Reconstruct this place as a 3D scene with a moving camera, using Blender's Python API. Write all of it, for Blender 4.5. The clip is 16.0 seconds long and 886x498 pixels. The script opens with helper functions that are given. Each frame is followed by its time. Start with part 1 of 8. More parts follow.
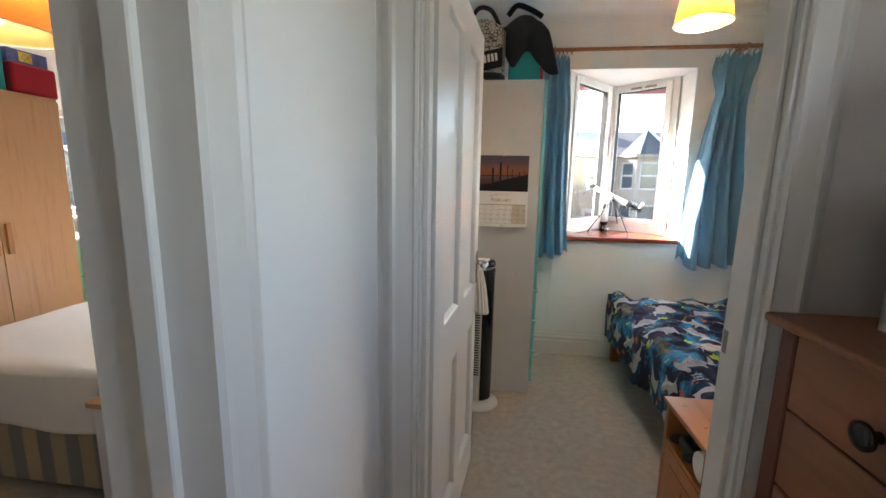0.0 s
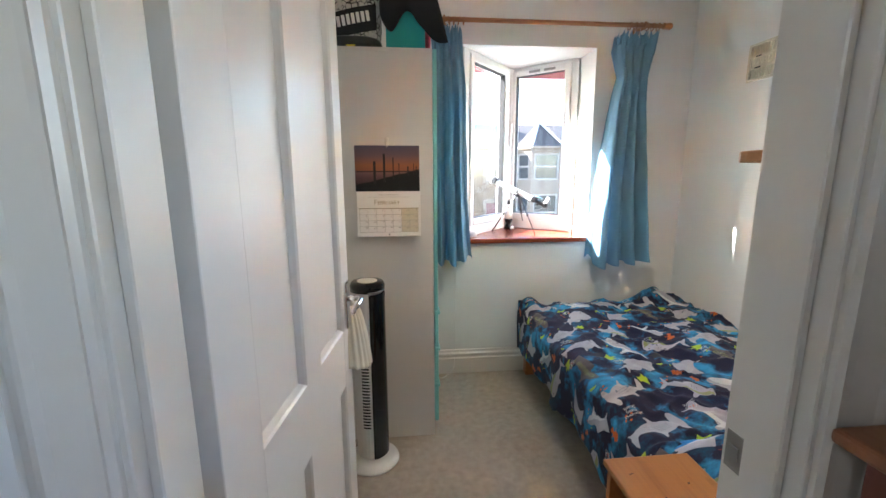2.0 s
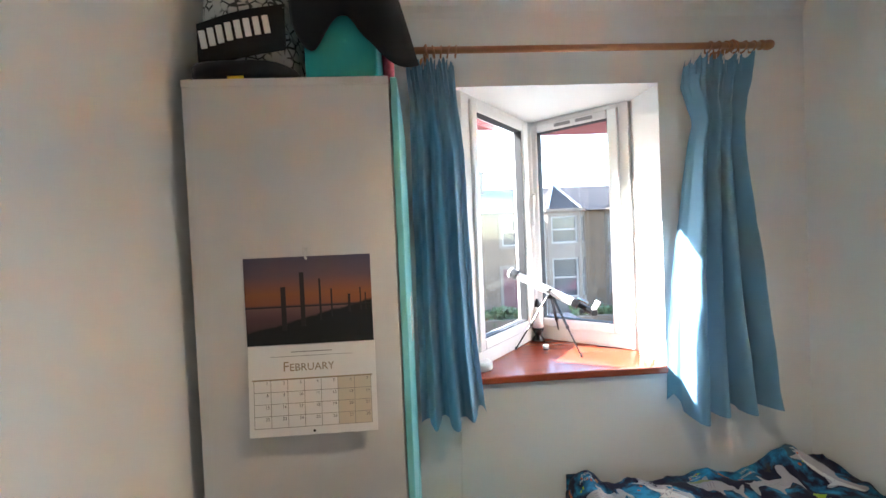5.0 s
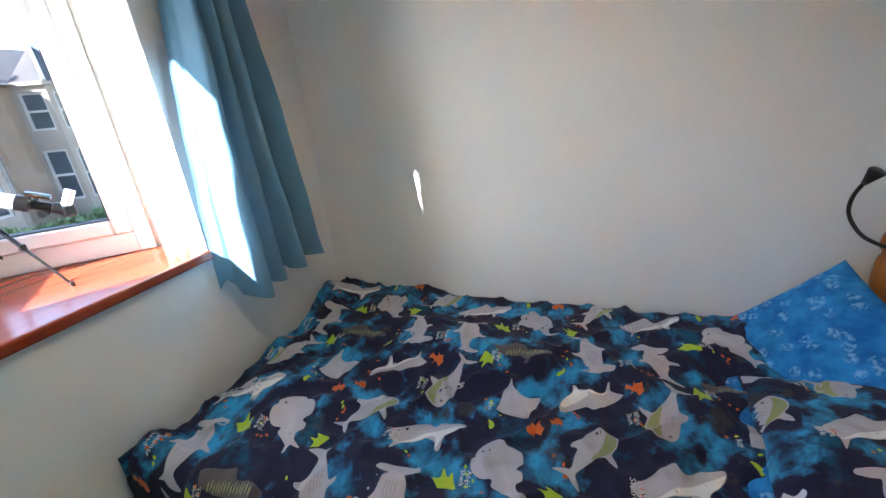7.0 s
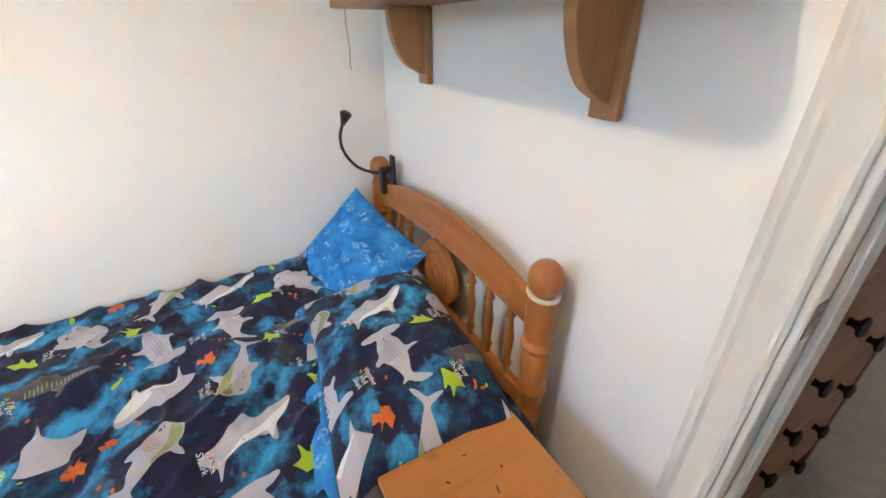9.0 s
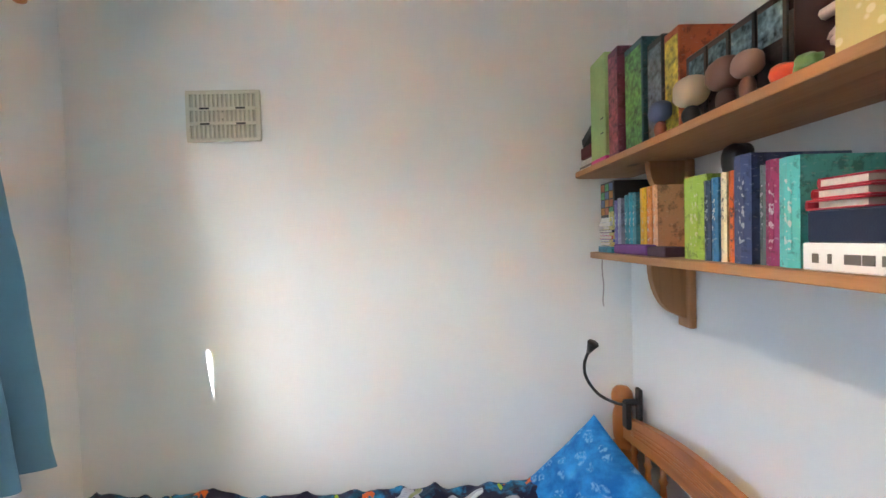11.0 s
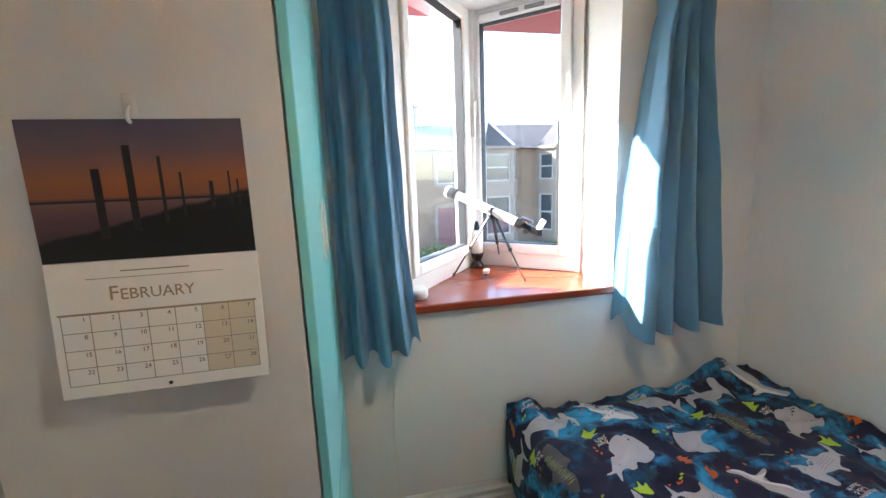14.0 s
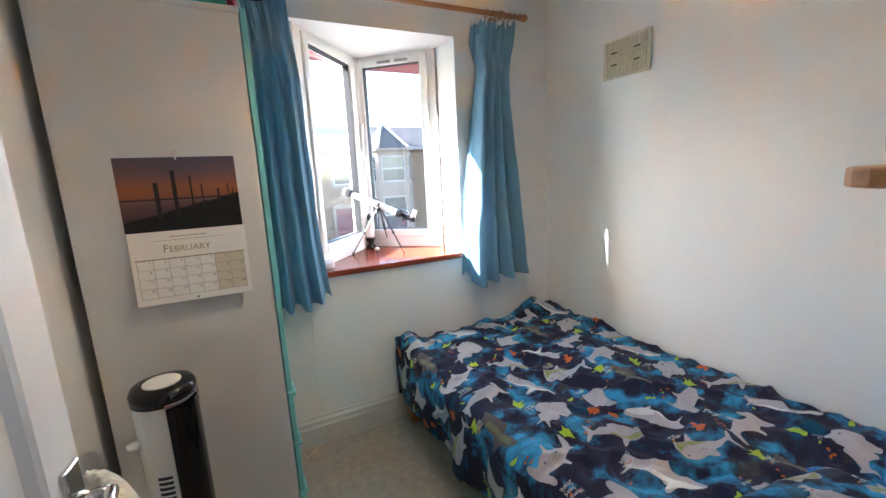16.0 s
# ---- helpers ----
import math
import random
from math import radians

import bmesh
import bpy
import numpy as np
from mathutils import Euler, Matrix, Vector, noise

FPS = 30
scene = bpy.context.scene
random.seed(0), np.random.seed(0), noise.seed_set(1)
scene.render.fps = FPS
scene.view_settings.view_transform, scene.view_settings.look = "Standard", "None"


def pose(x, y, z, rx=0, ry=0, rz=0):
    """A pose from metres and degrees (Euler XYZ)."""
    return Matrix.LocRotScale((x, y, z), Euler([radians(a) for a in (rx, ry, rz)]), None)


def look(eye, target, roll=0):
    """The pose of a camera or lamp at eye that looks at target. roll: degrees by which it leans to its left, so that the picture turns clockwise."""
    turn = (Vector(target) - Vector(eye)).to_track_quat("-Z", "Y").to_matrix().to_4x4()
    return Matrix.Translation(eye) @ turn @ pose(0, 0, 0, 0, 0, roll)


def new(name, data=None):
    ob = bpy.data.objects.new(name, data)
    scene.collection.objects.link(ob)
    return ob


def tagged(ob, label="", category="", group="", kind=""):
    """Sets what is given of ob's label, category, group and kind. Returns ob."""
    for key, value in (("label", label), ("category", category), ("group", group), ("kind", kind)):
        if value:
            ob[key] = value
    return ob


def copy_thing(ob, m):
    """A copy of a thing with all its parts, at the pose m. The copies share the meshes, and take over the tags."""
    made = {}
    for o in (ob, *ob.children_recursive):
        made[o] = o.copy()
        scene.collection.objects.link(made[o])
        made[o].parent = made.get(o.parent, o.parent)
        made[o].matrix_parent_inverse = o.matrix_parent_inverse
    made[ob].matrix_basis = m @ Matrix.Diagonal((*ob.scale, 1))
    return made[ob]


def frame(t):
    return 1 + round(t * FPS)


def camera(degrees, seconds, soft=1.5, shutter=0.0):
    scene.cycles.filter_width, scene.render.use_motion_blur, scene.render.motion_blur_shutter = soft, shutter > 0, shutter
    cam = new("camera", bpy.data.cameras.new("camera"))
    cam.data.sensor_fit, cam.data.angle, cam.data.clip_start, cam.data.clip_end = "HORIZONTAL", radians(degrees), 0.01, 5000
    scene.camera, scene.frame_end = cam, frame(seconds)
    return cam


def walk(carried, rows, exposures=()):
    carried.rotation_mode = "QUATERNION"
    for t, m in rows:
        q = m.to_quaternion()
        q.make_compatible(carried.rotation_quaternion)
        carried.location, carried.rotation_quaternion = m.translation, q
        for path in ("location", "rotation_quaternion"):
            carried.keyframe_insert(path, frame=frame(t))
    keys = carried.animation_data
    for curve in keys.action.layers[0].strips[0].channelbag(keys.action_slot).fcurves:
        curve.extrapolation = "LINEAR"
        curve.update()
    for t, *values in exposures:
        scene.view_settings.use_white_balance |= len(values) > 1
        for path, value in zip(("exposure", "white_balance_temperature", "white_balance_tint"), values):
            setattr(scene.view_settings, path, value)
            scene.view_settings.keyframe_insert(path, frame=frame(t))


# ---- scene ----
cam = camera(95.06, 16.0)
PATH = [
    (0, (0.051, -0.037, 1.405), (-0.206, 1.919, 1.073), 1.1),
    (0.5, (0.135, 0.038, 1.402), (0.216, 2.002, 1.033), 0.9),
    (1, (0.168, 0.145, 1.389), (0.375, 2.098, 1.009), 0.8),
    (1.5, (0.157, 0.334, 1.407), (0.385, 2.286, 1.038), 0.3),
    (2, (0.153, 0.524, 1.426), (0.342, 2.482, 1.066), -0.2),
    (2.5, (0.181, 0.731, 1.427), (0.299, 2.700, 1.099), -0.5),
    (3, (0.246, 0.946, 1.436), (0.259, 2.928, 1.174), -1.1),
    (3.2, (0.253, 1.020, 1.436), (0.227, 3.007, 1.208), -1.3),
    (3.7, (0.291, 1.189, 1.466), (0.165, 3.180, 1.322), -1.9),
    (4.25, (0.314, 1.325, 1.529), (0.152, 3.317, 1.472), -2.5),
    (4.8, (0.343, 1.463, 1.585), (0.329, 3.463, 1.552), -2.6),
    (5.3, (0.397, 1.639, 1.597), (0.767, 3.601, 1.482), -2.1),
    (5.5, (0.426, 1.725, 1.591), (1.002, 3.632, 1.416), -1.8),
    (6, (0.463, 1.917, 1.534), (1.603, 3.531, 1.227), -1.2),
    (6.5, (0.477, 1.988, 1.487), (2.009, 3.188, 1.026), -3.4),
    (7, (0.498, 2.012, 1.448), (2.223, 2.701, 0.706), -5.1),
    (7.5, (0.500, 1.921, 1.402), (2.204, 2.095, 0.370), -4.8),
    (8, (0.496, 1.778, 1.325), (2.076, 1.512, 0.128), -3.2),
    (8.5, (0.501, 1.729, 1.322), (2.002, 1.109, 0.154), -0.9),
    (8.7, (0.500, 1.717, 1.339), (2.014, 0.993, 0.252), -0.6),
    (9.2, (0.494, 1.696, 1.400), (2.062, 0.761, 0.584), -0.6),
    (9.75, (0.485, 1.702, 1.484), (2.169, 0.715, 1.048), -1.4),
    (10.3, (0.482, 1.744, 1.545), (2.324, 0.975, 1.423), -2.1),
    (10.8, (0.490, 1.816, 1.547), (2.467, 1.520, 1.513), -1.9),
    (11, (0.496, 1.853, 1.533), (2.494, 1.803, 1.480), -1.6),
    (11.5, (0.521, 1.958, 1.525), (2.421, 2.568, 1.397), -1.3),
    (12, (0.640, 2.016, 1.545), (2.193, 3.263, 1.354), -0.6),
    (12.5, (0.764, 2.023, 1.539), (1.807, 3.716, 1.326), -0.3),
    (13, (0.711, 2.039, 1.518), (1.355, 3.915, 1.259), -0.4),
    (13.5, (0.570, 1.955, 1.484), (1.008, 3.880, 1.166), -1.4),
    (14, (0.404, 1.813, 1.460), (0.820, 3.737, 1.110), -2.1),
    (14.5, (0.343, 1.639, 1.472), (0.774, 3.558, 1.111), -1.9),
    (15, (0.322, 1.401, 1.462), (0.791, 3.311, 1.099), -1.9),
    (15.5, (0.290, 1.208, 1.486), (0.853, 3.093, 1.125), -2.0),
    (16, (0.234, 1.081, 1.482), (1.101, 2.845, 1.113), -2.7),
]
walk(cam, [(t, look(eye, target, roll)) for t, eye, target, roll in PATH],
     [(0.0, 3.75, 6300, 10), (0.5, 4.15, 6200, 10), (1.0, 4.1, 6150, 10), (2.0, 4.05, 6050, 10), (3.0, 3.85, 6200, 10), (5.5, 3.6, 5800, 10), (6.5, 3.3, 5650, 10), (7.0, 3.5, 5750, 10), (7.5, 4.0, 6100, 10), (8.5, 4.45, 6300, 10),
      (10.8, 4.2, 5850, 10), (11.5, 3.8, 5850, 10), (12.0, 3.2, 5750, 10), (12.5, 3.2, 5750, 10), (13.0, 3.4, 5950, 10), (13.5, 3.48, 6000, 10), (14.5, 3.8, 5850, 10), (15.5, 3.85, 5850, 10), (16.0, 3.85, 5850, 10)])
import functools

# ---------------------------------------------------------------- light
world = bpy.data.worlds.new("sky")
scene.world = world
world.use_nodes = True
wn = world.node_tree
sky = wn.nodes.new("ShaderNodeTexSky")
sky.sky_type = 'NISHITA'
sky.sun_disc = False
SUN_TO = Vector((-0.867, 0.498, 0.0)).normalized()
SUN_UP = 26.7
sky.sun_elevation = radians(SUN_UP)
sky.sun_rotation = math.atan2(SUN_TO.x, SUN_TO.y)
sky.air_density, sky.dust_density = 1.0, 0.8
wn.links.new(sky.outputs[0], wn.nodes["Background"].inputs[0])
wn.nodes["Background"].inputs[1].default_value = 0.15

sun = new("sun", bpy.data.lights.new("sun", 'SUN'))
sun.data.energy, sun.data.angle, sun.data.color = 5.0, radians(0.6), (1.0, 0.96, 0.90)
sun_from = Vector((SUN_TO.x * math.cos(radians(SUN_UP)), SUN_TO.y * math.cos(radians(SUN_UP)), math.sin(radians(SUN_UP))))
sun.matrix_world = look(tuple(sun_from * 30), (0, 0, 0))


def area_lamp(name, place, target, w, h, power, colour):
    lamp = new(name, bpy.data.lights.new(name, 'AREA'))
    lamp.data.shape, lamp.data.size, lamp.data.size_y = 'RECTANGLE', w, h
    lamp.data.energy, lamp.data.color = power, colour
    lamp.matrix_world = look(place, target)
    return lamp


# the sky's light in the other bedroom's opening; an added fill for the landing
area_lamp("bedroom_daylight", (-3.7, 3.45, 1.5), (-2.9, 1.2, 0.9), 0.9, 0.9, 4, (1.0, 0.98, 0.95))
area_lamp("landing_daylight", (1.22, -0.15, 1.7), (-0.24, 0.1, 1.3), 0.4, 0.6, 0.35, (1.0, 0.94, 0.90))

# ---------------------------------------------------------------- building tools


def world_of(ob):
    m = ob.matrix_basis.copy()
    while ob.parent:
        ob = ob.parent
        m = ob.matrix_basis @ m
    return m


def part(name, bm, material, parent, label="", smooth=False, tags=None):
    """One mesh, built in world metres, linked under a thing or a part."""
    me = bpy.data.meshes.new(name)
    bmesh.ops.recalc_face_normals(bm, faces=bm.faces[:])
    bm.to_mesh(me)
    bm.free()
    ob = new(name, me)
    mats = material if isinstance(material, (list, tuple)) else [material]
    for m in mats:
        me.materials.append(m)
    if smooth:
        for p in me.polygons:
            p.use_smooth = True
    if parent is not None:
        me.transform(world_of(parent).inverted())
        ob.parent = parent
    if label:
        ob["label"] = label
    if tags:
        tagged(ob, **tags)
    return ob


def thing(name, at, label, category, group="", kind=""):
    ob = new(name)
    ob.empty_display_size = 0.05
    ob.matrix_basis = Matrix.Translation(at)
    return tagged(ob, label, category, group, kind)


def structure(name, bm, material, label, category, smooth=False):
    return part(name, bm, material, None, smooth=smooth, tags=dict(label=label, category=category, kind="structure"))


def solo(name, bm, material, label, category, smooth=False, group=""):
    return part(name, bm, material, None, smooth=smooth, tags=dict(label=label, category=category, group=group))


def box(bm, x0, x1, y0, y1, z0, z1, bevel=0.0, seg=1, m=None):
    vs = [bm.verts.new((x, y, z)) for z in (z0, z1) for y in (y0, y1) for x in (x0, x1)]
    fs = [bm.faces.new([vs[i] for i in f]) for f in ((0, 2, 3, 1), (4, 5, 7, 6), (0, 1, 5, 4), (2, 6, 7, 3), (0, 4, 6, 2), (1, 3, 7, 5))]
    if bevel:
        es = list({e for f in fs for e in f.edges})
        made = bmesh.ops.bevel(bm, geom=es, offset=bevel, segments=seg, affect='EDGES', profile=0.5)
        vs = list({v for f in made["faces"] for v in f.verts} | {v for v in vs if v.is_valid})
    if m is not None:
        bmesh.ops.transform(bm, matrix=m, verts=vs)
    return vs


def one_box(*a, **k):
    bm = bmesh.new()
    box(bm, *a, **k)
    return bm


def prism(bm, outline, a, b, axis="z", bevel=0.0):
    """A closed outline pushed from a to b along an axis; the outline's pairs are the two other axes in order."""
    def put(p, q):
        return {"z": (p[0], p[1], q), "y": (p[0], q, p[1]), "x": (q, p[0], p[1])}[axis]
    low = [bm.verts.new(put(p, a)) for p in outline]
    top = [bm.verts.new(put(p, b)) for p in outline]
    fs = [bm.faces.new(low), bm.faces.new(top[::-1])]
    n = len(low)
    for i in range(n):
        fs.append(bm.faces.new((low[i], top[i], top[(i + 1) % n], low[(i + 1) % n])))
    if bevel:
        bmesh.ops.recalc_face_normals(bm, faces=fs)
        bmesh.ops.bevel(bm, geom=list({e for f in fs[:2] for e in f.edges}), offset=bevel, segments=2, affect='EDGES', profile=0.5)
    return low + top


def lathe(bm, profile, seg=24, at=(0, 0, 0), m=None, mats=None):
    """Turned shape: profile of (radius, height) pairs about z."""
    rings, made = [], []
    for r, z in profile:
        if r < 1e-5:
            rings.append([bm.verts.new((0, 0, z))])
        else:
            rings.append([bm.verts.new((r * math.cos(2 * math.pi * i / seg), r * math.sin(2 * math.pi * i / seg), z)) for i in range(seg)])
        made += rings[-1]
    for a, b in zip(rings, rings[1:]):
        for i in range(seg):
            j = (i + 1) % seg
            if len(a) == 1 and len(b) == 1:
                continue
            if len(a) == 1:
                bm.faces.new((a[0], b[j], b[i]))
            elif len(b) == 1:
                bm.faces.new((a[i], a[j], b[0]))
            else:
                bm.faces.new((a[i], a[j], b[j], b[i]))
    for r in (rings[0], rings[-1]):
        if len(r) > 1:
            bm.faces.new(r)
    bmesh.ops.transform(bm, matrix=(Matrix.Translation(at) if m is None else m), verts=made)
    return made


def along(p0, p1):
    """A matrix that carries the z axis from p0 towards p1."""
    d = Vector(p1) - Vector(p0)
    return Matrix.Translation(p0) @ d.to_track_quat('Z', 'Y').to_matrix().to_4x4()


def rod(bm, p0, p1, r0, r1=None, seg=10):
    d = (Vector(p1) - Vector(p0)).length
    return lathe(bm, [(r0, 0), (r1 if r1 is not None else r0, d)], seg, m=along(p0, p1))


def tube(bm, pts, r, seg=8):
    """A round tube through points."""
    pts = [Vector(p) for p in pts]
    rings = []
    up = Vector((0.3, 0.2, 1)).normalized()
    for i, p in enumerate(pts):
        d = (pts[min(i + 1, len(pts) - 1)] - pts[max(i - 1, 0)]).normalized()
        a = d.cross(up)
        if a.length < 1e-3:
            a = d.cross(Vector((1, 0, 0)))
        a.normalize()
        b = d.cross(a)
        rr = r[i] if isinstance(r, (list, tuple)) else r
        rings.append([bm.verts.new(p + rr * (math.cos(2 * math.pi * k / seg) * a + math.sin(2 * math.pi * k / seg) * b)) for k in range(seg)])
    for s, t in zip(rings, rings[1:]):
        for k in range(seg):
            bm.faces.new((s[k], s[(k + 1) % seg], t[(k + 1) % seg], t[k]))
    bm.faces.new(rings[0])
    bm.faces.new(rings[-1])


def smooth_line(pts, steps=8):
    """A Catmull-Rom line through points."""
    pts = [Vector(p) for p in pts]
    out = []
    ext = [pts[0]] + pts + [pts[-1]]
    for i in range(1, len(ext) - 2):
        p0, p1, p2, p3 = ext[i - 1:i + 3]
        for k in range(steps):
            t = k / steps
            out.append(0.5 * ((2 * p1) + (p2 - p0) * t + (2 * p0 - 5 * p1 + 4 * p2 - p3) * t * t + (3 * p1 - p0 - 3 * p2 + p3) * t ** 3))
    out.append(pts[-1])
    return out


def sheet(bm, nu, nv, f, uvf=None):
    """A grid of nu x nv points; f(u, v) gives the place, uvf(u, v) the map."""
    grid = [[bm.verts.new(f(i / (nu - 1), j / (nv - 1))) for i in range(nu)] for j in range(nv)]
    lay = bm.loops.layers.uv.verify() if uvf else None
    for j in range(nv - 1):
        for i in range(nu - 1):
            q = ((i, j), (i + 1, j), (i + 1, j + 1), (i, j + 1))
            fc = bm.faces.new([grid[b][a] for a, b in q])
            fc.smooth = True
            if lay:
                for lp, (a, b) in zip(fc.loops, q):
                    lp[lay].uv = uvf(a / (nu - 1), b / (nv - 1))
    return grid


def writing(name, words, size, m, material, parent, label="", thick=0.0004):
    """Built-in lettering as a mesh; m carries the x-y plane to its place."""
    cu = bpy.data.curves.new(name, 'FONT')
    cu.body, cu.size, cu.align_x, cu.align_y, cu.extrude = words, size, 'CENTER', 'CENTER', thick
    cu.resolution_u = 2
    tmp = bpy.data.objects.new(name, cu)
    scene.collection.objects.link(tmp)
    me = bpy.data.meshes.new_from_object(tmp.evaluated_get(bpy.context.evaluated_depsgraph_get()))
    bpy.data.objects.remove(tmp)
    me.transform(world_of(parent).inverted() @ m)
    me.materials.clear()
    me.materials.append(material)
    ob = new(name, me)
    ob.parent = parent
    if label:
        ob["label"] = label
    return ob


# ---------------------------------------------------------------- materials


class Nodes:
    """Short hand for a node material."""

    def __init__(self, name, rough=0.5, metal=0.0, spec=0.5):
        self.mat = bpy.data.materials.new(name)
        self.mat.use_nodes = True
        self.t = self.mat.node_tree
        self.b = self.t.nodes["Principled BSDF"]
        self.b.inputs["Roughness"].default_value = rough
        self.b.inputs["Metallic"].default_value = metal
        self.b.inputs["Specular IOR Level"].default_value = spec

    def n(self, kind, **k):
        node = self.t.nodes.new("ShaderNode" + kind)
        for key, v in k.items():
            if key == "op":
                node.operation = v
            elif key == "type":
                node.data_type = v
            elif key == "blend":
                node.blend_type = v
            elif key == "feature":
                node.feature = v
            elif key == "dims":
                node.voronoi_dimensions = v
            elif key == "kind":
                node.vector_type = v
        return node

    def l(self, a, b):
        self.t.links.new(a, b)

    def put(self, sock, v):
        if isinstance(v, (int, float, tuple, list)):
            sock.default_value = v
        else:
            self.l(v, sock)

    def coord(self, which="Object"):
        return self.n("TexCoord").outputs[which]

    def math(self, op, a, b=0.0, c=0.0):
        nd = self.n("Math", op=op)
        for i, v in enumerate((a, b, c)):
            self.put(nd.inputs[i], v)
        return nd.outputs[0]

    def noise(self, vec, scale, detail=3.0, rough=0.5, out="Fac"):
        nd = self.n("TexNoise")
        self.put(nd.inputs["Vector"], vec)
        nd.inputs["Scale"].default_value = scale
        nd.inputs["Detail"].default_value = detail
        nd.inputs["Roughness"].default_value = rough
        return nd.outputs[out]

    def map(self, vec, scale=(1, 1, 1), loc=(0, 0, 0), rot=(0, 0, 0)):
        nd = self.n("Mapping")
        self.put(nd.inputs["Vector"], vec)
        nd.inputs["Scale"].default_value, nd.inputs["Location"].default_value, nd.inputs["Rotation"].default_value = scale, loc, rot
        return nd.outputs[0]

    def mix(self, fac, a, b, blend="MIX"):
        nd = self.n("Mix", type='RGBA', blend=blend)
        self.put(nd.inputs["Factor"], fac)
        self.put(nd.inputs["A"], (*a, 1) if isinstance(a, tuple) and len(a) == 3 else a)
        self.put(nd.inputs["B"], (*b, 1) if isinstance(b, tuple) and len(b) == 3 else b)
        return nd.outputs["Result"]

    def ramp(self, fac, stops):
        nd = self.n("ValToRGB")
        self.put(nd.inputs[0], fac)
        e = nd.color_ramp.elements
        while len(e) < len(stops):
            e.new(0.5)
        for el, (p, c) in zip(e, stops):
            el.position, el.color = p, (*c, 1) if len(c) == 3 else c
        return nd.outputs[0]

    def step(self, v, lo, hi):
        """Soft step from 0 at lo to 1 at hi."""
        nd = self.n("MapRange")
        self.put(nd.inputs["Value"], v)
        nd.inputs["From Min"].default_value, nd.inputs["From Max"].default_value = lo, hi
        return nd.outputs[0]

    def bump(self, height, strength=0.3, dist=0.002):
        nd = self.n("Bump")
        nd.inputs["Strength"].default_value, nd.inputs["Distance"].default_value = strength, dist
        self.put(nd.inputs["Height"], height)
        self.l(nd.outputs[0], self.b.inputs["Normal"])

    def colour(self, c):
        self.put(self.b.inputs["Base Color"], (*c, 1) if isinstance(c, tuple) and len(c) == 3 else c)
        return self

    def rough(self, v):
        self.put(self.b.inputs["Roughness"], v)


def shade(c, k):
    return tuple(min(1.0, v * k) for v in c)


def plain(name, c, rough=0.5, metal=0.0, var=0.06, scale=6.0, grain=80.0, bump=0.08, dist=0.001, spec=0.5):
    """A painted, moulded or cast surface with blotches and fine relief."""
    k = Nodes(name, rough, metal, spec)
    v = k.coord()
    big, fine = k.noise(v, scale, 4), k.noise(v, grain, 2)
    tone = k.math('ADD', k.math('MULTIPLY', big, 0.7), k.math('MULTIPLY', fine, 0.3))
    k.colour(k.mix(k.step(tone, 0.3, 0.7), shade(c, 1 - var), shade(c, 1 + var)))
    k.rough(k.math('ADD', k.math('MULTIPLY', big, 0.16), rough - 0.08))
    if bump:
        k.bump(fine, bump, dist)
    return k.mat


def wood(name, dark, light, axis="x", rough=0.45, knots=0.0, scale=1.0, red=None, strength=0.7):
    """Sawn or planed timber with its grain along an axis."""
    k = Nodes(name, rough)
    s = {"x": (1, 14, 14), "y": (14, 1, 14), "z": (14, 14, 1)}[axis]
    info = k.n("ObjectInfo").outputs["Random"]
    shift = k.n("CombineXYZ")
    for i in range(3):
        k.put(shift.inputs[i], k.math('MULTIPLY', info, 7.0 + 3 * i))
    add = k.n("VectorMath", op='ADD')
    k.l(k.coord(), add.inputs[0])
    k.l(shift.outputs[0], add.inputs[1])
    v = add.outputs[0]
    st = k.map(v, tuple(a * scale for a in s))
    warp = k.noise(st, 1.6, 4, 0.6)
    fine = k.noise(k.map(v, tuple(a * scale * 5 for a in s)), 2.0, 3, 0.7)
    ring = k.math('PINGPONG', k.math('MULTIPLY', warp, 4.0), 1.0)
    c = k.mix(k.math('MULTIPLY', k.step(ring, 0.25, 0.95), strength), light, dark)
    c = k.mix(k.math('MULTIPLY', fine, 0.25), c, shade(dark, 0.8))
    if knots:
        vo = k.n("TexVoronoi")
        k.put(vo.inputs["Vector"], k.map(v, {"x": (1, 2.2, 2.2), "y": (2.2, 1, 2.2), "z": (2.2, 2.2, 1)}[axis]))
        vo.inputs["Scale"].default_value = knots
        spot = k.step(vo.outputs["Distance"], 0.15, 0.06)
        pick = k.n("SeparateColor")
        k.l(vo.outputs["Color"], pick.inputs[0])
        spot = k.math('MULTIPLY', spot, k.step(pick.outputs[0], 0.55, 0.6))
        c = k.mix(k.math('MULTIPLY', spot, 0.8), c, red or shade(dark, 0.35))
    k.colour(c)
    k.rough(k.math('ADD', k.math('MULTIPLY', fine, 0.2), rough - 0.1))
    k.bump(fine, 0.12, 0.0008)
    return k.mat


def cloth(name, c, weave=900.0, var=0.1, rough=0.85, bump=0.25, dist=0.0006, sheen=0.2):
    k = Nodes(name, rough, 0, 0.2)
    v = k.coord()
    w = k.noise(v, weave, 1)
    big = k.noise(v, 9, 4)
    k.colour(k.mix(k.math('ADD', k.math('MULTIPLY', big, 0.6), k.math('MULTIPLY', w, 0.4)), shade(c, 1 - var), shade(c, 1 + var)))
    k.b.inputs["Sheen Weight"].default_value = sheen
    k.bump(w, bump, dist)
    return k.mat


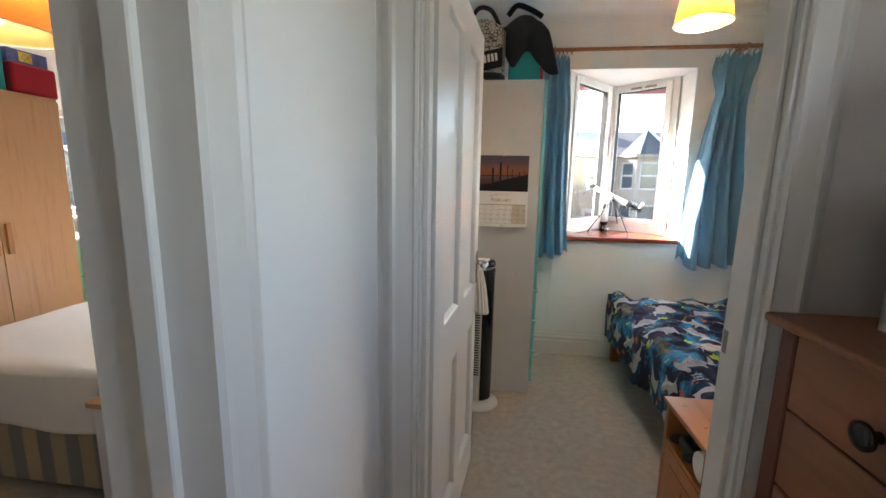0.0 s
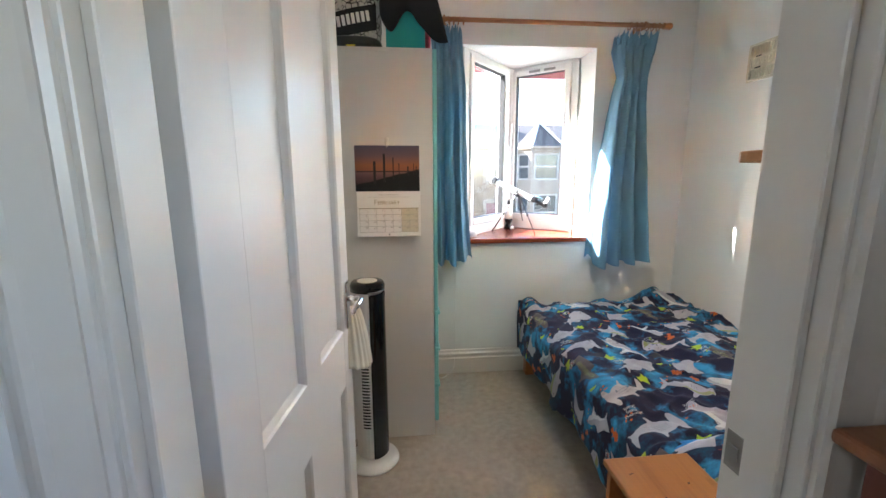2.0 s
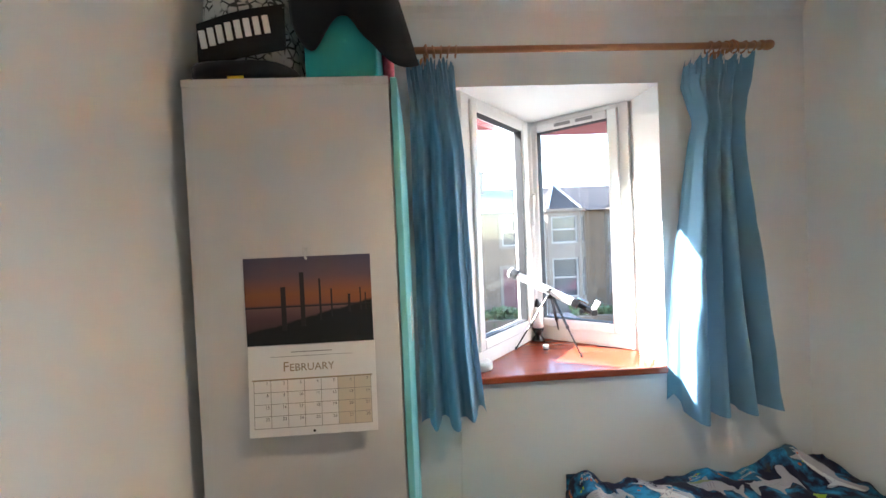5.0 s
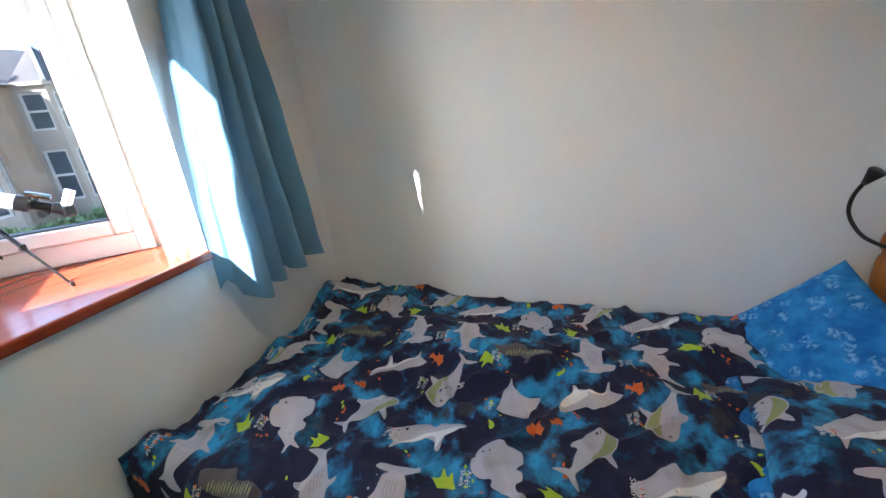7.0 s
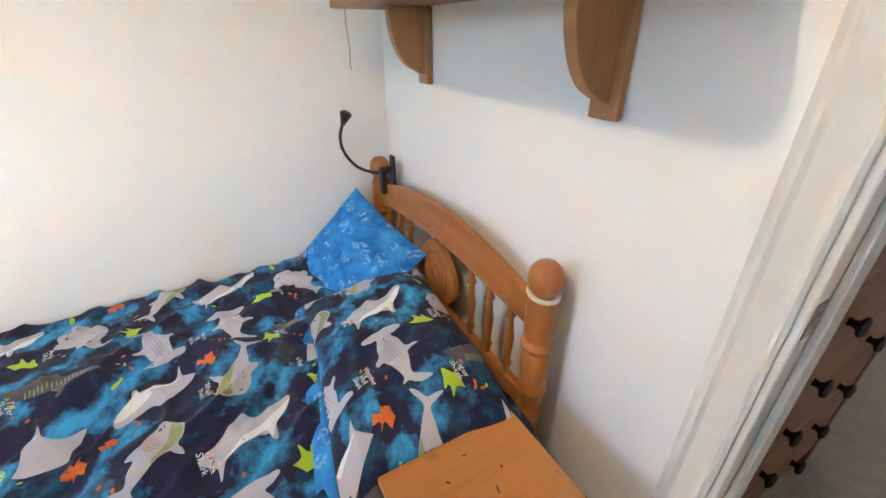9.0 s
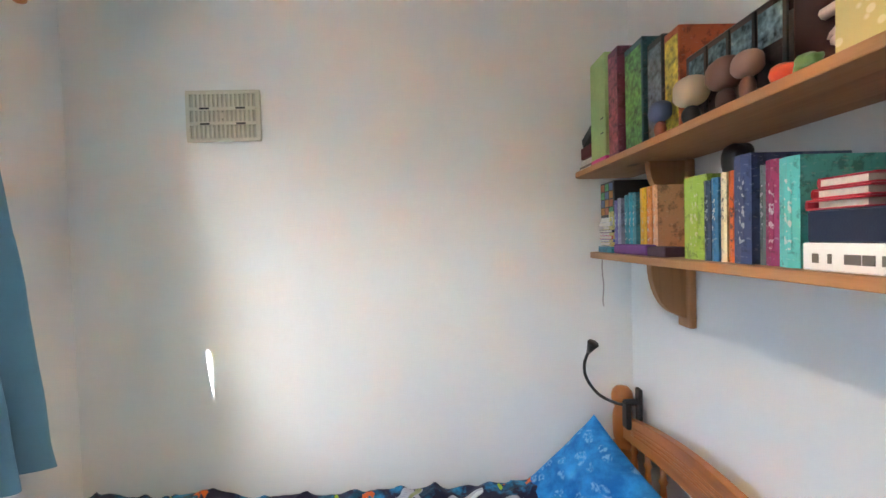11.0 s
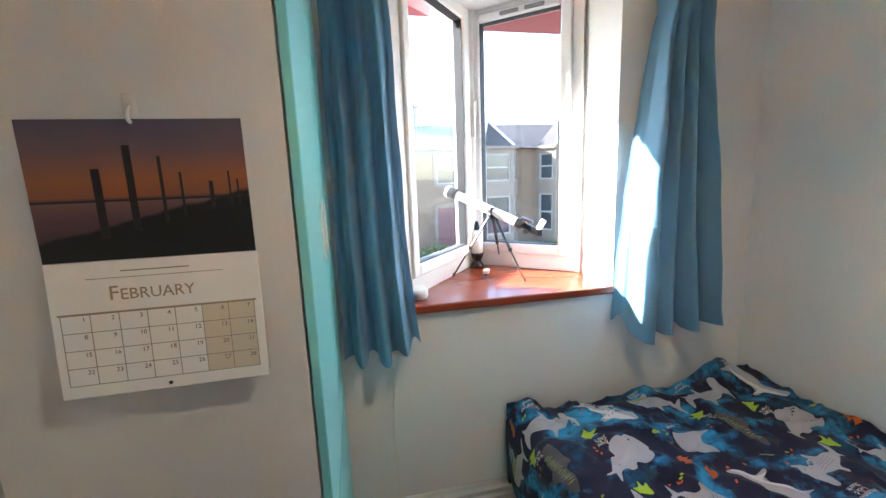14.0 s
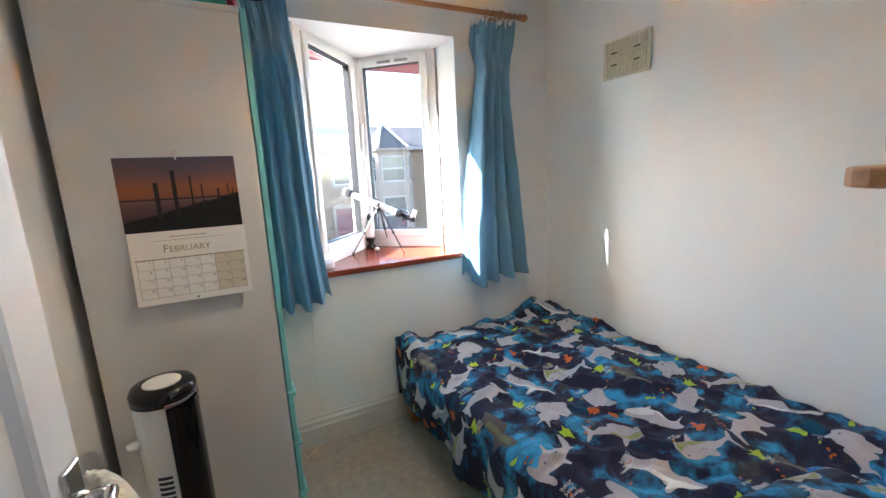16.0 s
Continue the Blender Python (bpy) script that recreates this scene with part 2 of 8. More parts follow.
def wall_paint(name, c, rough=0.6, marks=0.05):
    k = Nodes(name, rough, 0, 0.35)
    v = k.coord()
    big, mid, fine = k.noise(v, 0.9, 3), k.noise(v, 7, 5, 0.6), k.noise(v, 260, 2)
    scuff = k.step(k.noise(k.map(v, (3, 3, 9)), 2.2, 5, 0.7), 0.66, 0.8)
    col = k.mix(k.math('MULTIPLY', big, 0.5), shade(c, 0.96), shade(c, 1.03))
    col = k.mix(k.math('MULTIPLY', scuff, marks), col, shade(c, 0.6))
    k.colour(col)
    k.rough(k.math('ADD', k.math('MULTIPLY', mid, 0.15), rough - 0.07))
    k.bump(k.math('ADD', k.math('MULTIPLY', fine, 0.5), mid), 0.08, 0.0015)
    return k.mat


def glass(name, tint=(1, 1, 1), rough=0.0):
    m = bpy.data.materials.new(name)
    m.use_nodes = True
    t = m.node_tree
    t.nodes.remove(t.nodes["Principled BSDF"])
    clear, gloss = t.nodes.new("ShaderNodeBsdfTransparent"), t.nodes.new("ShaderNodeBsdfGlossy")
    clear.inputs[0].default_value = (*tint, 1)
    gloss.inputs["Roughness"].default_value = rough
    mixer, lw = t.nodes.new("ShaderNodeMixShader"), t.nodes.new("ShaderNodeLayerWeight")
    lw.inputs[0].default_value = 0.5
    power, gain = t.nodes.new("ShaderNodeMath"), t.nodes.new("ShaderNodeMath")
    power.operation, gain.operation = 'POWER', 'MULTIPLY_ADD'
    power.inputs[1].default_value = 5.0
    gain.inputs[1].default_value, gain.inputs[2].default_value = 0.6, 0.03
    t.links.new(lw.outputs["Facing"], power.inputs[0])
    t.links.new(power.outputs[0], gain.inputs[0])
    t.links.new(gain.outputs[0], mixer.inputs[0])
    t.links.new(clear.outputs[0], mixer.inputs[1])
    t.links.new(gloss.outputs[0], mixer.inputs[2])
    t.links.new(mixer.outputs[0], t.nodes["Material Output"].inputs[0])
    return m


def carpet_material():
    k = Nodes("carpet", 0.95, 0, 0.1)
    v = k.coord()
    tuft, mid, big = k.noise(v, 420, 2), k.noise(v, 24, 4, 0.6), k.noise(v, 2.2, 3)
    c = k.mix(k.step(k.math('ADD', k.math('MULTIPLY', mid, 0.6), k.math('MULTIPLY', tuft, 0.4)), 0.3, 0.7), (0.31, 0.265, 0.215), (0.52, 0.46, 0.385))
    c = k.mix(k.math('MULTIPLY', k.step(big, 0.45, 0.7), 0.3), c, (0.33, 0.28, 0.225))
    k.colour(c)
    k.b.inputs["Sheen Weight"].default_value = 0.25
    k.bump(k.math('ADD', tuft, k.math('MULTIPLY', mid, 0.6)), 0.7, 0.005)
    return k.mat


def print_material(name, ground, swirl):
    """Cotton printed with brushed blots, bubbles and dots, on the map of the sheet in metres."""
    k = Nodes(name, 0.8, 0, 0.25)
    uv = k.coord("UV")
    wob = k.n("VectorMath", op='SCALE')
    k.l(k.noise(uv, 9, 2, 0.5, "Color"), wob.inputs[0])
    wob.inputs["Scale"].default_value = 0.03
    add = k.n("VectorMath", op='ADD')
    k.l(uv, add.inputs[0])
    k.l(wob.outputs[0], add.inputs[1])
    v = add.outputs[0]
    blot, blot2 = k.noise(v, 6.0, 5, 0.6), k.noise(k.map(v, loc=(3, 5, 0)), 8, 5, 0.65)
    wash = k.noise(k.map(v, (1, 2, 1)), 13, 4, 0.55)
    col = k.mix(k.step(blot2, 0.54, 0.66), ground, (0.010, 0.075, 0.14))
    col = k.mix(k.math('MULTIPLY', k.step(blot, 0.51, 0.60), k.step(wash, 0.22, 0.6)), col, swirl)
    col = k.mix(k.math('MULTIPLY', k.step(k.noise(k.map(v, loc=(9, 1, 0)), 8, 4, 0.6), 0.62, 0.66), 0.7), col, (0.055, 0.05, 0.045))

    def cells(sc, rnd, shift):
        vo = k.n("TexVoronoi", dims='2D')
        k.put(vo.inputs["Vector"], k.map(v, loc=shift))
        vo.inputs["Scale"].default_value, vo.inputs["Randomness"].default_value = sc, rnd
        sub = k.n("VectorMath", op='SUBTRACT')
        k.put(sub.inputs[0], k.map(v, loc=shift))
        k.l(vo.outputs["Position"], sub.inputs[1])
        rgb = k.n("SeparateColor")
        k.l(vo.outputs["Color"], rgb.inputs[0])
        return sub.outputs[0], rgb.outputs

    # bubbles
    loc, rnd = cells(34, 0.9, (0.3, 0.7, 0))
    r = k.n("VectorMath", op='LENGTH')
    k.l(loc, r.inputs[0])
    ring = k.math('MULTIPLY', k.step(k.math('ABSOLUTE', k.math('SUBTRACT', r.outputs["Value"], 0.0062)), 0.0026, 0.0014), k.step(rnd[0], 0.48, 0.50))
    ring = k.math('MULTIPLY', ring, k.step(k.noise(v, 5, 2), 0.44, 0.50))
    col = k.mix(ring, col, (0.62, 0.68, 0.74))
    loc, rnd = cells(44, 1.0, (0.9, 0.2, 0))
    r = k.n("VectorMath", op='LENGTH')
    k.l(loc, r.inputs[0])
    dot = k.math('MULTIPLY', k.step(r.outputs["Value"], 0.0055, 0.004), k.step(rnd[1], 0.8, 0.82))
    dot = k.math('MULTIPLY', dot, k.step(k.noise(k.map(v, loc=(2, 8, 0)), 6, 2), 0.52, 0.58))
    col = k.mix(dot, col, k.mix(rnd[2], (0.6, 0.16, 0.04), (0.45, 0.6, 0.05)))
    k.colour(col)
    k.b.inputs["Sheen Weight"].default_value = 0.04
    k.bump(k.math('ADD', k.noise(uv, 700, 1), k.math('MULTIPLY', k.noise(uv, 40, 4), 2.0)), 0.3, 0.0015)
    return k.mat


M = {
    "wall": wall_paint("wall_paint", (0.84, 0.835, 0.815)),
    # landing walls: darker and browner than the room's wall colour
    "wall_taupe": wall_paint("landing_taupe", (0.66, 0.61, 0.575)),
    "ceiling": wall_paint("ceiling_paint", (0.84, 0.84, 0.82), 0.8),
    "gloss": plain("white_gloss_paint", (0.70, 0.68, 0.64), 0.32, var=0.015, scale=3, grain=60, bump=0.06, dist=0.0008),
    "door_paint": plain("white_door_paint", (0.78, 0.77, 0.76), 0.32, var=0.012, scale=3, grain=45, bump=0.10, dist=0.001),
    "carpet": carpet_material(),
    "upvc": plain("white_window_plastic", (0.80, 0.79, 0.76), 0.32, var=0.03, grain=40, bump=0.03),
    "seal": plain("dark_rubber_seal", (0.02, 0.02, 0.022), 0.7),
    "glass": glass("window_glass"),
    "sill": wood("mahogany_sill", (0.17, 0.028, 0.012), (0.30, 0.055, 0.02), "x", 0.22),
    "fascia": plain("red_fascia_paint", (0.26, 0.035, 0.032), 0.5, var=0.12, grain=20),
    "melamine": plain("white_melamine", (0.67, 0.655, 0.63), 0.38, var=0.02, scale=2, grain=200, bump=0.04),
    "turquoise": plain("turquoise_door", (0.22, 0.60, 0.60), 0.35, var=0.03, scale=2, grain=200, bump=0.04),
    "dark": plain("black_plastic", (0.012, 0.012, 0.013), 0.35, var=0.2),
    "black_gloss": plain("glossy_black_plastic", (0.008, 0.008, 0.009), 0.12, var=0.2, bump=0.0),
    "white_plastic": plain("white_plastic", (0.74, 0.73, 0.70), 0.35, var=0.04),
    "cream_plastic": plain("cream_plastic", (0.66, 0.62, 0.50), 0.5, var=0.05),
    "chrome": plain("chrome", (0.75, 0.75, 0.76), 0.12, 1.0, var=0.03, bump=0.02),
    "steel": plain("dull_steel", (0.32, 0.31, 0.30), 0.4, 1.0, var=0.1),
    "pine_x": wood("pine_x", (0.28, 0.090, 0.020), (0.42, 0.150, 0.036), "x", 0.35, 4.5),
    "pine_y": wood("pine_y", (0.33, 0.115, 0.026), (0.48, 0.195, 0.050), "y", 0.35, 4.5),
    "pine_z": wood("pine_z", (0.28, 0.090, 0.020), (0.42, 0.150, 0.036), "z", 0.35, 4.5),
    "shelf_x": wood("shelf_pine_x", (0.27, 0.12, 0.045), (0.44, 0.22, 0.09), "x", 0.5, 3.5),
    "shelf_z": wood("shelf_pine_z", (0.27, 0.12, 0.045), (0.44, 0.22, 0.09), "z", 0.5, 3.5),
    "chest_y": wood("chest_pine_y", (0.16, 0.055, 0.024), (0.27, 0.105, 0.045), "y", 0.42, 3.2, red=(0.09, 0.03, 0.015)),
    "chest_z": wood("chest_post", (0.10, 0.025, 0.015), (0.15, 0.042, 0.025), "z", 0.4),
    "oak_z": wood("pale_oak", (0.42, 0.22, 0.10), (0.56, 0.33, 0.17), "z", 0.45),
    "oak_x": wood("pole_wood", (0.30, 0.12, 0.05), (0.46, 0.21, 0.09), "x", 0.35),
    "curtain": cloth("blue_curtain", (0.165, 0.33, 0.47), 700, 0.12, 0.8),
    "white_cloth": cloth("white_cotton", (0.76, 0.74, 0.70), 600, 0.05),
    "towel": cloth("cream_towel", (0.72, 0.68, 0.57), 300, 0.08, 0.95, 0.6, 0.003),
    "duvet": print_material("sea_print", (0.016, 0.015, 0.042), (0.045, 0.32, 0.60)),
    "blue_print": None,
    "paper": plain("paper", (0.86, 0.85, 0.82), 0.7, var=0.02, bump=0.03),
    "ink": plain("grey_ink", (0.16, 0.14, 0.12), 0.7, var=0.05, bump=0),
    "bronze": plain("bronze_ink", (0.34, 0.27, 0.17), 0.6, var=0.05, bump=0),
}


def blue_print_material():
    k = Nodes("blue_cotton", 0.8, 0, 0.25)
    v = k.coord("UV")
    blot = k.noise(v, 14, 4, 0.6)
    c = k.mix(k.step(blot, 0.38, 0.62), (0.015, 0.14, 0.42), (0.04, 0.27, 0.62))
    vo = k.n("TexVoronoi", dims='2D')
    k.put(vo.inputs["Vector"], v)
    vo.inputs["Scale"].default_value = 15
    spot = k.math('MULTIPLY', k.step(vo.outputs["Distance"], 0.30, 0.2), k.step(k.noise(v, 70, 3), 0.45, 0.6))
    k.colour(k.mix(k.math('MULTIPLY', spot, 0.7), c, (0.30, 0.52, 0.75)))
    k.bump(k.noise(v, 35, 4), 0.3, 0.002)
    return k.mat


M["blue_print"] = blue_print_material()


def let_through(mat, c, share):
    """Thin cloth that lets some of the daylight through."""
    t = mat.node_tree
    tr, mx = t.nodes.new("ShaderNodeBsdfTranslucent"), t.nodes.new("ShaderNodeMixShader")
    tr.inputs[0].default_value = (*c, 1)
    mx.inputs[0].default_value = share
    t.links.new(t.nodes["Principled BSDF"].outputs[0], mx.inputs[1])
    t.links.new(tr.outputs[0], mx.inputs[2])
    t.links.new(mx.outputs[0], t.nodes["Material Output"].inputs[0])


let_through(M["curtain"], (0.22, 0.40, 0.55), 0.13)
# ---------------------------------------------------------------- the shell
W, E, S, N, C = -0.24, 2.13, 1.045, 3.28, 2.62      # room faces and ceiling
SL = 0.925                                          # landing face of the door wall
DX0, DX1, DH = -0.13, 0.640, 2.03                   # doorway
BX0, BX1, BZ0, BZ1 = 0.545, 1.445, 0.955, 2.245     # bay opening
APEX = (1.025, 3.915)
BL, BR = (0.545, 3.336), (1.445, 3.53)

structure("floor", one_box(-4.5, 2.35, -1.4, 3.45, -0.12, 0.0), M["carpet"], "beige cut-pile carpet, slightly worn", "carpet floor")
structure("ceiling", one_box(-4.5, 2.35, -1.4, 3.45, C, C + 0.12), M["ceiling"], "plain white painted ceiling", "ceiling")

bm = bmesh.new()
box(bm, W - 0.12, BX0, N, N + 0.12, -0.1, C)
box(bm, BX1, E + 0.17, N, N + 0.12, -0.1, C)
box(bm, BX0, BX1, N, N + 0.12, -0.1, BZ0)
box(bm, BX0, BX1, N, N + 0.12, BZ1, C)
structure("wall_north", bm, M["wall"], "white painted window wall with a bay opening", "wall")
structure("wall_east", one_box(E, E + 0.17, S - 0.12, N, -0.1, C), M["wall"], "plain white painted side wall", "wall")
bm = bmesh.new()
box(bm, DX1 + 0.025, E, SL, S, -0.1, C)
box(bm, W, DX1 + 0.025, SL, S, DH + 0.025, C)
box(bm, W, DX0 - 0.025, SL, S, -0.1, DH + 0.025)
structure("wall_south", bm, M["wall"], "white painted wall with the doorway", "wall")
bm = bmesh.new()
box(bm, W - 0.13, W, 0.347, N, -0.1, C)
box(bm, W - 0.13, W, -0.48, 0.347, 2.055, C)
box(bm, W - 0.13, W, -1.4, -0.48, -0.1, C)
structure("wall_west", bm, M["wall"], "white painted partition with a doorway", "wall")
# the gap in this wall is added, unseen, to let the fill lamp in
bm = bmesh.new()
box(bm, 1.16, 1.28, 0.07, SL, -0.1, C)
box(bm, 1.16, 1.28, -1.4, -0.38, -0.1, C)
box(bm, 1.16, 1.28, -0.38, 0.07, -0.1, 1.38)
box(bm, 1.16, 1.28, -0.38, 0.07, 2.02, C)
structure("wall_landing_east", bm, M["wall_taupe"], "plain painted landing wall with an added opening for the fill lamp", "wall")
structure("wall_landing_south", one_box(W, 1.16, -1.4, -1.28, -0.1, C), M["wall_taupe"], "plain painted landing wall", "wall")
structure("wall_landing_north", one_box(0.73, 1.16, SL - 0.006, SL - 0.001, 0.0, C - 0.001), M["wall_taupe"], "thin greyish layer over the landing wall", "wall")
bm = bmesh.new()
box(bm, -4.5, -4.15, N, N + 0.12, -0.1, C)
box(bm, -3.2, W - 0.12, N, N + 0.12, -0.1, C)
box(bm, -4.15, -3.2, N, N + 0.12, -0.1, 1.02)
box(bm, -4.15, -3.2, N, N + 0.12, 1.98, C)
structure("wall_bedroom_north", bm, M["wall"], "white painted bedroom wall with a window opening", "wall")
structure("wall_bedroom_west", one_box(-4.62, -4.5, -1.4, N + 0.12, -0.1, C), M["wall"], "plain white bedroom wall", "wall")
structure("wall_bedroom_south", one_box(-4.5, W - 0.13, -1.4, -1.28, -0.1, C), M["wall"], "plain white bedroom wall", "wall")


def coving(name, pts):
    """A quarter-round strip of plaster between wall and ceiling along one wall."""
    bm = bmesh.new()
    (x0, y0), (x1, y1), (nx, ny) = pts
    prof = [(0, 0), (0, -0.085)] + [(0.085 - 0.085 * math.cos(a), -0.085 + 0.085 * math.sin(a)) for a in (0.3, 0.6, 0.9, 1.2)] + [(0.085, 0)]
    ends = [[bm.verts.new((x + nx * d, y + ny * d, C - 0.001 + h)) for d, h in prof] for x, y in ((x0, y0), (x1, y1))]
    n = len(prof)
    for i in range(n):
        bm.faces.new((ends[0][i], ends[0][(i + 1) % n], ends[1][(i + 1) % n], ends[1][i]))
    bm.faces.new(ends[0])
    bm.faces.new(ends[1][::-1])
    structure(name, bm, M["ceiling"], "white plaster coving", "coving")


coving("trim_north", ((W, N - 0.001), (E, N - 0.001), (0, -1)))
coving("trim_east", ((E - 0.001, S), (E - 0.001, N - 0.09), (-1, 0)))
coving("trim_south", ((W, S + 0.001), (E, S + 0.001), (0, 1)))


def skirting(name, p, q, inward):
    """Moulded skirting board from p to q."""
    bm = bmesh.new()
    prof = [(0, 0), (0.024, 0), (0.024, 0.112), (0.014, 0.120), (0.014, 0.126), (0.021, 0.132), (0.021, 0.146), (0.011, 0.156), (0.006, 0.172), (0, 0.175)]
    ends = [[bm.verts.new((x + inward[0] * d, y + inward[1] * d, h)) for d, h in prof] for x, y in (p, q)]
    n = len(prof)
    for i in range(n):
        bm.faces.new((ends[0][i], ends[0][(i + 1) % n], ends[1][(i + 1) % n], ends[1][i]))
    bm.faces.new(ends[0])
    bm.faces.new(ends[1][::-1])
    structure(name, bm, M["gloss"], "white moulded skirting board", "skirting")


skirting("baseboard_north", (W, N), (E, N), (0, -1))
skirting("baseboard_east", (E, S), (E, N - 0.025), (-1, 0))
skirting("baseboard_south", (DX1 + 0.096, S), (E - 0.025, S), (0, 1))
skirting("baseboard_west", (W, 1.25), (W, N - 0.025), (1, 0))


def architrave(name, p, q, out, width, height, label):
    """Moulded door surround on one face: two uprights and a head. p, q: inner edges on the wall; out: unit vector off the wall."""
    ob = thing(name, (p[0], p[1], 0), label, "architrave", kind="structure")
    px, py = p
    qx, qy = q
    L = math.hypot(qx - px, qy - py)
    ax, ay = (qx - px) / L, (qy - py) / L
    prof = [(0, 0), (0, 0.010), (0.006, 0.016), (0.012, 0.012), (0.020, 0.013), (0.05, 0.019), (0.058, 0.024), (0.066, 0.022), (width, 0.010), (width, 0)]
    prof = [(min(a, width), b) for a, b in prof]
    for nm, base, sgn in (("left_upright", p, -1), ("right_upright", q, 1)):
        bm = bmesh.new()
        outline = [(base[0] + sgn * ax * a + out[0] * b, base[1] + sgn * ay * a + out[1] * b) for a, b in prof]
        prism(bm, outline, 0, height + width)
        part(nm, bm, M["gloss"], ob)
    bm = bmesh.new()
    ends = [[bm.verts.new((b0[0] + out[0] * d, b0[1] + out[1] * d, height + a)) for a, d in prof] for b0 in (p, q)]
    n = len(prof)
    for i in range(n):
        bm.faces.new((ends[0][i], ends[0][(i + 1) % n], ends[1][(i + 1) % n], ends[1][i]))
    bm.faces.new(ends[0])
    bm.faces.new(ends[1][::-1])
    part("head", bm, M["gloss"], ob)
    return ob


architrave("trim_door_room", (DX0 - 0.012, S), (DX1 + 0.012, S), (0, 1), 0.08, DH + 0.012, "white moulded door surround, room side")
architrave("trim_door_landing", (DX0 - 0.008, SL), (DX1 + 0.008, SL), (0, -1), 0.085, DH + 0.008, "white moulded door surround, landing side")
architrave("trim_bedroom_door", (W, -0.455), (W, 0.322), (1, 0), 0.085, 2.04, "white moulded surround of the bedroom doorway")

# door lining with stops
lining = thing("door_frame_1", (DX0, S, 0), "white painted door lining with stops and a brass strike plate", "door frame", kind="structure")
for nm, a, b in (("jamb", DX0 - 0.025, DX0), ("jamb", DX1, DX1 + 0.025)):
    part(nm, one_box(a, b, SL - 0.002, S + 0.002, 0, DH, 0.002), M["gloss"], lining)
part("head", one_box(DX0 - 0.025, DX1 + 0.025, SL - 0.002, S + 0.002, DH, DH + 0.025), M["gloss"], lining)
part("stop", one_box(DX0, DX0 + 0.013, SL + 0.02, S - 0.045, 0, DH, 0.002), M["gloss"], lining)
part("stop", one_box(DX1 - 0.013, DX1, SL + 0.02, S - 0.045, 0, DH, 0.002), M["gloss"], lining)
bm = bmesh.new()
box(bm, DX1 - 0.0015, DX1 + 0.001, S - 0.038, S - 0.006, 0.985, 1.045)
box(bm, DX1 - 0.0035, DX1 - 0.001, S - 0.030, S - 0.016, 1.005, 1.025)
part("strike_plate", bm, M["steel"], lining, "worn metal strike plate")
lining2 = thing("door_frame_2", (W, 0.322, 0), "white painted lining of the bedroom doorway", "door frame", kind="structure")
part("jamb", one_box(W - 0.135, W + 0.002, 0.322, 0.347, 0, 2.03, 0.002), M["gloss"], lining2)
part("jamb", one_box(W - 0.135, W + 0.002, -0.48, -0.455, 0, 2.03, 0.002), M["gloss"], lining2)
part("stop", one_box(W - 0.07, W - 0.04, 0.309, 0.322, 0, 2.03, 0.002), M["gloss"], lining2)
part("head", one_box(W - 0.135, W + 0.002, -0.455, 0.322, 2.03, 2.055), M["gloss"], lining2)


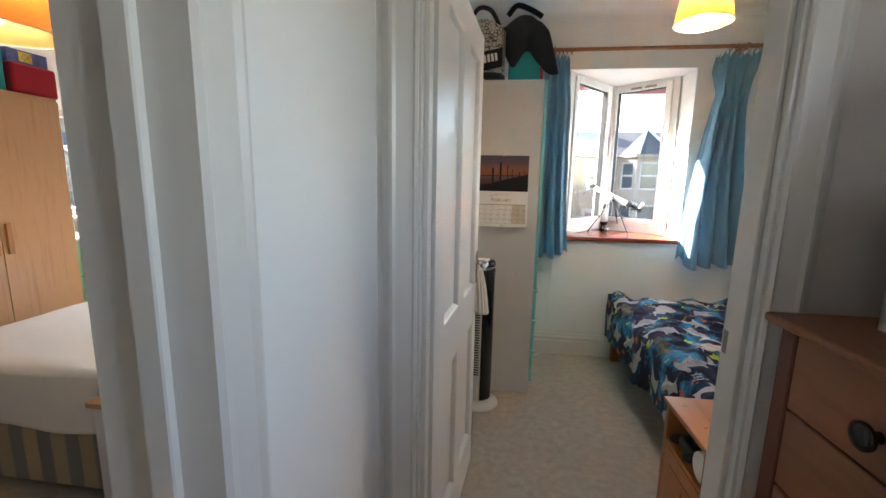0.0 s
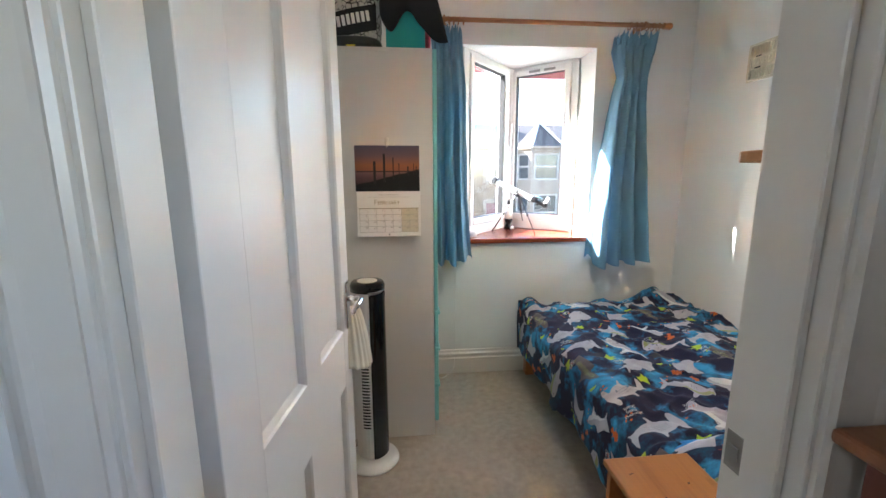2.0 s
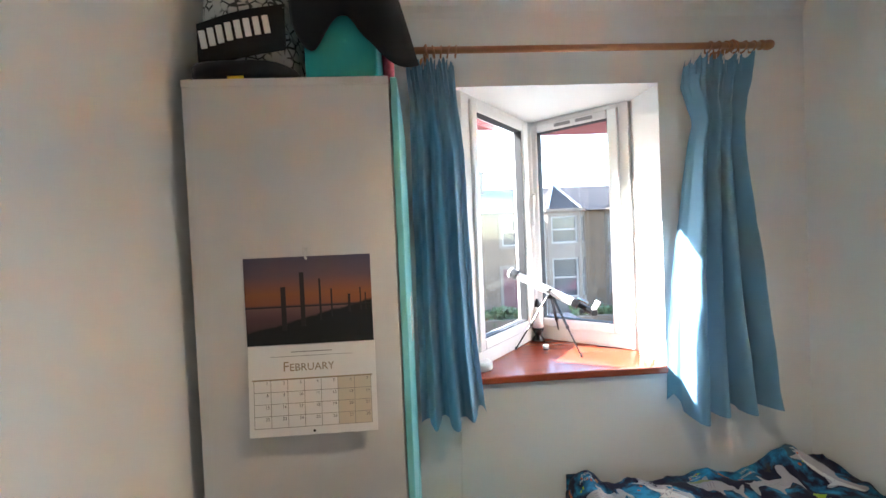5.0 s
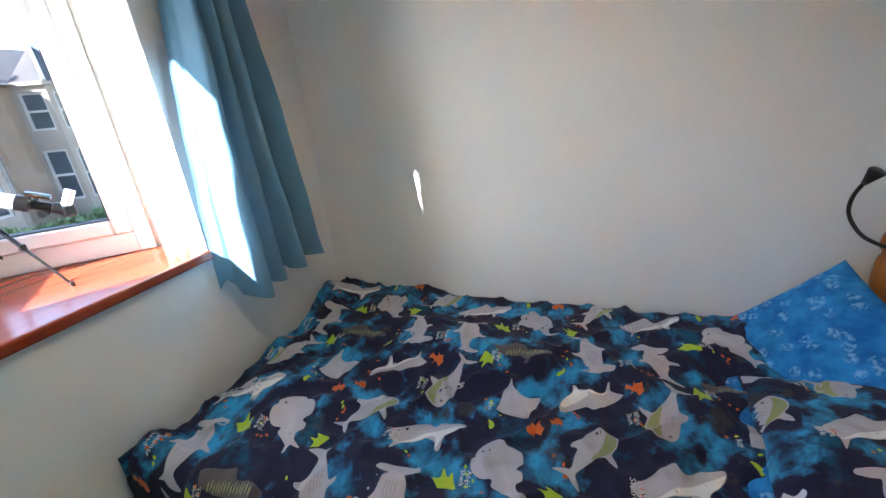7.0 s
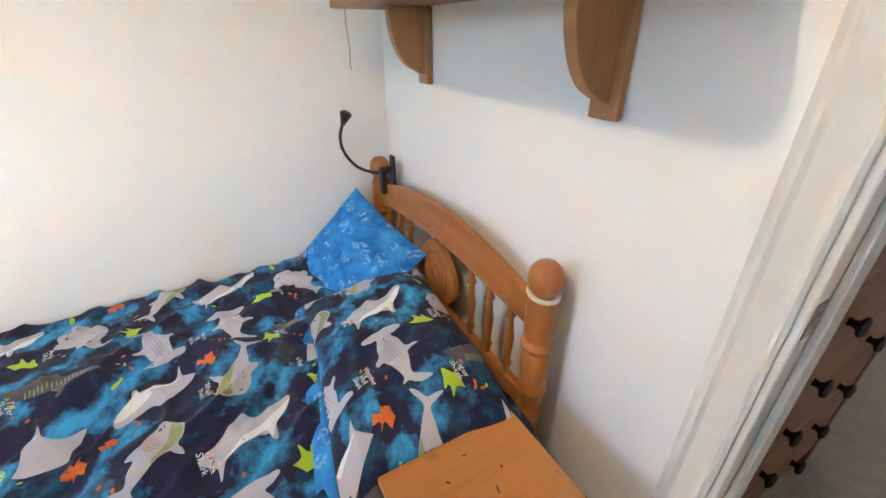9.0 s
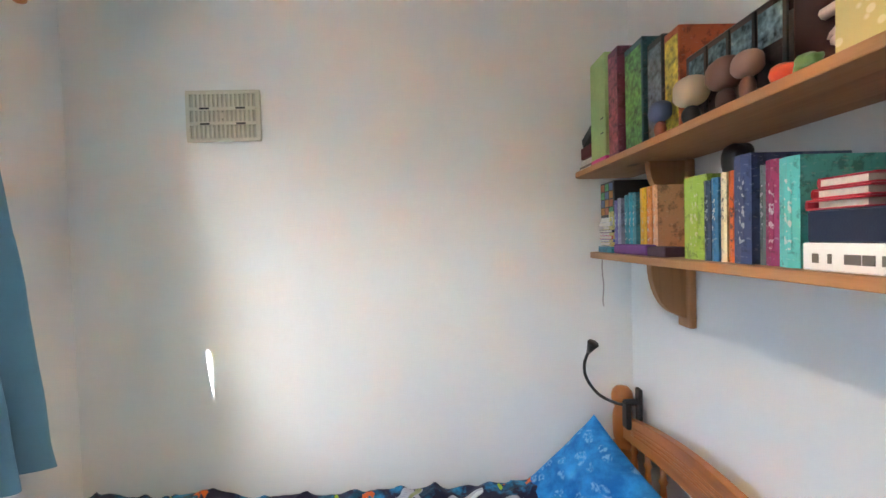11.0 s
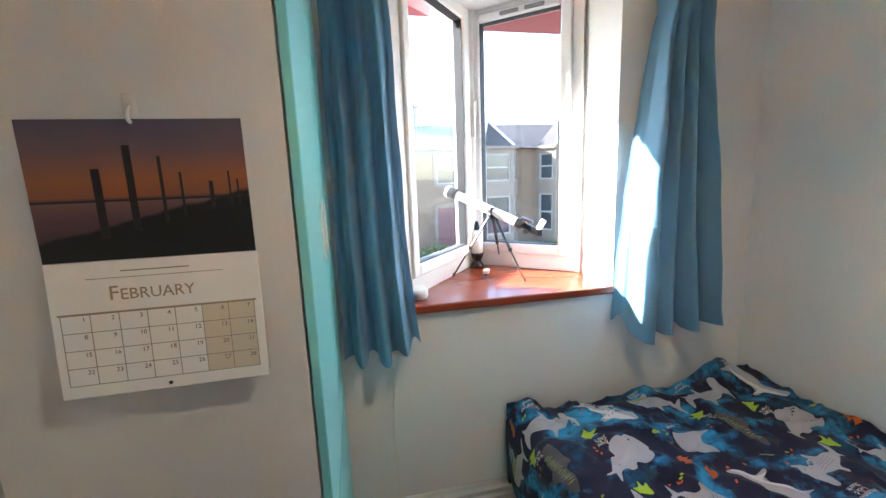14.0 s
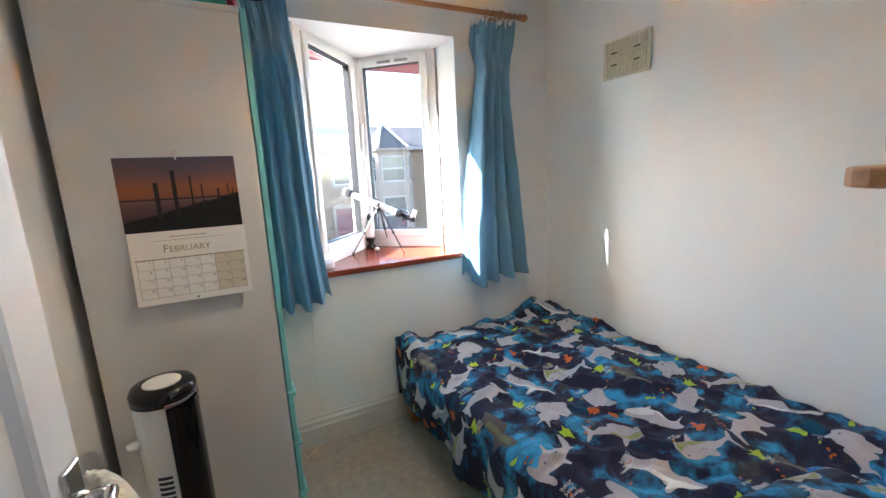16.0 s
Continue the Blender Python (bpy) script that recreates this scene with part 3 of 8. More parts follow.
def panel_door(name, hinge, angle, width, label):
    """Four-panel door, hinge at the origin, leaf along +x, thickness to -y; swung about z."""
    m = pose(hinge[0], hinge[1], 0.0, 0, 0, angle)
    ob = new(name)
    ob.matrix_basis = m
    tagged(ob, label, "door", kind="structure")
    H, T = 2.01, 0.044
    z0 = 0.012
    st, mul, la = 0.122, 0.104, 0.080
    mc = (st + width - la) / 2
    rails = [(z0, 0.20), (0.765, 0.945), (1.90, H)]
    def loc(bm):
        bmesh.ops.transform(bm, matrix=m, verts=bm.verts[:])
        return bm
    part("stile", loc(one_box(0, st, -T, 0, z0, H, 0.0015)), M["door_paint"], ob)
    part("stile", loc(one_box(width - la, width, -T, 0, z0, H, 0.0015)), M["door_paint"], ob)
    for a, b in rails:
        part("rail", loc(one_box(st, width - la, -T + 0.0004, -0.0004, a, b)), M["door_paint"], ob)
    for a, b in ((rails[0][1], rails[1][0]), (rails[1][1], rails[2][0])):
        part("mullion", loc(one_box(mc - mul / 2, mc + mul / 2, -T + 0.0004, -0.0004, a, b)), M["door_paint"], ob)
        for x0, x1 in ((st, mc - mul / 2), (mc + mul / 2, width - la)):
            pn = part("panel", loc(one_box(x0 - 0.005, x1 + 0.005, -T / 2 - 0.004, -T / 2 + 0.004, a - 0.005, b + 0.005)), M["door_paint"], ob)
            for y0, y1 in ((-0.0178, -0.0005), (-T + 0.0005, -T + 0.0178)):
                bm = bmesh.new()
                inn = y0 if y0 > -T / 2 else y1
                out = y1 if y0 > -T / 2 else y0
                w = 0.011
                o = [(x0, a), (x1, a), (x1, b), (x0, b)]
                i = [(x0 + w, a + w), (x1 - w, a + w), (x1 - w, b - w), (x0 + w, b - w)]
                vo = [bm.verts.new((x, out, z)) for x, z in o]
                vm = [bm.verts.new((x + (w * 0.45 if x < (x0 + x1) / 2 else -w * 0.45), out * 0.75 + inn * 0.25, z + (w * 0.45 if z < (a + b) / 2 else -w * 0.45))) for x, z in o]
                vi = [bm.verts.new((x, inn, z)) for x, z in i]
                for r0, r1 in ((vo, vm), (vm, vi)):
                    for q in range(4):
                        bm.faces.new((r0[q], r0[(q + 1) % 4], r1[(q + 1) % 4], r1[q]))
                vb = [bm.verts.new((x, inn, z)) for x, z in o]
                for q in range(4):
                    bm.faces.new((vo[q], vb[q], vb[(q + 1) % 4], vo[(q + 1) % 4]))
                    bm.faces.new((vb[q], vi[q], vi[(q + 1) % 4], vb[(q + 1) % 4]))
                part("moulding", loc(bm), M["door_paint"], pn)
    # lever handles on backplates
    hx, hz = width - 0.036, 1.02
    for face, out in ((-T, -1), (0.0, 1)):
        hd = part("door_handle", loc(one_box(hx - 0.021, hx + 0.021, face, face + out * 0.008, hz - 0.075, hz + 0.075, 0.003, 2)), M["chrome"], ob, "chrome lever handle on a rectangular backplate")
        bm = bmesh.new()
        rod(bm, (hx, face, hz + 0.02), (hx, face + out * 0.046, hz + 0.02), 0.010, 0.009, 14)
        pts = smooth_line([(hx, face + out * 0.046, hz + 0.02), (hx - 0.03, face + out * 0.052, hz + 0.021), (hx - 0.07, face + out * 0.05, hz + 0.018), (hx - 0.105, face + out * 0.046, hz + 0.008)], 5)
        tube(bm, pts, [0.010] * 6 + [0.009] * 5 + [0.007] * (len(pts) - 11), 10)
        part("lever", loc(bm), M["chrome"], hd, smooth=True)
    part("latch_plate", loc(one_box(width - 0.001, width + 0.0015, -0.032, -0.010, 0.95, 1.10)), M["steel"], ob)
    for hz2 in (0.25, 1.72):
        bm = bmesh.new()
        rod(bm, (-0.006, 0.004, hz2 - 0.045), (-0.006, 0.004, hz2 + 0.045), 0.006, seg=10)
        box(bm, -0.004, 0.03, 0.0, 0.002, hz2 - 0.045, hz2 + 0.045)
        part("hinge", loc(bm), M["steel"], ob, "dull metal butt hinge")
    return ob


# the leaf stands a little short of square to its wall
panel_door("door_1", (DX0 + 0.006 - 0.0368, S + 0.0105 + 0.0258), 83.5, 0.754, "white painted four-panel door standing open")


# ---------------------------------------------------------------- bay window
def window_panel(name, p, q, z0, z1, left, right, low, high, label, handle=None, vents=False):
    """One casement of the bay from p to q (seen from inside, left to right); margins from the panel's edge to the glass."""
    L = math.hypot(q[0] - p[0], q[1] - p[1])
    ang = math.degrees(math.atan2(q[1] - p[1], q[0] - p[0]))
    m = pose(p[0], p[1], 0, 0, 0, ang)
    ob = new(name)
    ob.matrix_basis = pose(p[0], p[1], z0, 0, 0, ang)
    tagged(ob, label, "window", kind="structure")

    def loc(bm):
        bmesh.ops.transform(bm, matrix=m, verts=bm.verts[:])
        return bm

    def ring(x0, x1, za, zb, wl, wr, wb, wt, y0, y1, bev):
        bm = bmesh.new()
        box(bm, x0, x0 + wl, y0, y1, za, zb, bev)
        box(bm, x1 - wr, x1, y0, y1, za, zb, bev)
        box(bm, x0 + wl, x1 - wr, y0 + 0.0006, y1 - 0.0006, za, za + wb, bev)
        box(bm, x0 + wl, x1 - wr, y0 + 0.0006, y1 - 0.0006, zb - wt, zb, bev)
        return loc(bm)

    sash = 0.055
    part("window_frame", ring(0, L, z0, z1, left - sash, right - sash, low - sash, max(0.02, high - 0.045), -0.03, 0.045, 0.003), M["upvc"], ob)
    sa = part("sash", ring(left - sash + 0.001, L - right + sash - 0.001, z0 + low - sash + 0.001, z1 - high + 0.044, sash - 0.004, sash - 0.004, sash - 0.004, 0.042, -0.042, 0.030, 0.006), M["upvc"], ob, "white plastic casement")
    part("seal", ring(left - 0.007, L - right + 0.007, z0 + low - 0.007, z1 - high + 0.007, 0.008, 0.008, 0.008, 0.008, -0.030, 0.012, 0), M["seal"], sa, "black rubber gasket")
    bm = loc(one_box(left - 0.004, L - right + 0.004, -0.006, 0.004, z0 + low - 0.004, z1 - high + 0.004))
    pane = part("pane", bm, M["glass"], ob, "clear glass pane")
    pane.visible_shadow = False
    if handle is not None:
        bm = bmesh.new()
        x, z = handle
        box(bm, x - 0.011, x + 0.011, -0.052, -0.042, z - 0.02, z + 0.055, 0.003, 2)
        box(bm, x - 0.010, x + 0.010, -0.072, -0.052, z + 0.02, z + 0.045, 0.003, 2)
        box(bm, x - 0.012, x + 0.012, -0.076, -0.060, z - 0.13, z + 0.03, 0.004, 2)
        part("window_handle", loc(bm), M["white_plastic"], ob, "white lever handle")
    if vents:
        for c in (L / 2 - 0.05, L / 2 + 0.07):
            bm = bmesh.new()
            box(bm, c - 0.045, c + 0.045, -0.050, -0.0425, z1 - 0.055, z1 - 0.038, 0.002)
            box(bm, c - 0.035, c - 0.005, -0.053, -0.050, z1 - 0.052, z1 - 0.042, 0.001)
            part("hinge_stay", loc(bm), M["steel"], ob, "dirty metal stay")
    return ob


window_panel("window_1", BL, APEX, 0.99, 2.245, 0.122, 0.148, 0.128, 0.067, "white plastic casement window, angled half of the bay")
window_panel("window_2", APEX, BR, 0.99, 2.245, 0.081, 0.102, 0.128, 0.067, "white plastic casement window with a lever handle", handle=(0.052, 1.78), vents=True)
bm = bmesh.new()
rod(bm, (APEX[0], APEX[1] - 0.035, 0.99), (APEX[0], APEX[1] - 0.035, 2.245), 0.032, seg=12)
structure("trim_bay_post", bm, M["upvc"], "white plastic corner post of the bay", "window post")

bm = bmesh.new()
prism(bm, [(BX0 + 0.001, N + 0.121), (APEX[0], APEX[1] + 0.05), (BX1 - 0.001, BR[1] + 0.05), (BX1 - 0.001, N + 0.121)], 2.246, 2.36)
structure("ceiling_bay", bm, M["ceiling"], "white plastered head of the bay", "ceiling")
bm = bmesh.new()
box(bm, BX1, BX1 + 0.1, N + 0.12, BR[1] + 0.06, 0.9, 2.3)
box(bm, BX0 - 0.1, BX0, N + 0.12, BL[1] + 0.14, 0.9, 2.3)
structure("wall_bay_reveal", bm, M["wall"], "white plastered bay reveals", "wall")
bm = bmesh.new()
prism(bm, [(BX0 - 0.05, N + 0.12), (BX0 - 0.05, BL[1] + 0.06), (APEX[0], APEX[1] + 0.07), (BX1 + 0.05, BR[1] + 0.06), (BX1 + 0.05, N + 0.12)], 0.72, 0.955)
structure("wall_bay_base", bm, M["wall"], "rendered base of the bay", "wall")
bm = bmesh.new()
prism(bm, [(BX0 + 0.002, N - 0.002), (BX0 - 0.0, N - 0.03), (BX1 + 0.0, N - 0.03), (BX1 - 0.002, N - 0.002), (BX1 - 0.002, BR[1] + 0.02), (APEX[0], APEX[1] + 0.03), (BX0 + 0.002, BL[1] + 0.02)], 0.9555, 0.989, bevel=0.008)
structure("window_sill", bm, M["sill"], "glossy red-brown mahogany window sill", "window sill")

# eaves of the house, in front of which the bay's point stands out
bm = bmesh.new()
prism(bm, [(-6, 3.41), (BX0 - 0.1, 3.41), (BX0 - 0.1, 3.50), (0.826, 3.86), (-6, 3.86)], 2.21, 2.36)
prism(bm, [(8, 3.41), (8, 4.02), (APEX[0] + 0.03, 4.02), (BX1 + 0.1, 3.60), (BX1 + 0.1, 3.41)], 2.21, 2.36)
structure("trim_eaves", bm, M["fascia"], "red painted eaves boards of the house", "eaves")

# unseen block added beside the bay to narrow the sun through its window
structure("wall_outer_pier", one_box(0.10, 0.44, 3.41, 3.726, -2.7, 2.205), plain("blocker_render", (0.5, 0.47, 0.42), 0.9, var=0.15), "unseen block beside the bay, added to trim the sunbeam", "wall")

# window of the other bedroom
ob = thing("window_3", (-3.7, N, 1.02), "white framed bedroom window", "window", kind="structure")
bm = bmesh.new()
for a in ((-4.15, -4.08, 1.02, 1.98), (-3.27, -3.2, 1.02, 1.98), (-4.08, -3.27, 1.02, 1.09), (-4.08, -3.27, 1.91, 1.98), (-4.08, -3.27, 1.62, 1.66)):
    box(bm, a[0], a[1], N + 0.02, N + 0.08, a[2], a[3], 0.004)
part("window_frame", bm, M["upvc"], ob)
pane = part("pane", one_box(-4.08, -3.27, N + 0.045, N + 0.055, 1.09, 1.91), M["glass"], ob)
pane.visible_shadow = False
part("window_sill", one_box(-4.2, -3.15, N - 0.12, N + 0.02, 0.99, 1.019, 0.005), M["gloss"], ob)
# ---------------------------------------------------------------- wardrobe
WX0, WX1, WY0, WY1, WZ = -0.203, 0.322, 2.56, 3.235, 2.01
wr = thing("wardrobe", (0.06, 2.9, 0), "tall white wardrobe with turquoise doors and drawers", "wardrobe")
part("side_panel", one_box(WX0, WX1 - 0.022, WY0, WY0 + 0.018, 0.0, WZ - 0.020, 0.001), M["melamine"], wr)
part("side_panel", one_box(WX0, WX1 - 0.022, WY1 - 0.018, WY1, 0.0, WZ - 0.020, 0.001), M["melamine"], wr)
part("top", one_box(WX0 - 0.001, WX1 - 0.0215, WY0 - 0.001, WY1, WZ - 0.0195, WZ, 0.0015), M["melamine"], wr)
part("back", one_box(WX0 - 0.004, WX0, WY0 + 0.01, WY1 - 0.01, 0.02, WZ - 0.022), M["melamine"], wr)
part("plinth", one_box(WX1 - 0.05, WX1 - 0.03, WY0 + 0.019, WY1 - 0.019, 0.0, 0.06), M["melamine"], wr)
part("bottom", one_box(WX0 + 0.001, WX1 - 0.024, WY0 + 0.019, WY1 - 0.019, 0.06, 0.078), M["melamine"], wr)
mid = (WY0 + WY1) / 2


def oval(bm, y, z, h, w, x0, x1, hole=0.0):
    pts = []
    for i in range(24):
        a = 2 * math.pi * i / 24
        cy, cz = math.cos(a) * w / 2, math.sin(a) * w / 2
        pts.append((y + cy, z + cz + (h / 2 - w / 2 if math.sin(a) >= 0 else -(h / 2 - w / 2))))
    if not hole:
        prism(bm, pts, x0, x1, "x")
        return
    k = (w - 2 * hole) / w
    inner = [(y + (a - y) * k, z + (b - z) * (h - 2 * hole) / h) for a, b in pts]
    rows = [[bm.verts.new((x, a, b)) for a, b in pp] for x, pp in ((x0, pts), (x1, pts), (x1, inner), (x0, inner))]
    for r, s in zip(rows, rows[1:] + rows[:1]):
        for i in range(24):
            bm.faces.new((r[i], r[(i + 1) % 24], s[(i + 1) % 24], s[i]))


for y0, y1, pull in ((WY0 + 0.001, mid + 0.035, 2.882), (mid + 0.038, WY1 - 0.001, 3.0)):
    d = part("door", one_box(WX1 - 0.018, WX1, y0, y1, 0.725, WZ - 0.003, 0.002), M["turquoise"], wr, "turquoise hinged door")
    bm = bmesh.new()
    oval(bm, pull, 1.333, 0.150, 0.046, WX1 - 0.0005, WX1 + 0.004, 0.011)
    part("pull_ring", bm, M["white_plastic"], d, "white oval finger pull")
    bm = bmesh.new()
    oval(bm, pull, 1.333, 0.128, 0.025, WX1 - 0.0006, WX1 + 0.0008)
    part("pull_recess", bm, M["cream_plastic"], d)
for z0, z1 in ((0.52, 0.718), (0.31, 0.513), (0.085, 0.303)):
    dr = part("drawer", one_box(WX1 - 0.018, WX1 + 0.002, WY0 + 0.001, WY1 - 0.001, z0, z1, 0.002), M["turquoise"], wr, "turquoise drawer front")
    part("pull", one_box(WX1 + 0.002, WX1 + 0.012, WY0 + 0.012, WY0 + 0.10, z1 - 0.022, z1 - 0.006, 0.003), M["turquoise"], dr)

# calendar on the wardrobe's side
CY = WY0 - 0.003
cal = thing("wall_calendar", (0.08, CY, 1.10), "open wall calendar with a sunset harbour photo above a month grid", "calendar")


def sunset_material():
    k = Nodes("sunset_print", 0.4, 0, 0.4)
    xyz = k.n("SeparateXYZ")
    k.l(k.coord("Generated"), xyz.inputs[0])
    x, z = xyz.outputs[0], xyz.outputs[2]
    c = k.ramp(z, [(0.0, (0.012, 0.011, 0.012)), (0.30, (0.12, 0.055, 0.06)), (0.42, (0.20, 0.10, 0.09)), (0.435, (0.06, 0.04, 0.06)), (0.46, (0.30, 0.10, 0.05)), (0.58, (0.34, 0.12, 0.05)), (0.78, (0.17, 0.10, 0.11)), (1.0, (0.10, 0.09, 0.13))])
    shore = k.math('ADD', k.math('ADD', 0.10, k.math('MULTIPLY', x, 0.34)), k.math('MULTIPLY', k.noise(k.coord("Generated"), 7, 4), 0.08))
    c = k.mix(k.step(k.math('SUBTRACT', z, shore), 0.012, -0.012), c, (0.010, 0.010, 0.010))
    k.colour(c)
    return k.mat


c0, c1 = -0.078, 0.234
cm, cb, ct = 1.347, 1.125, 1.566
part("photo", one_box(c0, c1, CY, CY + 0.0018, cm, ct), sunset_material(), cal, "sunset photo with dark masts")
bm = bmesh.new()
for fx, h0, h1, w in ((0.30, 0.16, 0.66, 0.012), (0.45, 0.20, 0.82, 0.011), (0.59, 0.26, 0.74, 0.005), (0.68, 0.30, 0.62, 0.004), (0.82, 0.34, 0.55, 0.006), (0.91, 0.36, 0.62, 0.003), (0.95, 0.36, 0.56, 0.003)):
    x = c0 + fx * (c1 - c0)
    zA, zB = cm + h0 * (ct - cm), cm + h1 * (ct - cm)
    box(bm, x - w / 2, x + w / 2, CY - 0.0006, CY - 0.0001, zA, zB, m=None)
box(bm, c0, c1, CY - 0.0006, CY - 0.0001, cm + 0.425 * (ct - cm), cm + 0.44 * (ct - cm))
part("printed_mast", bm, plain("mast_ink", (0.018, 0.012, 0.014), 0.5, bump=0), cal)
bm = one_box(c0 + 0.003, c1 + 0.003, CY - 0.006, CY - 0.001, cb, cm - 0.001, 0.0008)
pg = part("page", bm, M["paper"], cal, "white month page")
FACE = CY - 0.0064


def on_page(x, z):
    return pose(x, FACE, z, 90, 0, 0)


writing("month_name", "February".upper()[0], 0.033, on_page(0.0165, 1.293), M["bronze"], pg)
writing("month_name", "EBRUARY", 0.026, on_page(0.080, 1.2905), M["bronze"], pg)
g0, g1, gt, gb = c0 + 0.016, c1 - 0.010, 1.262, 1.146
bm = bmesh.new()
box(bm, g0 - 0.004, g1 + 0.004, FACE - 0.0002, FACE + 0.0002, gt, gt + 0.0028)
part("header_line", bm, M["bronze"], pg)
weekend = plain("weekend_tint", (0.66, 0.60, 0.47), 0.7, var=0.03, bump=0)
part("weekend_tint", one_box(g0 + (g1 - g0) * 5 / 7, g1, FACE + 0.0001, FACE + 0.0004, gb, gt), weekend, pg)
bm = bmesh.new()
for i in range(5):
    z = gb + (gt - gb) * i / 4
    box(bm, g0, g1, FACE - 0.0002, FACE + 0.0002, z - 0.0005, z + 0.0005)
for i in range(8):
    x = g0 + (g1 - g0) * i / 7
    box(bm, x - 0.0005, x + 0.0005, FACE - 0.00025, FACE + 0.00025, gb, gt)
part("date_grid", bm, plain("pale_ink", (0.27, 0.24, 0.20), 0.7, bump=0), pg)
for day in range(1, 29):
    r, cidx = divmod(day - 1, 7)
    writing("date_number", str(day), 0.0105, on_page(g0 + (g1 - g0) * (cidx + 0.78) / 7, gt - (gt - gb) * (r + 0.26) / 4), M["ink"], pg, thick=0.0002)
bm = bmesh.new()
box(bm, 0.03, 0.13, FACE - 0.0002, FACE + 0.0002, 1.3285, 1.3300)
box(bm, -0.02, 0.18, FACE - 0.0002, FACE + 0.0002, 1.3185, 1.3193)
part("printed_bars", bm, M["ink"], pg, "thin unreadable line of print")
bm = bmesh.new()
rod(bm, (0.082, FACE + 0.0005, 1.134), (0.082, FACE - 0.0004, 1.134), 0.0032, seg=12)
part("punched_hole", bm, M["dark"], pg)
# the month page hangs forward from the fold
fold = Matrix.Translation((-0.08, 0, cm - 1.10))
pg.matrix_basis = fold @ pose(0, 0, 0, -4.0, 0, 0) @ fold.inverted()
hook = thing("adhesive_hook", (0.078, CY, 1.57), "small clear adhesive hook holding the calendar", "hook")
bm = bmesh.new()
box(bm, 0.068, 0.088, CY + 0.0005, CY + 0.0028, 1.570, 1.604, 0.001)
tube(bm, smooth_line([(0.078, CY, 1.585), (0.078, CY - 0.010, 1.574), (0.078, CY - 0.012, 1.564), (0.078, CY - 0.006, 1.560)], 4), 0.003, 8)
part("hook_body", bm, plain("cloudy_plastic", (0.70, 0.68, 0.64), 0.25), hook, smooth=True)


# ---------------------------------------------------------------- things on the wardrobe
def print_dots(name, base, ink, scale, cut):
    k = Nodes(name, 0.75, 0, 0.2)
    v = k.coord()
    a = k.n("TexVoronoi", feature='DISTANCE_TO_EDGE')
    k.put(a.inputs["Vector"], v)
    a.inputs["Scale"].default_value = scale
    k.colour(k.mix(k.math('MULTIPLY', k.step(a.outputs["Distance"], cut, cut * 0.5), k.step(k.noise(v, scale * 0.6, 2), 0.4, 0.5)), base, ink))
    k.bump(k.noise(v, 400, 1), 0.2, 0.001)
    return k.mat


def blob(bm, centre, size, seed, seg=22, rings=14, power=2.6, rough=0.08):
    """A soft stuffed lump: a rounded box pulled about by noise."""
    cx, cy, cz = centre
    rows = []
    for j in range(rings + 1):
        ph = -math.pi / 2 + math.pi * j / rings
        row = []
        for i in range(seg):
            th = 2 * math.pi * i / seg
            def sg(c):
                return math.copysign(abs(c) ** (2 / power), c)
            x, y, z = sg(math.cos(ph)) * sg(math.cos(th)), sg(math.cos(ph)) * sg(math.sin(th)), sg(math.sin(ph))
            d = 1 + rough * noise.noise(Vector((x * 1.7 + seed, y * 1.7, z * 1.7))) * 2
            row.append(bm.verts.new((cx + x * d * size[0], cy + y * d * size[1], cz + z * (d if z > 0 else 1) * size[2])))
        rows.append(row)
    for a, b in zip(rows, rows[1:]):
        for i in range(seg):
            bm.faces.new((a[i], a[(i + 1) % seg], b[(i + 1) % seg], b[i]))
    bmesh.ops.remove_doubles(bm, verts=[v for r in (rows[0], rows[-1]) for v in r], dist=1e-5)


bag = thing("backpack", (-0.06, 2.70, WZ), "grey and black patterned backpack lying on the wardrobe", "backpack")
bm = bmesh.new()
blob(bm, (-0.062, 2.70, WZ + 0.185), (0.125, 0.12, 0.185), 3, power=3.2, rough=0.05)
part("body", bm, print_dots("grey_scribble_print", (0.55, 0.54, 0.51), (0.05, 0.05, 0.05), 42, 0.10), bag, smooth=True)
bm = bmesh.new()
sheet(bm, 22, 8, lambda u, v: (-0.165 + 0.21 * u, 2.572 - 0.012 * math.sin(math.pi * u), WZ + 0.035 + 0.105 * v + 0.045 * u * u + 0.012 * math.sin(3 * u)))
sheet(bm, 22, 8, lambda u, v: (-0.165 + 0.21 * u, 2.59 - 0.012 * math.sin(math.pi * u), WZ + 0.035 + 0.105 * v + 0.045 * u * u + 0.012 * math.sin(3 * u)))
part("front_pocket", bm, cloth("black_nylon", (0.012, 0.012, 0.014), 500, 0.2, 0.6), bag, "black pocket with a band of white lettering", smooth=True)
bm = bmesh.new()
for i in range(8):
    u = 0.10 + 0.105 * i
    x, z = -0.165 + 0.21 * u, WZ + 0.072 + 0.045 * u * u + 0.012 * math.sin(3 * u)
    box(bm, -0.0075, 0.0075, -0.002, 0.002, 0, 0.044, 0.001, m=pose(x, 2.568 - 0.012 * math.sin(math.pi * u), z, 0, -8, 0))
part("lettering_bars", bm, M["paper"], bag, "white bars of lettering")
bm = bmesh.new()
blob(bm, (-0.07, 2.66, WZ + 0.028), (0.135, 0.11, 0.028), 8, power=3, rough=0.03)
part("base_panel", bm, M["dark"], bag, smooth=True)
bm = bmesh.new()
tube(bm, smooth_line([(-0.15, 2.60, WZ + 0.36), (-0.10, 2.58, WZ + 0.41), (-0.03, 2.60, WZ + 0.40), (0.02, 2.64, WZ + 0.33)], 6), 0.013, 8)
part("strap", bm, M["dark"], bag, smooth=True)
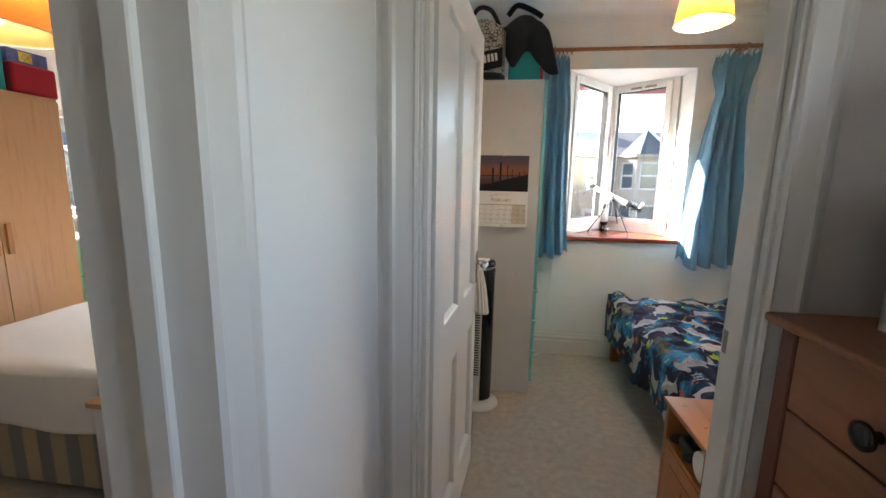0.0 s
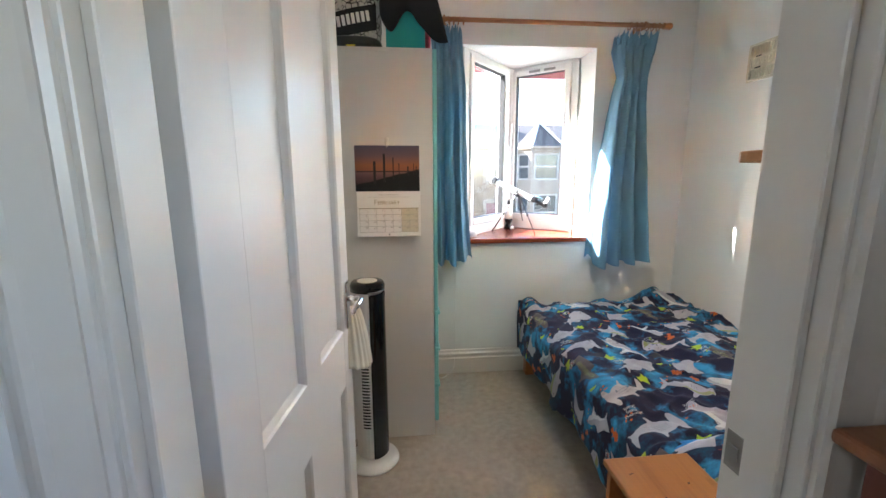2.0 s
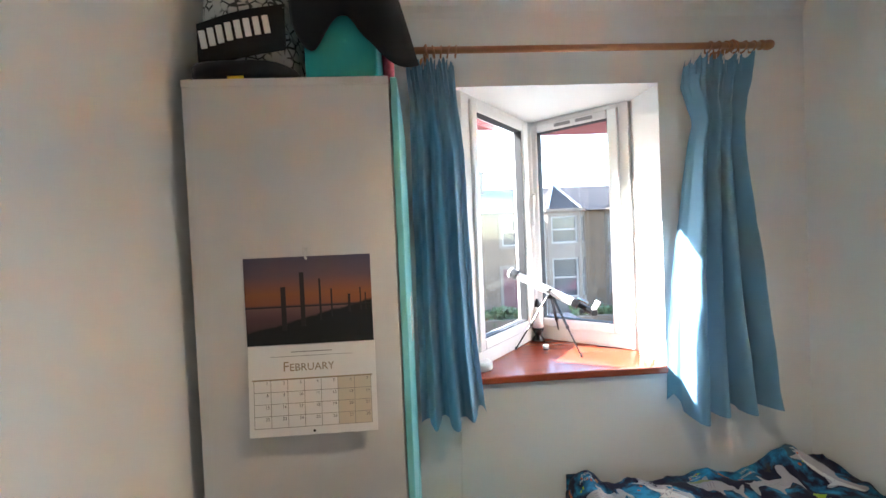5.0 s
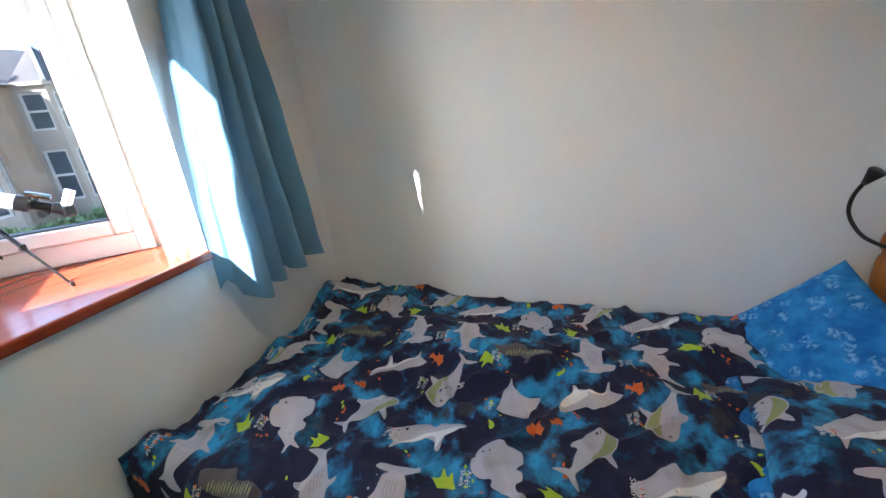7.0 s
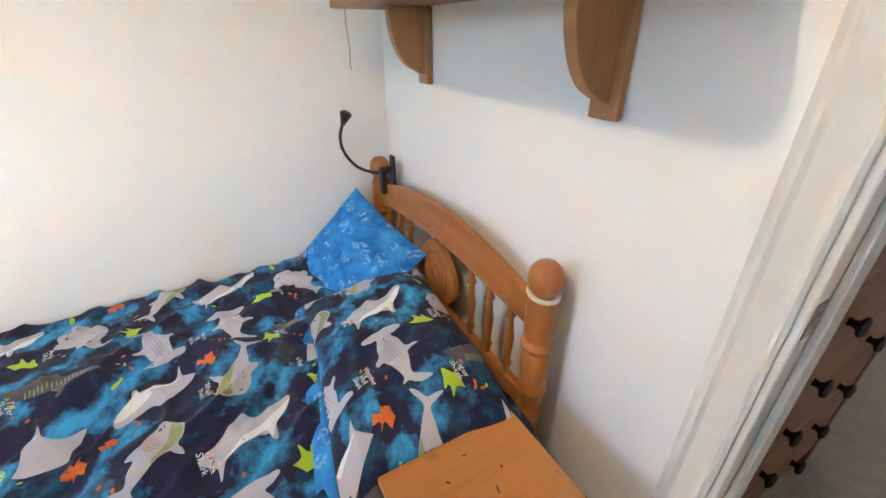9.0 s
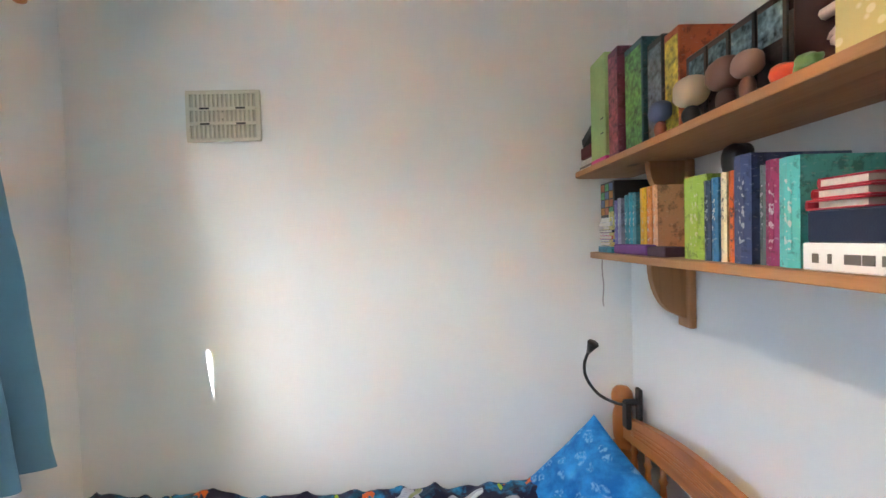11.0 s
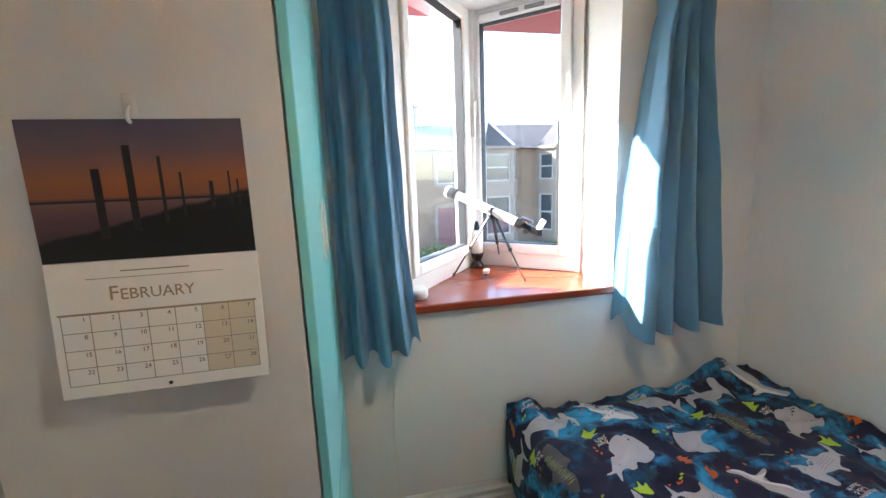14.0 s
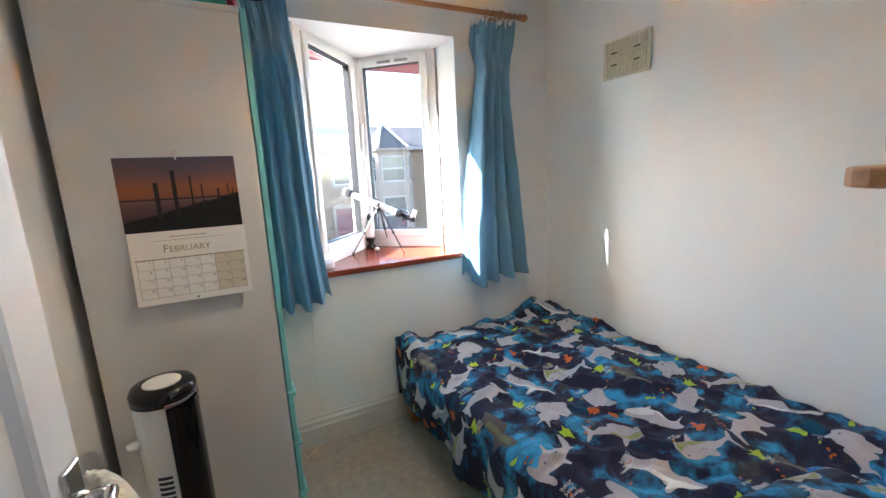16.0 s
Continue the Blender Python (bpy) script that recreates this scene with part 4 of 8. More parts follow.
part("yellow_tag", one_box(-0.095, -0.055, 2.565, 2.569, WZ + 0.002, WZ + 0.020, 0.001), plain("yellow_tab", (0.75, 0.62, 0.05), 0.6), bag)
teal = thing("storage_box", (0.18, 2.72, WZ), "teal fabric storage box standing on the wardrobe", "storage box")
bm = bmesh.new()
box(bm, 0.086, 0.272, 2.60, 2.90, WZ + 0.0005, WZ + 0.265, 0.006, 2)
part("body", bm, cloth("teal_board", (0.03, 0.33, 0.34), 300, 0.1), teal)
part("rim", one_box(0.084, 0.274, 2.598, 2.902, WZ + 0.245, WZ + 0.268, 0.003), cloth("teal_edge", (0.04, 0.36, 0.37), 300, 0.1), teal)
black = thing("drawstring_bag", (0.2, 2.66, WZ + 0.1), "limp black fabric bag draped over the teal box", "bag")
bm = bmesh.new()


def drape(u, v):
    x = 0.06 + 0.25 * u
    if v < 0.45:
        s = v / 0.45
        return (x + 0.02 * math.sin(5 * s), 2.85 - 0.26 * s, WZ + 0.275 + 0.10 * math.sin(math.pi * min(1, s * 0.8)) * (0.5 + 0.7 * math.sin(math.pi * u)) + 0.02 * noise.noise(Vector((u * 4, s * 4, 1))))
    s = (v - 0.45) / 0.55
    low = 0.17 + 0.05 * math.sin(9 * u) + 0.10 * max(0, u - 0.75) * 4 * 0.6 - 0.12 * max(0, 0.25 - u)
    return (x + 0.07 * s * max(0, u - 0.7) / 0.3, 2.586 - 0.012 * math.sin(math.pi * s) - 0.01 * abs(math.sin(6 * u)), WZ + 0.285 - low * s)


sheet(bm, 26, 22, drape)
b2 = part("fabric", bm, cloth("black_fabric", (0.012, 0.013, 0.018), 300, 0.2), black, smooth=True)
md = b2.modifiers.new("thick", 'SOLIDIFY')
md.thickness = 0.004
bm = bmesh.new()
tube(bm, smooth_line([(0.07, 2.60, WZ + 0.37), (0.12, 2.59, WZ + 0.42), (0.20, 2.60, WZ + 0.40), (0.27, 2.60, WZ + 0.36)], 6), 0.016, 8)
part("gathered_top", bm, cloth("black_rope", (0.015, 0.015, 0.02), 300, 0.2), black, smooth=True)
pk = thing("toy", (0.285, 2.74, WZ + 0.0), "pink and white striped soft toy tucked behind the bag", "toy")
bm = bmesh.new()
blob(bm, (0.292, 2.75, WZ + 0.15), (0.016, 0.05, 0.148), 5)
part("body", bm, plain("pink_felt", (0.55, 0.10, 0.14), 0.9, var=0.4, scale=30), pk, smooth=True)

# ---------------------------------------------------------------- tower fan
fx, fy = -0.025, 2.395
fan = thing("tower_fan", (fx, fy, 0), "white and glossy black tower fan on a round base", "fan")
bm = bmesh.new()
lathe(bm, [(0, 0.0), (0.125, 0.0), (0.130, 0.006), (0.126, 0.016), (0.10, 0.030), (0.062, 0.042), (0.055, 0.06), (0, 0.06)], 40, (fx, fy, 0))
part("base", bm, M["white_plastic"], fan, "round white base", smooth=True)


def fan_shell(bm, a0, a1, r, z0, z1, thick):
    """An upright part of a tube between two angles."""
    n = 18
    ring = []
    for i in range(n + 1):
        a = a0 + (a1 - a0) * i / n
        ring.append((math.cos(a), math.sin(a)))
    pts = [(fx + c * r, fy + s * r) for c, s in ring] + [(fx + c * (r - thick), fy + s * (r - thick)) for c, s in reversed(ring)]
    prism(bm, pts, z0, z1)


fr = radians(-28)
bm = bmesh.new()
fan_shell(bm, fr + 0.95, fr + 2 * math.pi - 0.95, 0.078, 0.055, 0.90, 0.012)
part("back_shell", bm, M["white_plastic"], fan, "white rear shell with slots")
bm = bmesh.new()
fan_shell(bm, fr - 0.94, fr + 0.94, 0.080, 0.055, 0.885, 0.012)
part("front_panel", bm, M["black_gloss"], fan, "glossy black front panel")
bm = bmesh.new()
lathe(bm, [(0, 0.895), (0.081, 0.895), (0.082, 0.922), (0.074, 0.936), (0.050, 0.938), (0, 0.938)], 36, (fx, fy, 0))
part("top_cap", bm, M["black_gloss"], fan, "black top ring", smooth=True)
bm = bmesh.new()
lathe(bm, [(0, 0.936), (0.047, 0.936), (0.047, 0.9405), (0.040, 0.9415), (0, 0.9405)], 30, (fx, fy, 0))
part("control_dial", bm, M["white_plastic"], fan, "round white control top")
bm = bmesh.new()
pts = [(fx + 0.0815 * math.cos(fr + a), fy + 0.0815 * math.sin(fr + a), 0.900 - (0.045 * max(0, 1 - abs(a - 0.55) * 3.5))) for a in np.linspace(-0.95, 0.95, 22)]
tube(bm, pts, 0.0022, 6)
part("trim_line", bm, M["chrome"], fan, "thin silver trim")
bm = bmesh.new()
for row in range(30):
    z = 0.22 + row * 0.016
    for col in (0,):
        a = fr - 1.32
        for j in range(5):
            aa, bb = a - 0.12 + 0.05 * j, a - 0.12 + 0.05 * (j + 1)
            fan_shell(bm, aa, bb, 0.0787, z, z + 0.008, 0.002) if j == 0 else None
        fan_shell(bm, fr - 1.55, fr - 1.08, 0.0786, z, z + 0.0085, 0.0015)
part("intake_grille", bm, M["dark"], fan, "row of dark intake slots")
bm = bmesh.new()
lathe(bm, [(0, 0), (0.012, 0), (0.014, 0.012), (0.010, 0.026), (0, 0.028)], 12, m=along((fx - 0.070, fy - 0.035, 0.79), (fx - 0.11, fy - 0.06, 0.79)))
part("side_knob", bm, M["white_plastic"], fan, smooth=True)

# cloth over the door handle
tw = thing("hand_towel", (0.0, 1.82, 0.6), "cream waffle towel hung over the door handle", "towel")
bm = bmesh.new()


def towel(u, v):
    a = math.pi * (u - 0.5) * 1.25
    r = 0.020 + 0.056 * v ** 0.6 * (1 + 0.14 * math.sin(7 * u + 2)) + 0.0025 * math.sin(70 * u)
    return (-0.040 + r * 0.95 * math.cos(a), 1.858 + r * 1.35 * math.sin(a) + 0.035 * v, 1.012 - 0.240 * v ** 1.2 * (1 - 0.35 * abs(u - 0.55)) - 0.015 * math.sin(4 * u))


sheet(bm, 90, 22, towel)
t2 = part("fabric", bm, M["towel"], tw, smooth=True)
md = t2.modifiers.new("thick", 'SOLIDIFY')
md.thickness = 0.006


# ---------------------------------------------------------------- curtains
def curtain(name, sides, widths, hem, seed, label, lit_edge=False):
    """A gathered curtain. sides: (height, x, x) down its two edges; widths: of its folds; hem: drop of each fold's end."""
    zt, zb = sides[0][0], sides[-1][0]
    ob = thing(name, ((sides[0][1] + sides[0][2]) / 2, 3.17, zb), label, "curtain", group="curtains at the bay")
    bm = bmesh.new()
    rnd = random.Random(seed)
    total = sum(widths)
    cuts = [0.0]
    for w in widths:
        cuts.append(cuts[-1] + w / total)
    n = len(widths)
    deep = [rnd.uniform(0.7, 1.35) for _ in widths]
    lean = [rnd.uniform(-0.5, 0.5) for _ in widths]
    start = [rnd.uniform(0.0, 0.35) for _ in widths]
    zs, la, ra = [s[0] for s in sides][::-1], [s[1] for s in sides][::-1], [s[2] for s in sides][::-1]

    def f(u, v):
        z = zt - (zt - zb) * v
        xl, xr = float(np.interp(z, zs, la)), float(np.interp(z, zs, ra))
        i = max(k for k in range(n) if cuts[k] <= u + 1e-9)
        w = (u - cuts[i]) / (cuts[i + 1] - cuts[i])
        grown = min(1.0, max(0.0, (v - 0.10 - start[i] * 0.25) * 3.0))
        # folds lean over as they fall and round out towards the hem
        q = w + 0.16 * lean[i] * math.sin(math.pi * w) * (0.3 + v)
        bulge = math.sin(math.pi * min(1, max(0, q))) ** (0.75 if i % 2 else 1.1)
        size = widths[i] / total * (xr - xl)
        amp = min(0.085, size * 1.5) * deep[i] * (0.5 + 0.5 * grown)
        y = 3.190 + (0.062 if lit_edge else -0.027) * max(0.0, 1 - 5.4 * u) - amp * bulge * (1.0 if i % 2 else (0.0 if lit_edge and i == 0 else -0.6))
        if lit_edge and i == 1:
            y -= bulge * (0.004 + 0.030 * min(1.0, max(0.0, (1.42 - z) / 0.36)))
        pinch = math.exp(-((z - 2.05) / 0.07) ** 2)
        y -= 0.012 * pinch
        if v < 0.14:
            y += 0.011 * math.sin(2 * math.pi * u * n * 1.7 + 3 * math.sin(9 * v + seed)) * (1 - v / 0.14) + 0.008 * noise.noise(Vector((u * 9, z * 16, seed)))
        y += 0.006 * noise.noise(Vector((u * 7, z * 2.2, seed))) + 0.003 * noise.noise(Vector((u * 18, z * 7, seed + 4)))
        x = xl + (xr - xl) * u + (0.028 * max(0.0, 1 - 5.4 * u) if lit_edge else 0.0) + 0.012 * grown * math.sin(2 * math.pi * w) * lean[i]
        x += 0.004 * noise.noise(Vector((u * 4, z * 5, seed + 9)))
        tail = max(0.0, v - 0.86) / 0.14
        z -= tail * (hem[i] * (0.4 + 0.6 * math.sin(math.pi * w)) + 0.006 * math.sin(9 * u + seed))
        if v < 0.004:
            z += 0.012 * math.sin(2 * math.pi * u * n * 1.7)
        return (x, min(y, 3.262), z)
    sheet(bm, n * 16 + 1, 90, f)
    part("fabric", bm, M["curtain"], ob, smooth=True)
    x0, x1 = sides[0][1] + 0.01, sides[0][2] - 0.01
    bm = bmesh.new()
    sheet(bm, n * 14 + 1, 4, lambda u, v: (x0 + (x1 - x0) * u, 3.186 + 0.006 * math.sin(2 * math.pi * u * n), zt - 0.022 - 0.05 * v))
    part("heading_tape", bm, M["curtain"], ob, smooth=True)
    for i in range(n):
        x = x0 + (x1 - x0) * (i + 0.5) / n
        bm = bmesh.new()
        tube(bm, [(x, 3.182, zt - 0.03), (x, 3.178, zt + 0.005), (x, 3.172, 2.336)], 0.0018, 6)
        part("curtain_hook", bm, M["white_plastic"], ob)
    return ob


curtain("curtain", ((2.312, 1.515, 1.800), (2.21, 1.500, 1.788), (2.05, 1.538, 1.748), (1.82, 1.500, 1.757), (1.59, 1.468, 1.766), (1.40, 1.440, 1.782), (1.15, 1.415, 1.812), (0.90, 1.400, 1.850), (0.815, 1.396, 1.866)),
        (1.0, 1.35, 0.6, 1.15, 0.75, 0.95, 0.65, 1.3), (-0.05, 0.03, 0.0, 0.01, -0.01, 0.012, 0.0, -0.012), 4, "light blue gathered curtain drawn aside, reaching below the sill", True)
curtain("curtain", ((2.312, 0.335, 0.530), (2.12, 0.345, 0.540), (1.94, 0.342, 0.560), (1.55, 0.340, 0.566), (1.15, 0.338, 0.580), (0.90, 0.337, 0.604), (0.855, 0.337, 0.610)),
        (0.9, 1.2, 0.8, 1.1, 0.7, 1.2, 0.9), (0.01, 0.03, 0.0, 0.02, 0.005, 0.0, -0.02), 9, "light blue gathered curtain bunched against the wardrobe")

pole = thing("curtain_pole", (1.09, 3.17, 2.352), "reddish wooden curtain pole with rings and turned ends", "curtain pole")
bm = bmesh.new()
rod(bm, (0.30, 3.17, 2.352), (1.83, 3.17, 2.352), 0.0135, seg=16)
part("rod", bm, M["oak_x"], pole, smooth=True)
for x, s in ((1.82, 1), (0.31, -1)):
    bm = bmesh.new()
    lathe(bm, [(0, 0), (0.014, 0), (0.020, 0.006), (0.020, 0.012), (0.015, 0.018), (0.019, 0.028), (0.021, 0.045), (0.016, 0.058), (0, 0.062)], 18, m=along((x, 3.17, 2.352), (x + s, 3.17, 2.352)))
    part("finial", bm, M["oak_x"], pole, smooth=True)
for x in (1.70, 0.42):
    bm = bmesh.new()
    rod(bm, (x, 3.275, 2.345), (x, 3.19, 2.345), 0.012, seg=12)
    lathe(bm, [(0, 0), (0.026, 0), (0.026, 0.012), (0, 0.014)], 18, m=along((x, 3.279, 2.345), (x, 3.1, 2.345)))
    tube(bm, [(x, 3.17 + 0.019 * math.cos(a), 2.352 + 0.019 * math.sin(a)) for a in np.linspace(-0.3, 2 * math.pi - 0.3, 18)], 0.005, 8)
    part("bracket", bm, M["oak_x"], pole, smooth=True)
for x in list(np.linspace(1.60, 1.79, 6)) + list(np.linspace(0.42, 0.54, 5)):
    bm = bmesh.new()
    tilt = 0.25 * math.sin(40 * x)
    tube(bm, [(x + tilt * 0.02 * math.cos(a), 3.17 + 0.022 * math.sin(a), 2.345 + 0.022 * math.cos(a)) for a in np.linspace(0, 2 * math.pi, 21)], 0.0035, 6)
    part("ring", bm, M["oak_x"], pole, smooth=True)

# ---------------------------------------------------------------- things on the sill
Z = 0.9895
tel = thing("telescope", (1.04, 3.62, Z), "small white toy telescope with a black eyepiece on a tripod", "telescope")
head = Vector((1.04, 3.63, 1.275))
a_end, b_end = Vector((0.865, 3.80, 1.392)), Vector((1.20, 3.50, 1.205))
d = (b_end - a_end).normalized()
L = (b_end - a_end).length
mt = along(a_end, b_end)
bm = bmesh.new()
lathe(bm, [(0.0, 0.03), (0.0215, 0.03), (0.0215, L * 0.80), (0.019, L * 0.81), (0, L * 0.81)], 26, m=mt)
part("tube", bm, plain("white_enamel", (0.72, 0.71, 0.69), 0.25), tel, "white main tube", smooth=False)
bm = bmesh.new()
lathe(bm, [(0.0, 0.012), (0.029, 0.012), (0.029, 0.05), (0.024, 0.054), (0.022, 0.06), (0.0, 0.06)], 26, m=mt)
part("dew_cap", bm, M["dark"], tel, "black front collar")
bm = bmesh.new()
lathe(bm, [(0.0, 0.0), (0.026, 0.0), (0.030, 0.006), (0.030, 0.016), (0, 0.016)], 26, m=mt)
part("lens_cap", bm, M["white_plastic"], tel, "white lens cap")
bm = bmesh.new()
lathe(bm, [(0, L * 0.80), (0.024, L * 0.80), (0.024, L * 0.86), (0.014, L * 0.87), (0.013, L * 0.96), (0.017, L * 0.965), (0.017, L * 1.02), (0, L * 1.02)], 22, m=mt)
foc = part("focuser", bm, M["dark"], tel, "black focuser")
for s in (-1, 1):
    side = d.cross(Vector((0, 0, 1))).normalized()
    p = a_end + d * L * 0.91 - Vector((0, 0, 0.02))
    bm = bmesh.new()
    lathe(bm, [(0, 0), (0.011, 0), (0.011, 0.010), (0, 0.010)], 16, m=along(p + side * s * 0.012, p + side * s * 0.03))
    part("focus_wheel", bm, M["dark"], foc)
bm = bmesh.new()
p = a_end + d * L * 1.03
box(bm, -0.016, 0.016, -0.014, 0.014, -0.018, 0.014, 0.004, m=Matrix.Translation(p))
part("diagonal", bm, M["dark"], tel)
bm = bmesh.new()
rod(bm, p + Vector((0, 0, 0.012)), p + Vector((0.020, -0.012, 0.055)), 0.013, 0.013, 16)
part("eyepiece", bm, M["white_plastic"], tel, "white eyepiece cap")
bm = bmesh.new()
q = a_end + d * L * 0.86 + Vector((0, 0, 0.032))
rod(bm, q, q + d * 0.055, 0.008, 0.008, 12)
box(bm, -0.004, 0.004, -0.004, 0.004, -0.016, 0, m=Matrix.Translation(q + d * 0.02))
part("finder", bm, M["chrome"], tel)
bm = bmesh.new()
rod(bm, head + Vector((0, 0, -0.008)), head + Vector((0, 0, 0.035)), 0.011, 0.011, 14)
box(bm, head.x - 0.02, head.x + 0.02, head.y - 0.014, head.y + 0.014, head.z - 0.02, head.z + 0.002, 0.004)
rod(bm, head + Vector((-0.02, -0.01, 0.018)), head + Vector((0.02, 0.012, 0.018)), 0.009, 0.009, 12)
part("mount", bm, M["dark"], tel, smooth=False)
for foot in ((0.850, 3.652), (1.125, 3.452), (1.150, 3.822)):
    top = head + Vector(((foot[0] - head.x) * 0.10, (foot[1] - head.y) * 0.10, -0.012))
    bm = bmesh.new()
    f3 = Vector((foot[0], foot[1], Z + 0.004))
    side = (f3 - top).cross(Vector((0, 0, 1))).normalized() * 0.005
    mid3 = top.lerp(f3, 0.52)
    for s in (-1, 1):
        rod(bm, top + side * s, mid3 + side * s * 0.7, 0.0035, 0.0035, 8)
    rod(bm, top.lerp(f3, 0.42), f3, 0.0042, 0.0036, 8)
    box(bm, -0.008, 0.008, -0.006, 0.006, -0.009, 0.009, 0.002, m=Matrix.Translation(mid3))
    lathe(bm, [(0, -0.004), (0.0062, -0.004), (0.0062, 0.010), (0, 0.012)], 10, at=f3)
    part("leg", bm, M["dark"], tel, "thin dark tripod leg")
lava = thing("lava_lamp", (1.02, 3.815, Z), "small lava lamp with a black base and clear bottle", "lamp")
bm = bmesh.new()
lathe(bm, [(0, 0), (0.036, 0), (0.036, 0.010), (0.026, 0.024), (0.018, 0.034), (0.022, 0.044), (0.032, 0.066), (0.033, 0.078), (0, 0.078)], 22, (1.015, 3.80, Z))
part("base", bm, M["black_gloss"], lava, smooth=True)
bm = bmesh.new()
lathe(bm, [(0, 0.078), (0.031, 0.078), (0.030, 0.12), (0.022, 0.175), (0.016, 0.195), (0, 0.195)], 22, (1.015, 3.80, Z))
part("bottle", bm, plain("cloudy_liquid", (0.72, 0.70, 0.66), 0.12), lava, "pale bottle", smooth=True)
bm = bmesh.new()
lathe(bm, [(0, 0.195), (0.016, 0.195), (0.014, 0.215), (0.006, 0.24), (0, 0.242)], 18, (1.015, 3.80, Z))
part("cap", bm, M["dark"], lava, smooth=True)
cap = thing("spare_eyepiece", (0.98, 3.55, Z), "spare eyepiece with a white cap on the sill", "eyepiece")
bm = bmesh.new()
lathe(bm, [(0, 0), (0.011, 0), (0.011, 0.018), (0, 0.018)], 16, (0.98, 3.55, Z))
part("barrel", bm, M["chrome"], cap)
bm = bmesh.new()
lathe(bm, [(0, 0.018), (0.012, 0.018), (0.012, 0.027), (0, 0.027)], 16, (0.98, 3.55, Z))
part("collar", bm, M["dark"], cap)
bm = bmesh.new()
lathe(bm, [(0, 0.027), (0.015, 0.027), (0.016, 0.040), (0.013, 0.044), (0, 0.044)], 16, (0.98, 3.55, Z))
part("cup", bm, M["white_plastic"], cap)
sp = thing("smart_speaker", (0.618, 3.378, Z), "round white puck speaker on the sill", "speaker")
bm = bmesh.new()
lathe(bm, [(0, 0), (0.045, 0), (0.049, 0.006), (0.049, 0.030), (0.044, 0.036), (0, 0.037)], 32, (0.622, 3.365, Z))
part("body", bm, cloth("pale_mesh", (0.62, 0.61, 0.60), 900), sp, smooth=True)
bm = bmesh.new()
lathe(bm, [(0, 0.0365), (0.043, 0.0365), (0.040, 0.039), (0, 0.039)], 32, (0.622, 3.365, Z))
part("top_plate", bm, M["white_plastic"], sp)

# a dangling cord and socket cable on the window wall
cord = thing("cable", (0.50, 3.265, 0.03), "thin white cable running down the wall to the floor", "cable")
bm = bmesh.new()
tube(bm, smooth_line([(0.502, 3.272, 0.93), (0.506, 3.273, 0.70), (0.498, 3.273, 0.45), (0.503, 3.272, 0.26), (0.497, 3.256, 0.16), (0.49, 3.252, 0.04), (0.44, 3.22, 0.006), (0.40, 3.18, 0.005), (0.385, 3.20, 0.005)], 6), 0.0018, 6)
part("wire", bm, M["white_plastic"], cord, smooth=True)

# ---------------------------------------------------------------- wall vent
vent = thing("air_vent", (E, 2.66, 2.035), "cream slotted air vent cover on the wall", "air vent")
bm = bmesh.new()
y0, y1, z0, z1 = 2.516, 2.803, 1.936, 2.136
nb, nr = 15, 3
x0, x1 = E - 0.012, E - 0.0002
box(bm, x0, x1, y0, y1, z0, z0 + 0.014, 0.002)
box(bm, x0, x1, y0, y1, z1 - 0.014, z1, 0.002)
box(bm, x0, x1, y0, y0 + 0.016, z0 + 0.014, z1 - 0.014)
box(bm, x0, x1, y1 - 0.016, y1, z0 + 0.014, z1 - 0.014)
part("frame", bm, M["cream_plastic"], vent)
for i in range(1, nb):
    y = y0 + 0.016 + (y1 - y0 - 0.032) * i / nb
    part("slat", one_box(x0 + 0.001, x1, y - 0.004, y + 0.004, z0 + 0.014, z1 - 0.014), M["cream_plastic"], vent)
for i in range(1, nr):
    z = z0 + 0.014 + (z1 - z0 - 0.028) * i / nr
    part("cross_bar", one_box(x0 - 0.001, x1, y0 + 0.016, y1 - 0.016, z - 0.006, z + 0.006), M["cream_plastic"], vent)
# backing in a darker cream, with the shade behind the slats in its colour
part("backing", one_box(E - 0.004, E - 0.0004, y0 + 0.01, y1 - 0.01, z0 + 0.01, z1 - 0.01), plain("shaded_mesh", (0.50, 0.47, 0.38), 0.8), vent)
for y in (2.59, 2.73):
    for z in (2.065, 2.005):
        part("shutter_pin", one_box(x0 - 0.004, x0 - 0.0012, y - 0.018, y + 0.018, z - 0.003, z + 0.003), M["dark"], vent)
part("slider", one_box(x0 - 0.006, x0 - 0.0012, 2.652, 2.668, 2.025, 2.047, 0.002), M["cream_plastic"], vent)

# ---------------------------------------------------------------- bed
bed = thing("bed", (1.57, 2.15, 0), "single bed with a turned honey-pine headboard", "bed")
HX0, HX1, HY = 1.062, 2.085, 1.118
post = [(0.0, 0.0), (0.034, 0.0), (0.034, 0.30), (0.037, 0.455), (0.043, 0.462), (0.043, 0.478), (0.034, 0.486), (0.036, 0.50), (0.040, 0.535), (0.046, 0.545), (0.046, 0.555), (0.034, 0.566), (0.039, 0.578), (0.042, 0.60), (0.043, 0.655), (0.039, 0.672), (0.032, 0.680), (0.047, 0.690), (0.047, 0.698), (0.034, 0.706), (0.040, 0.722), (0.044, 0.745), (0.045, 0.800), (0.042, 0.828), (0.036, 0.838), (0.036, 0.850), (0.044, 0.858), (0.049, 0.876), (0.049, 0.890), (0.043, 0.910), (0.028, 0.924), (0, 0.929)]
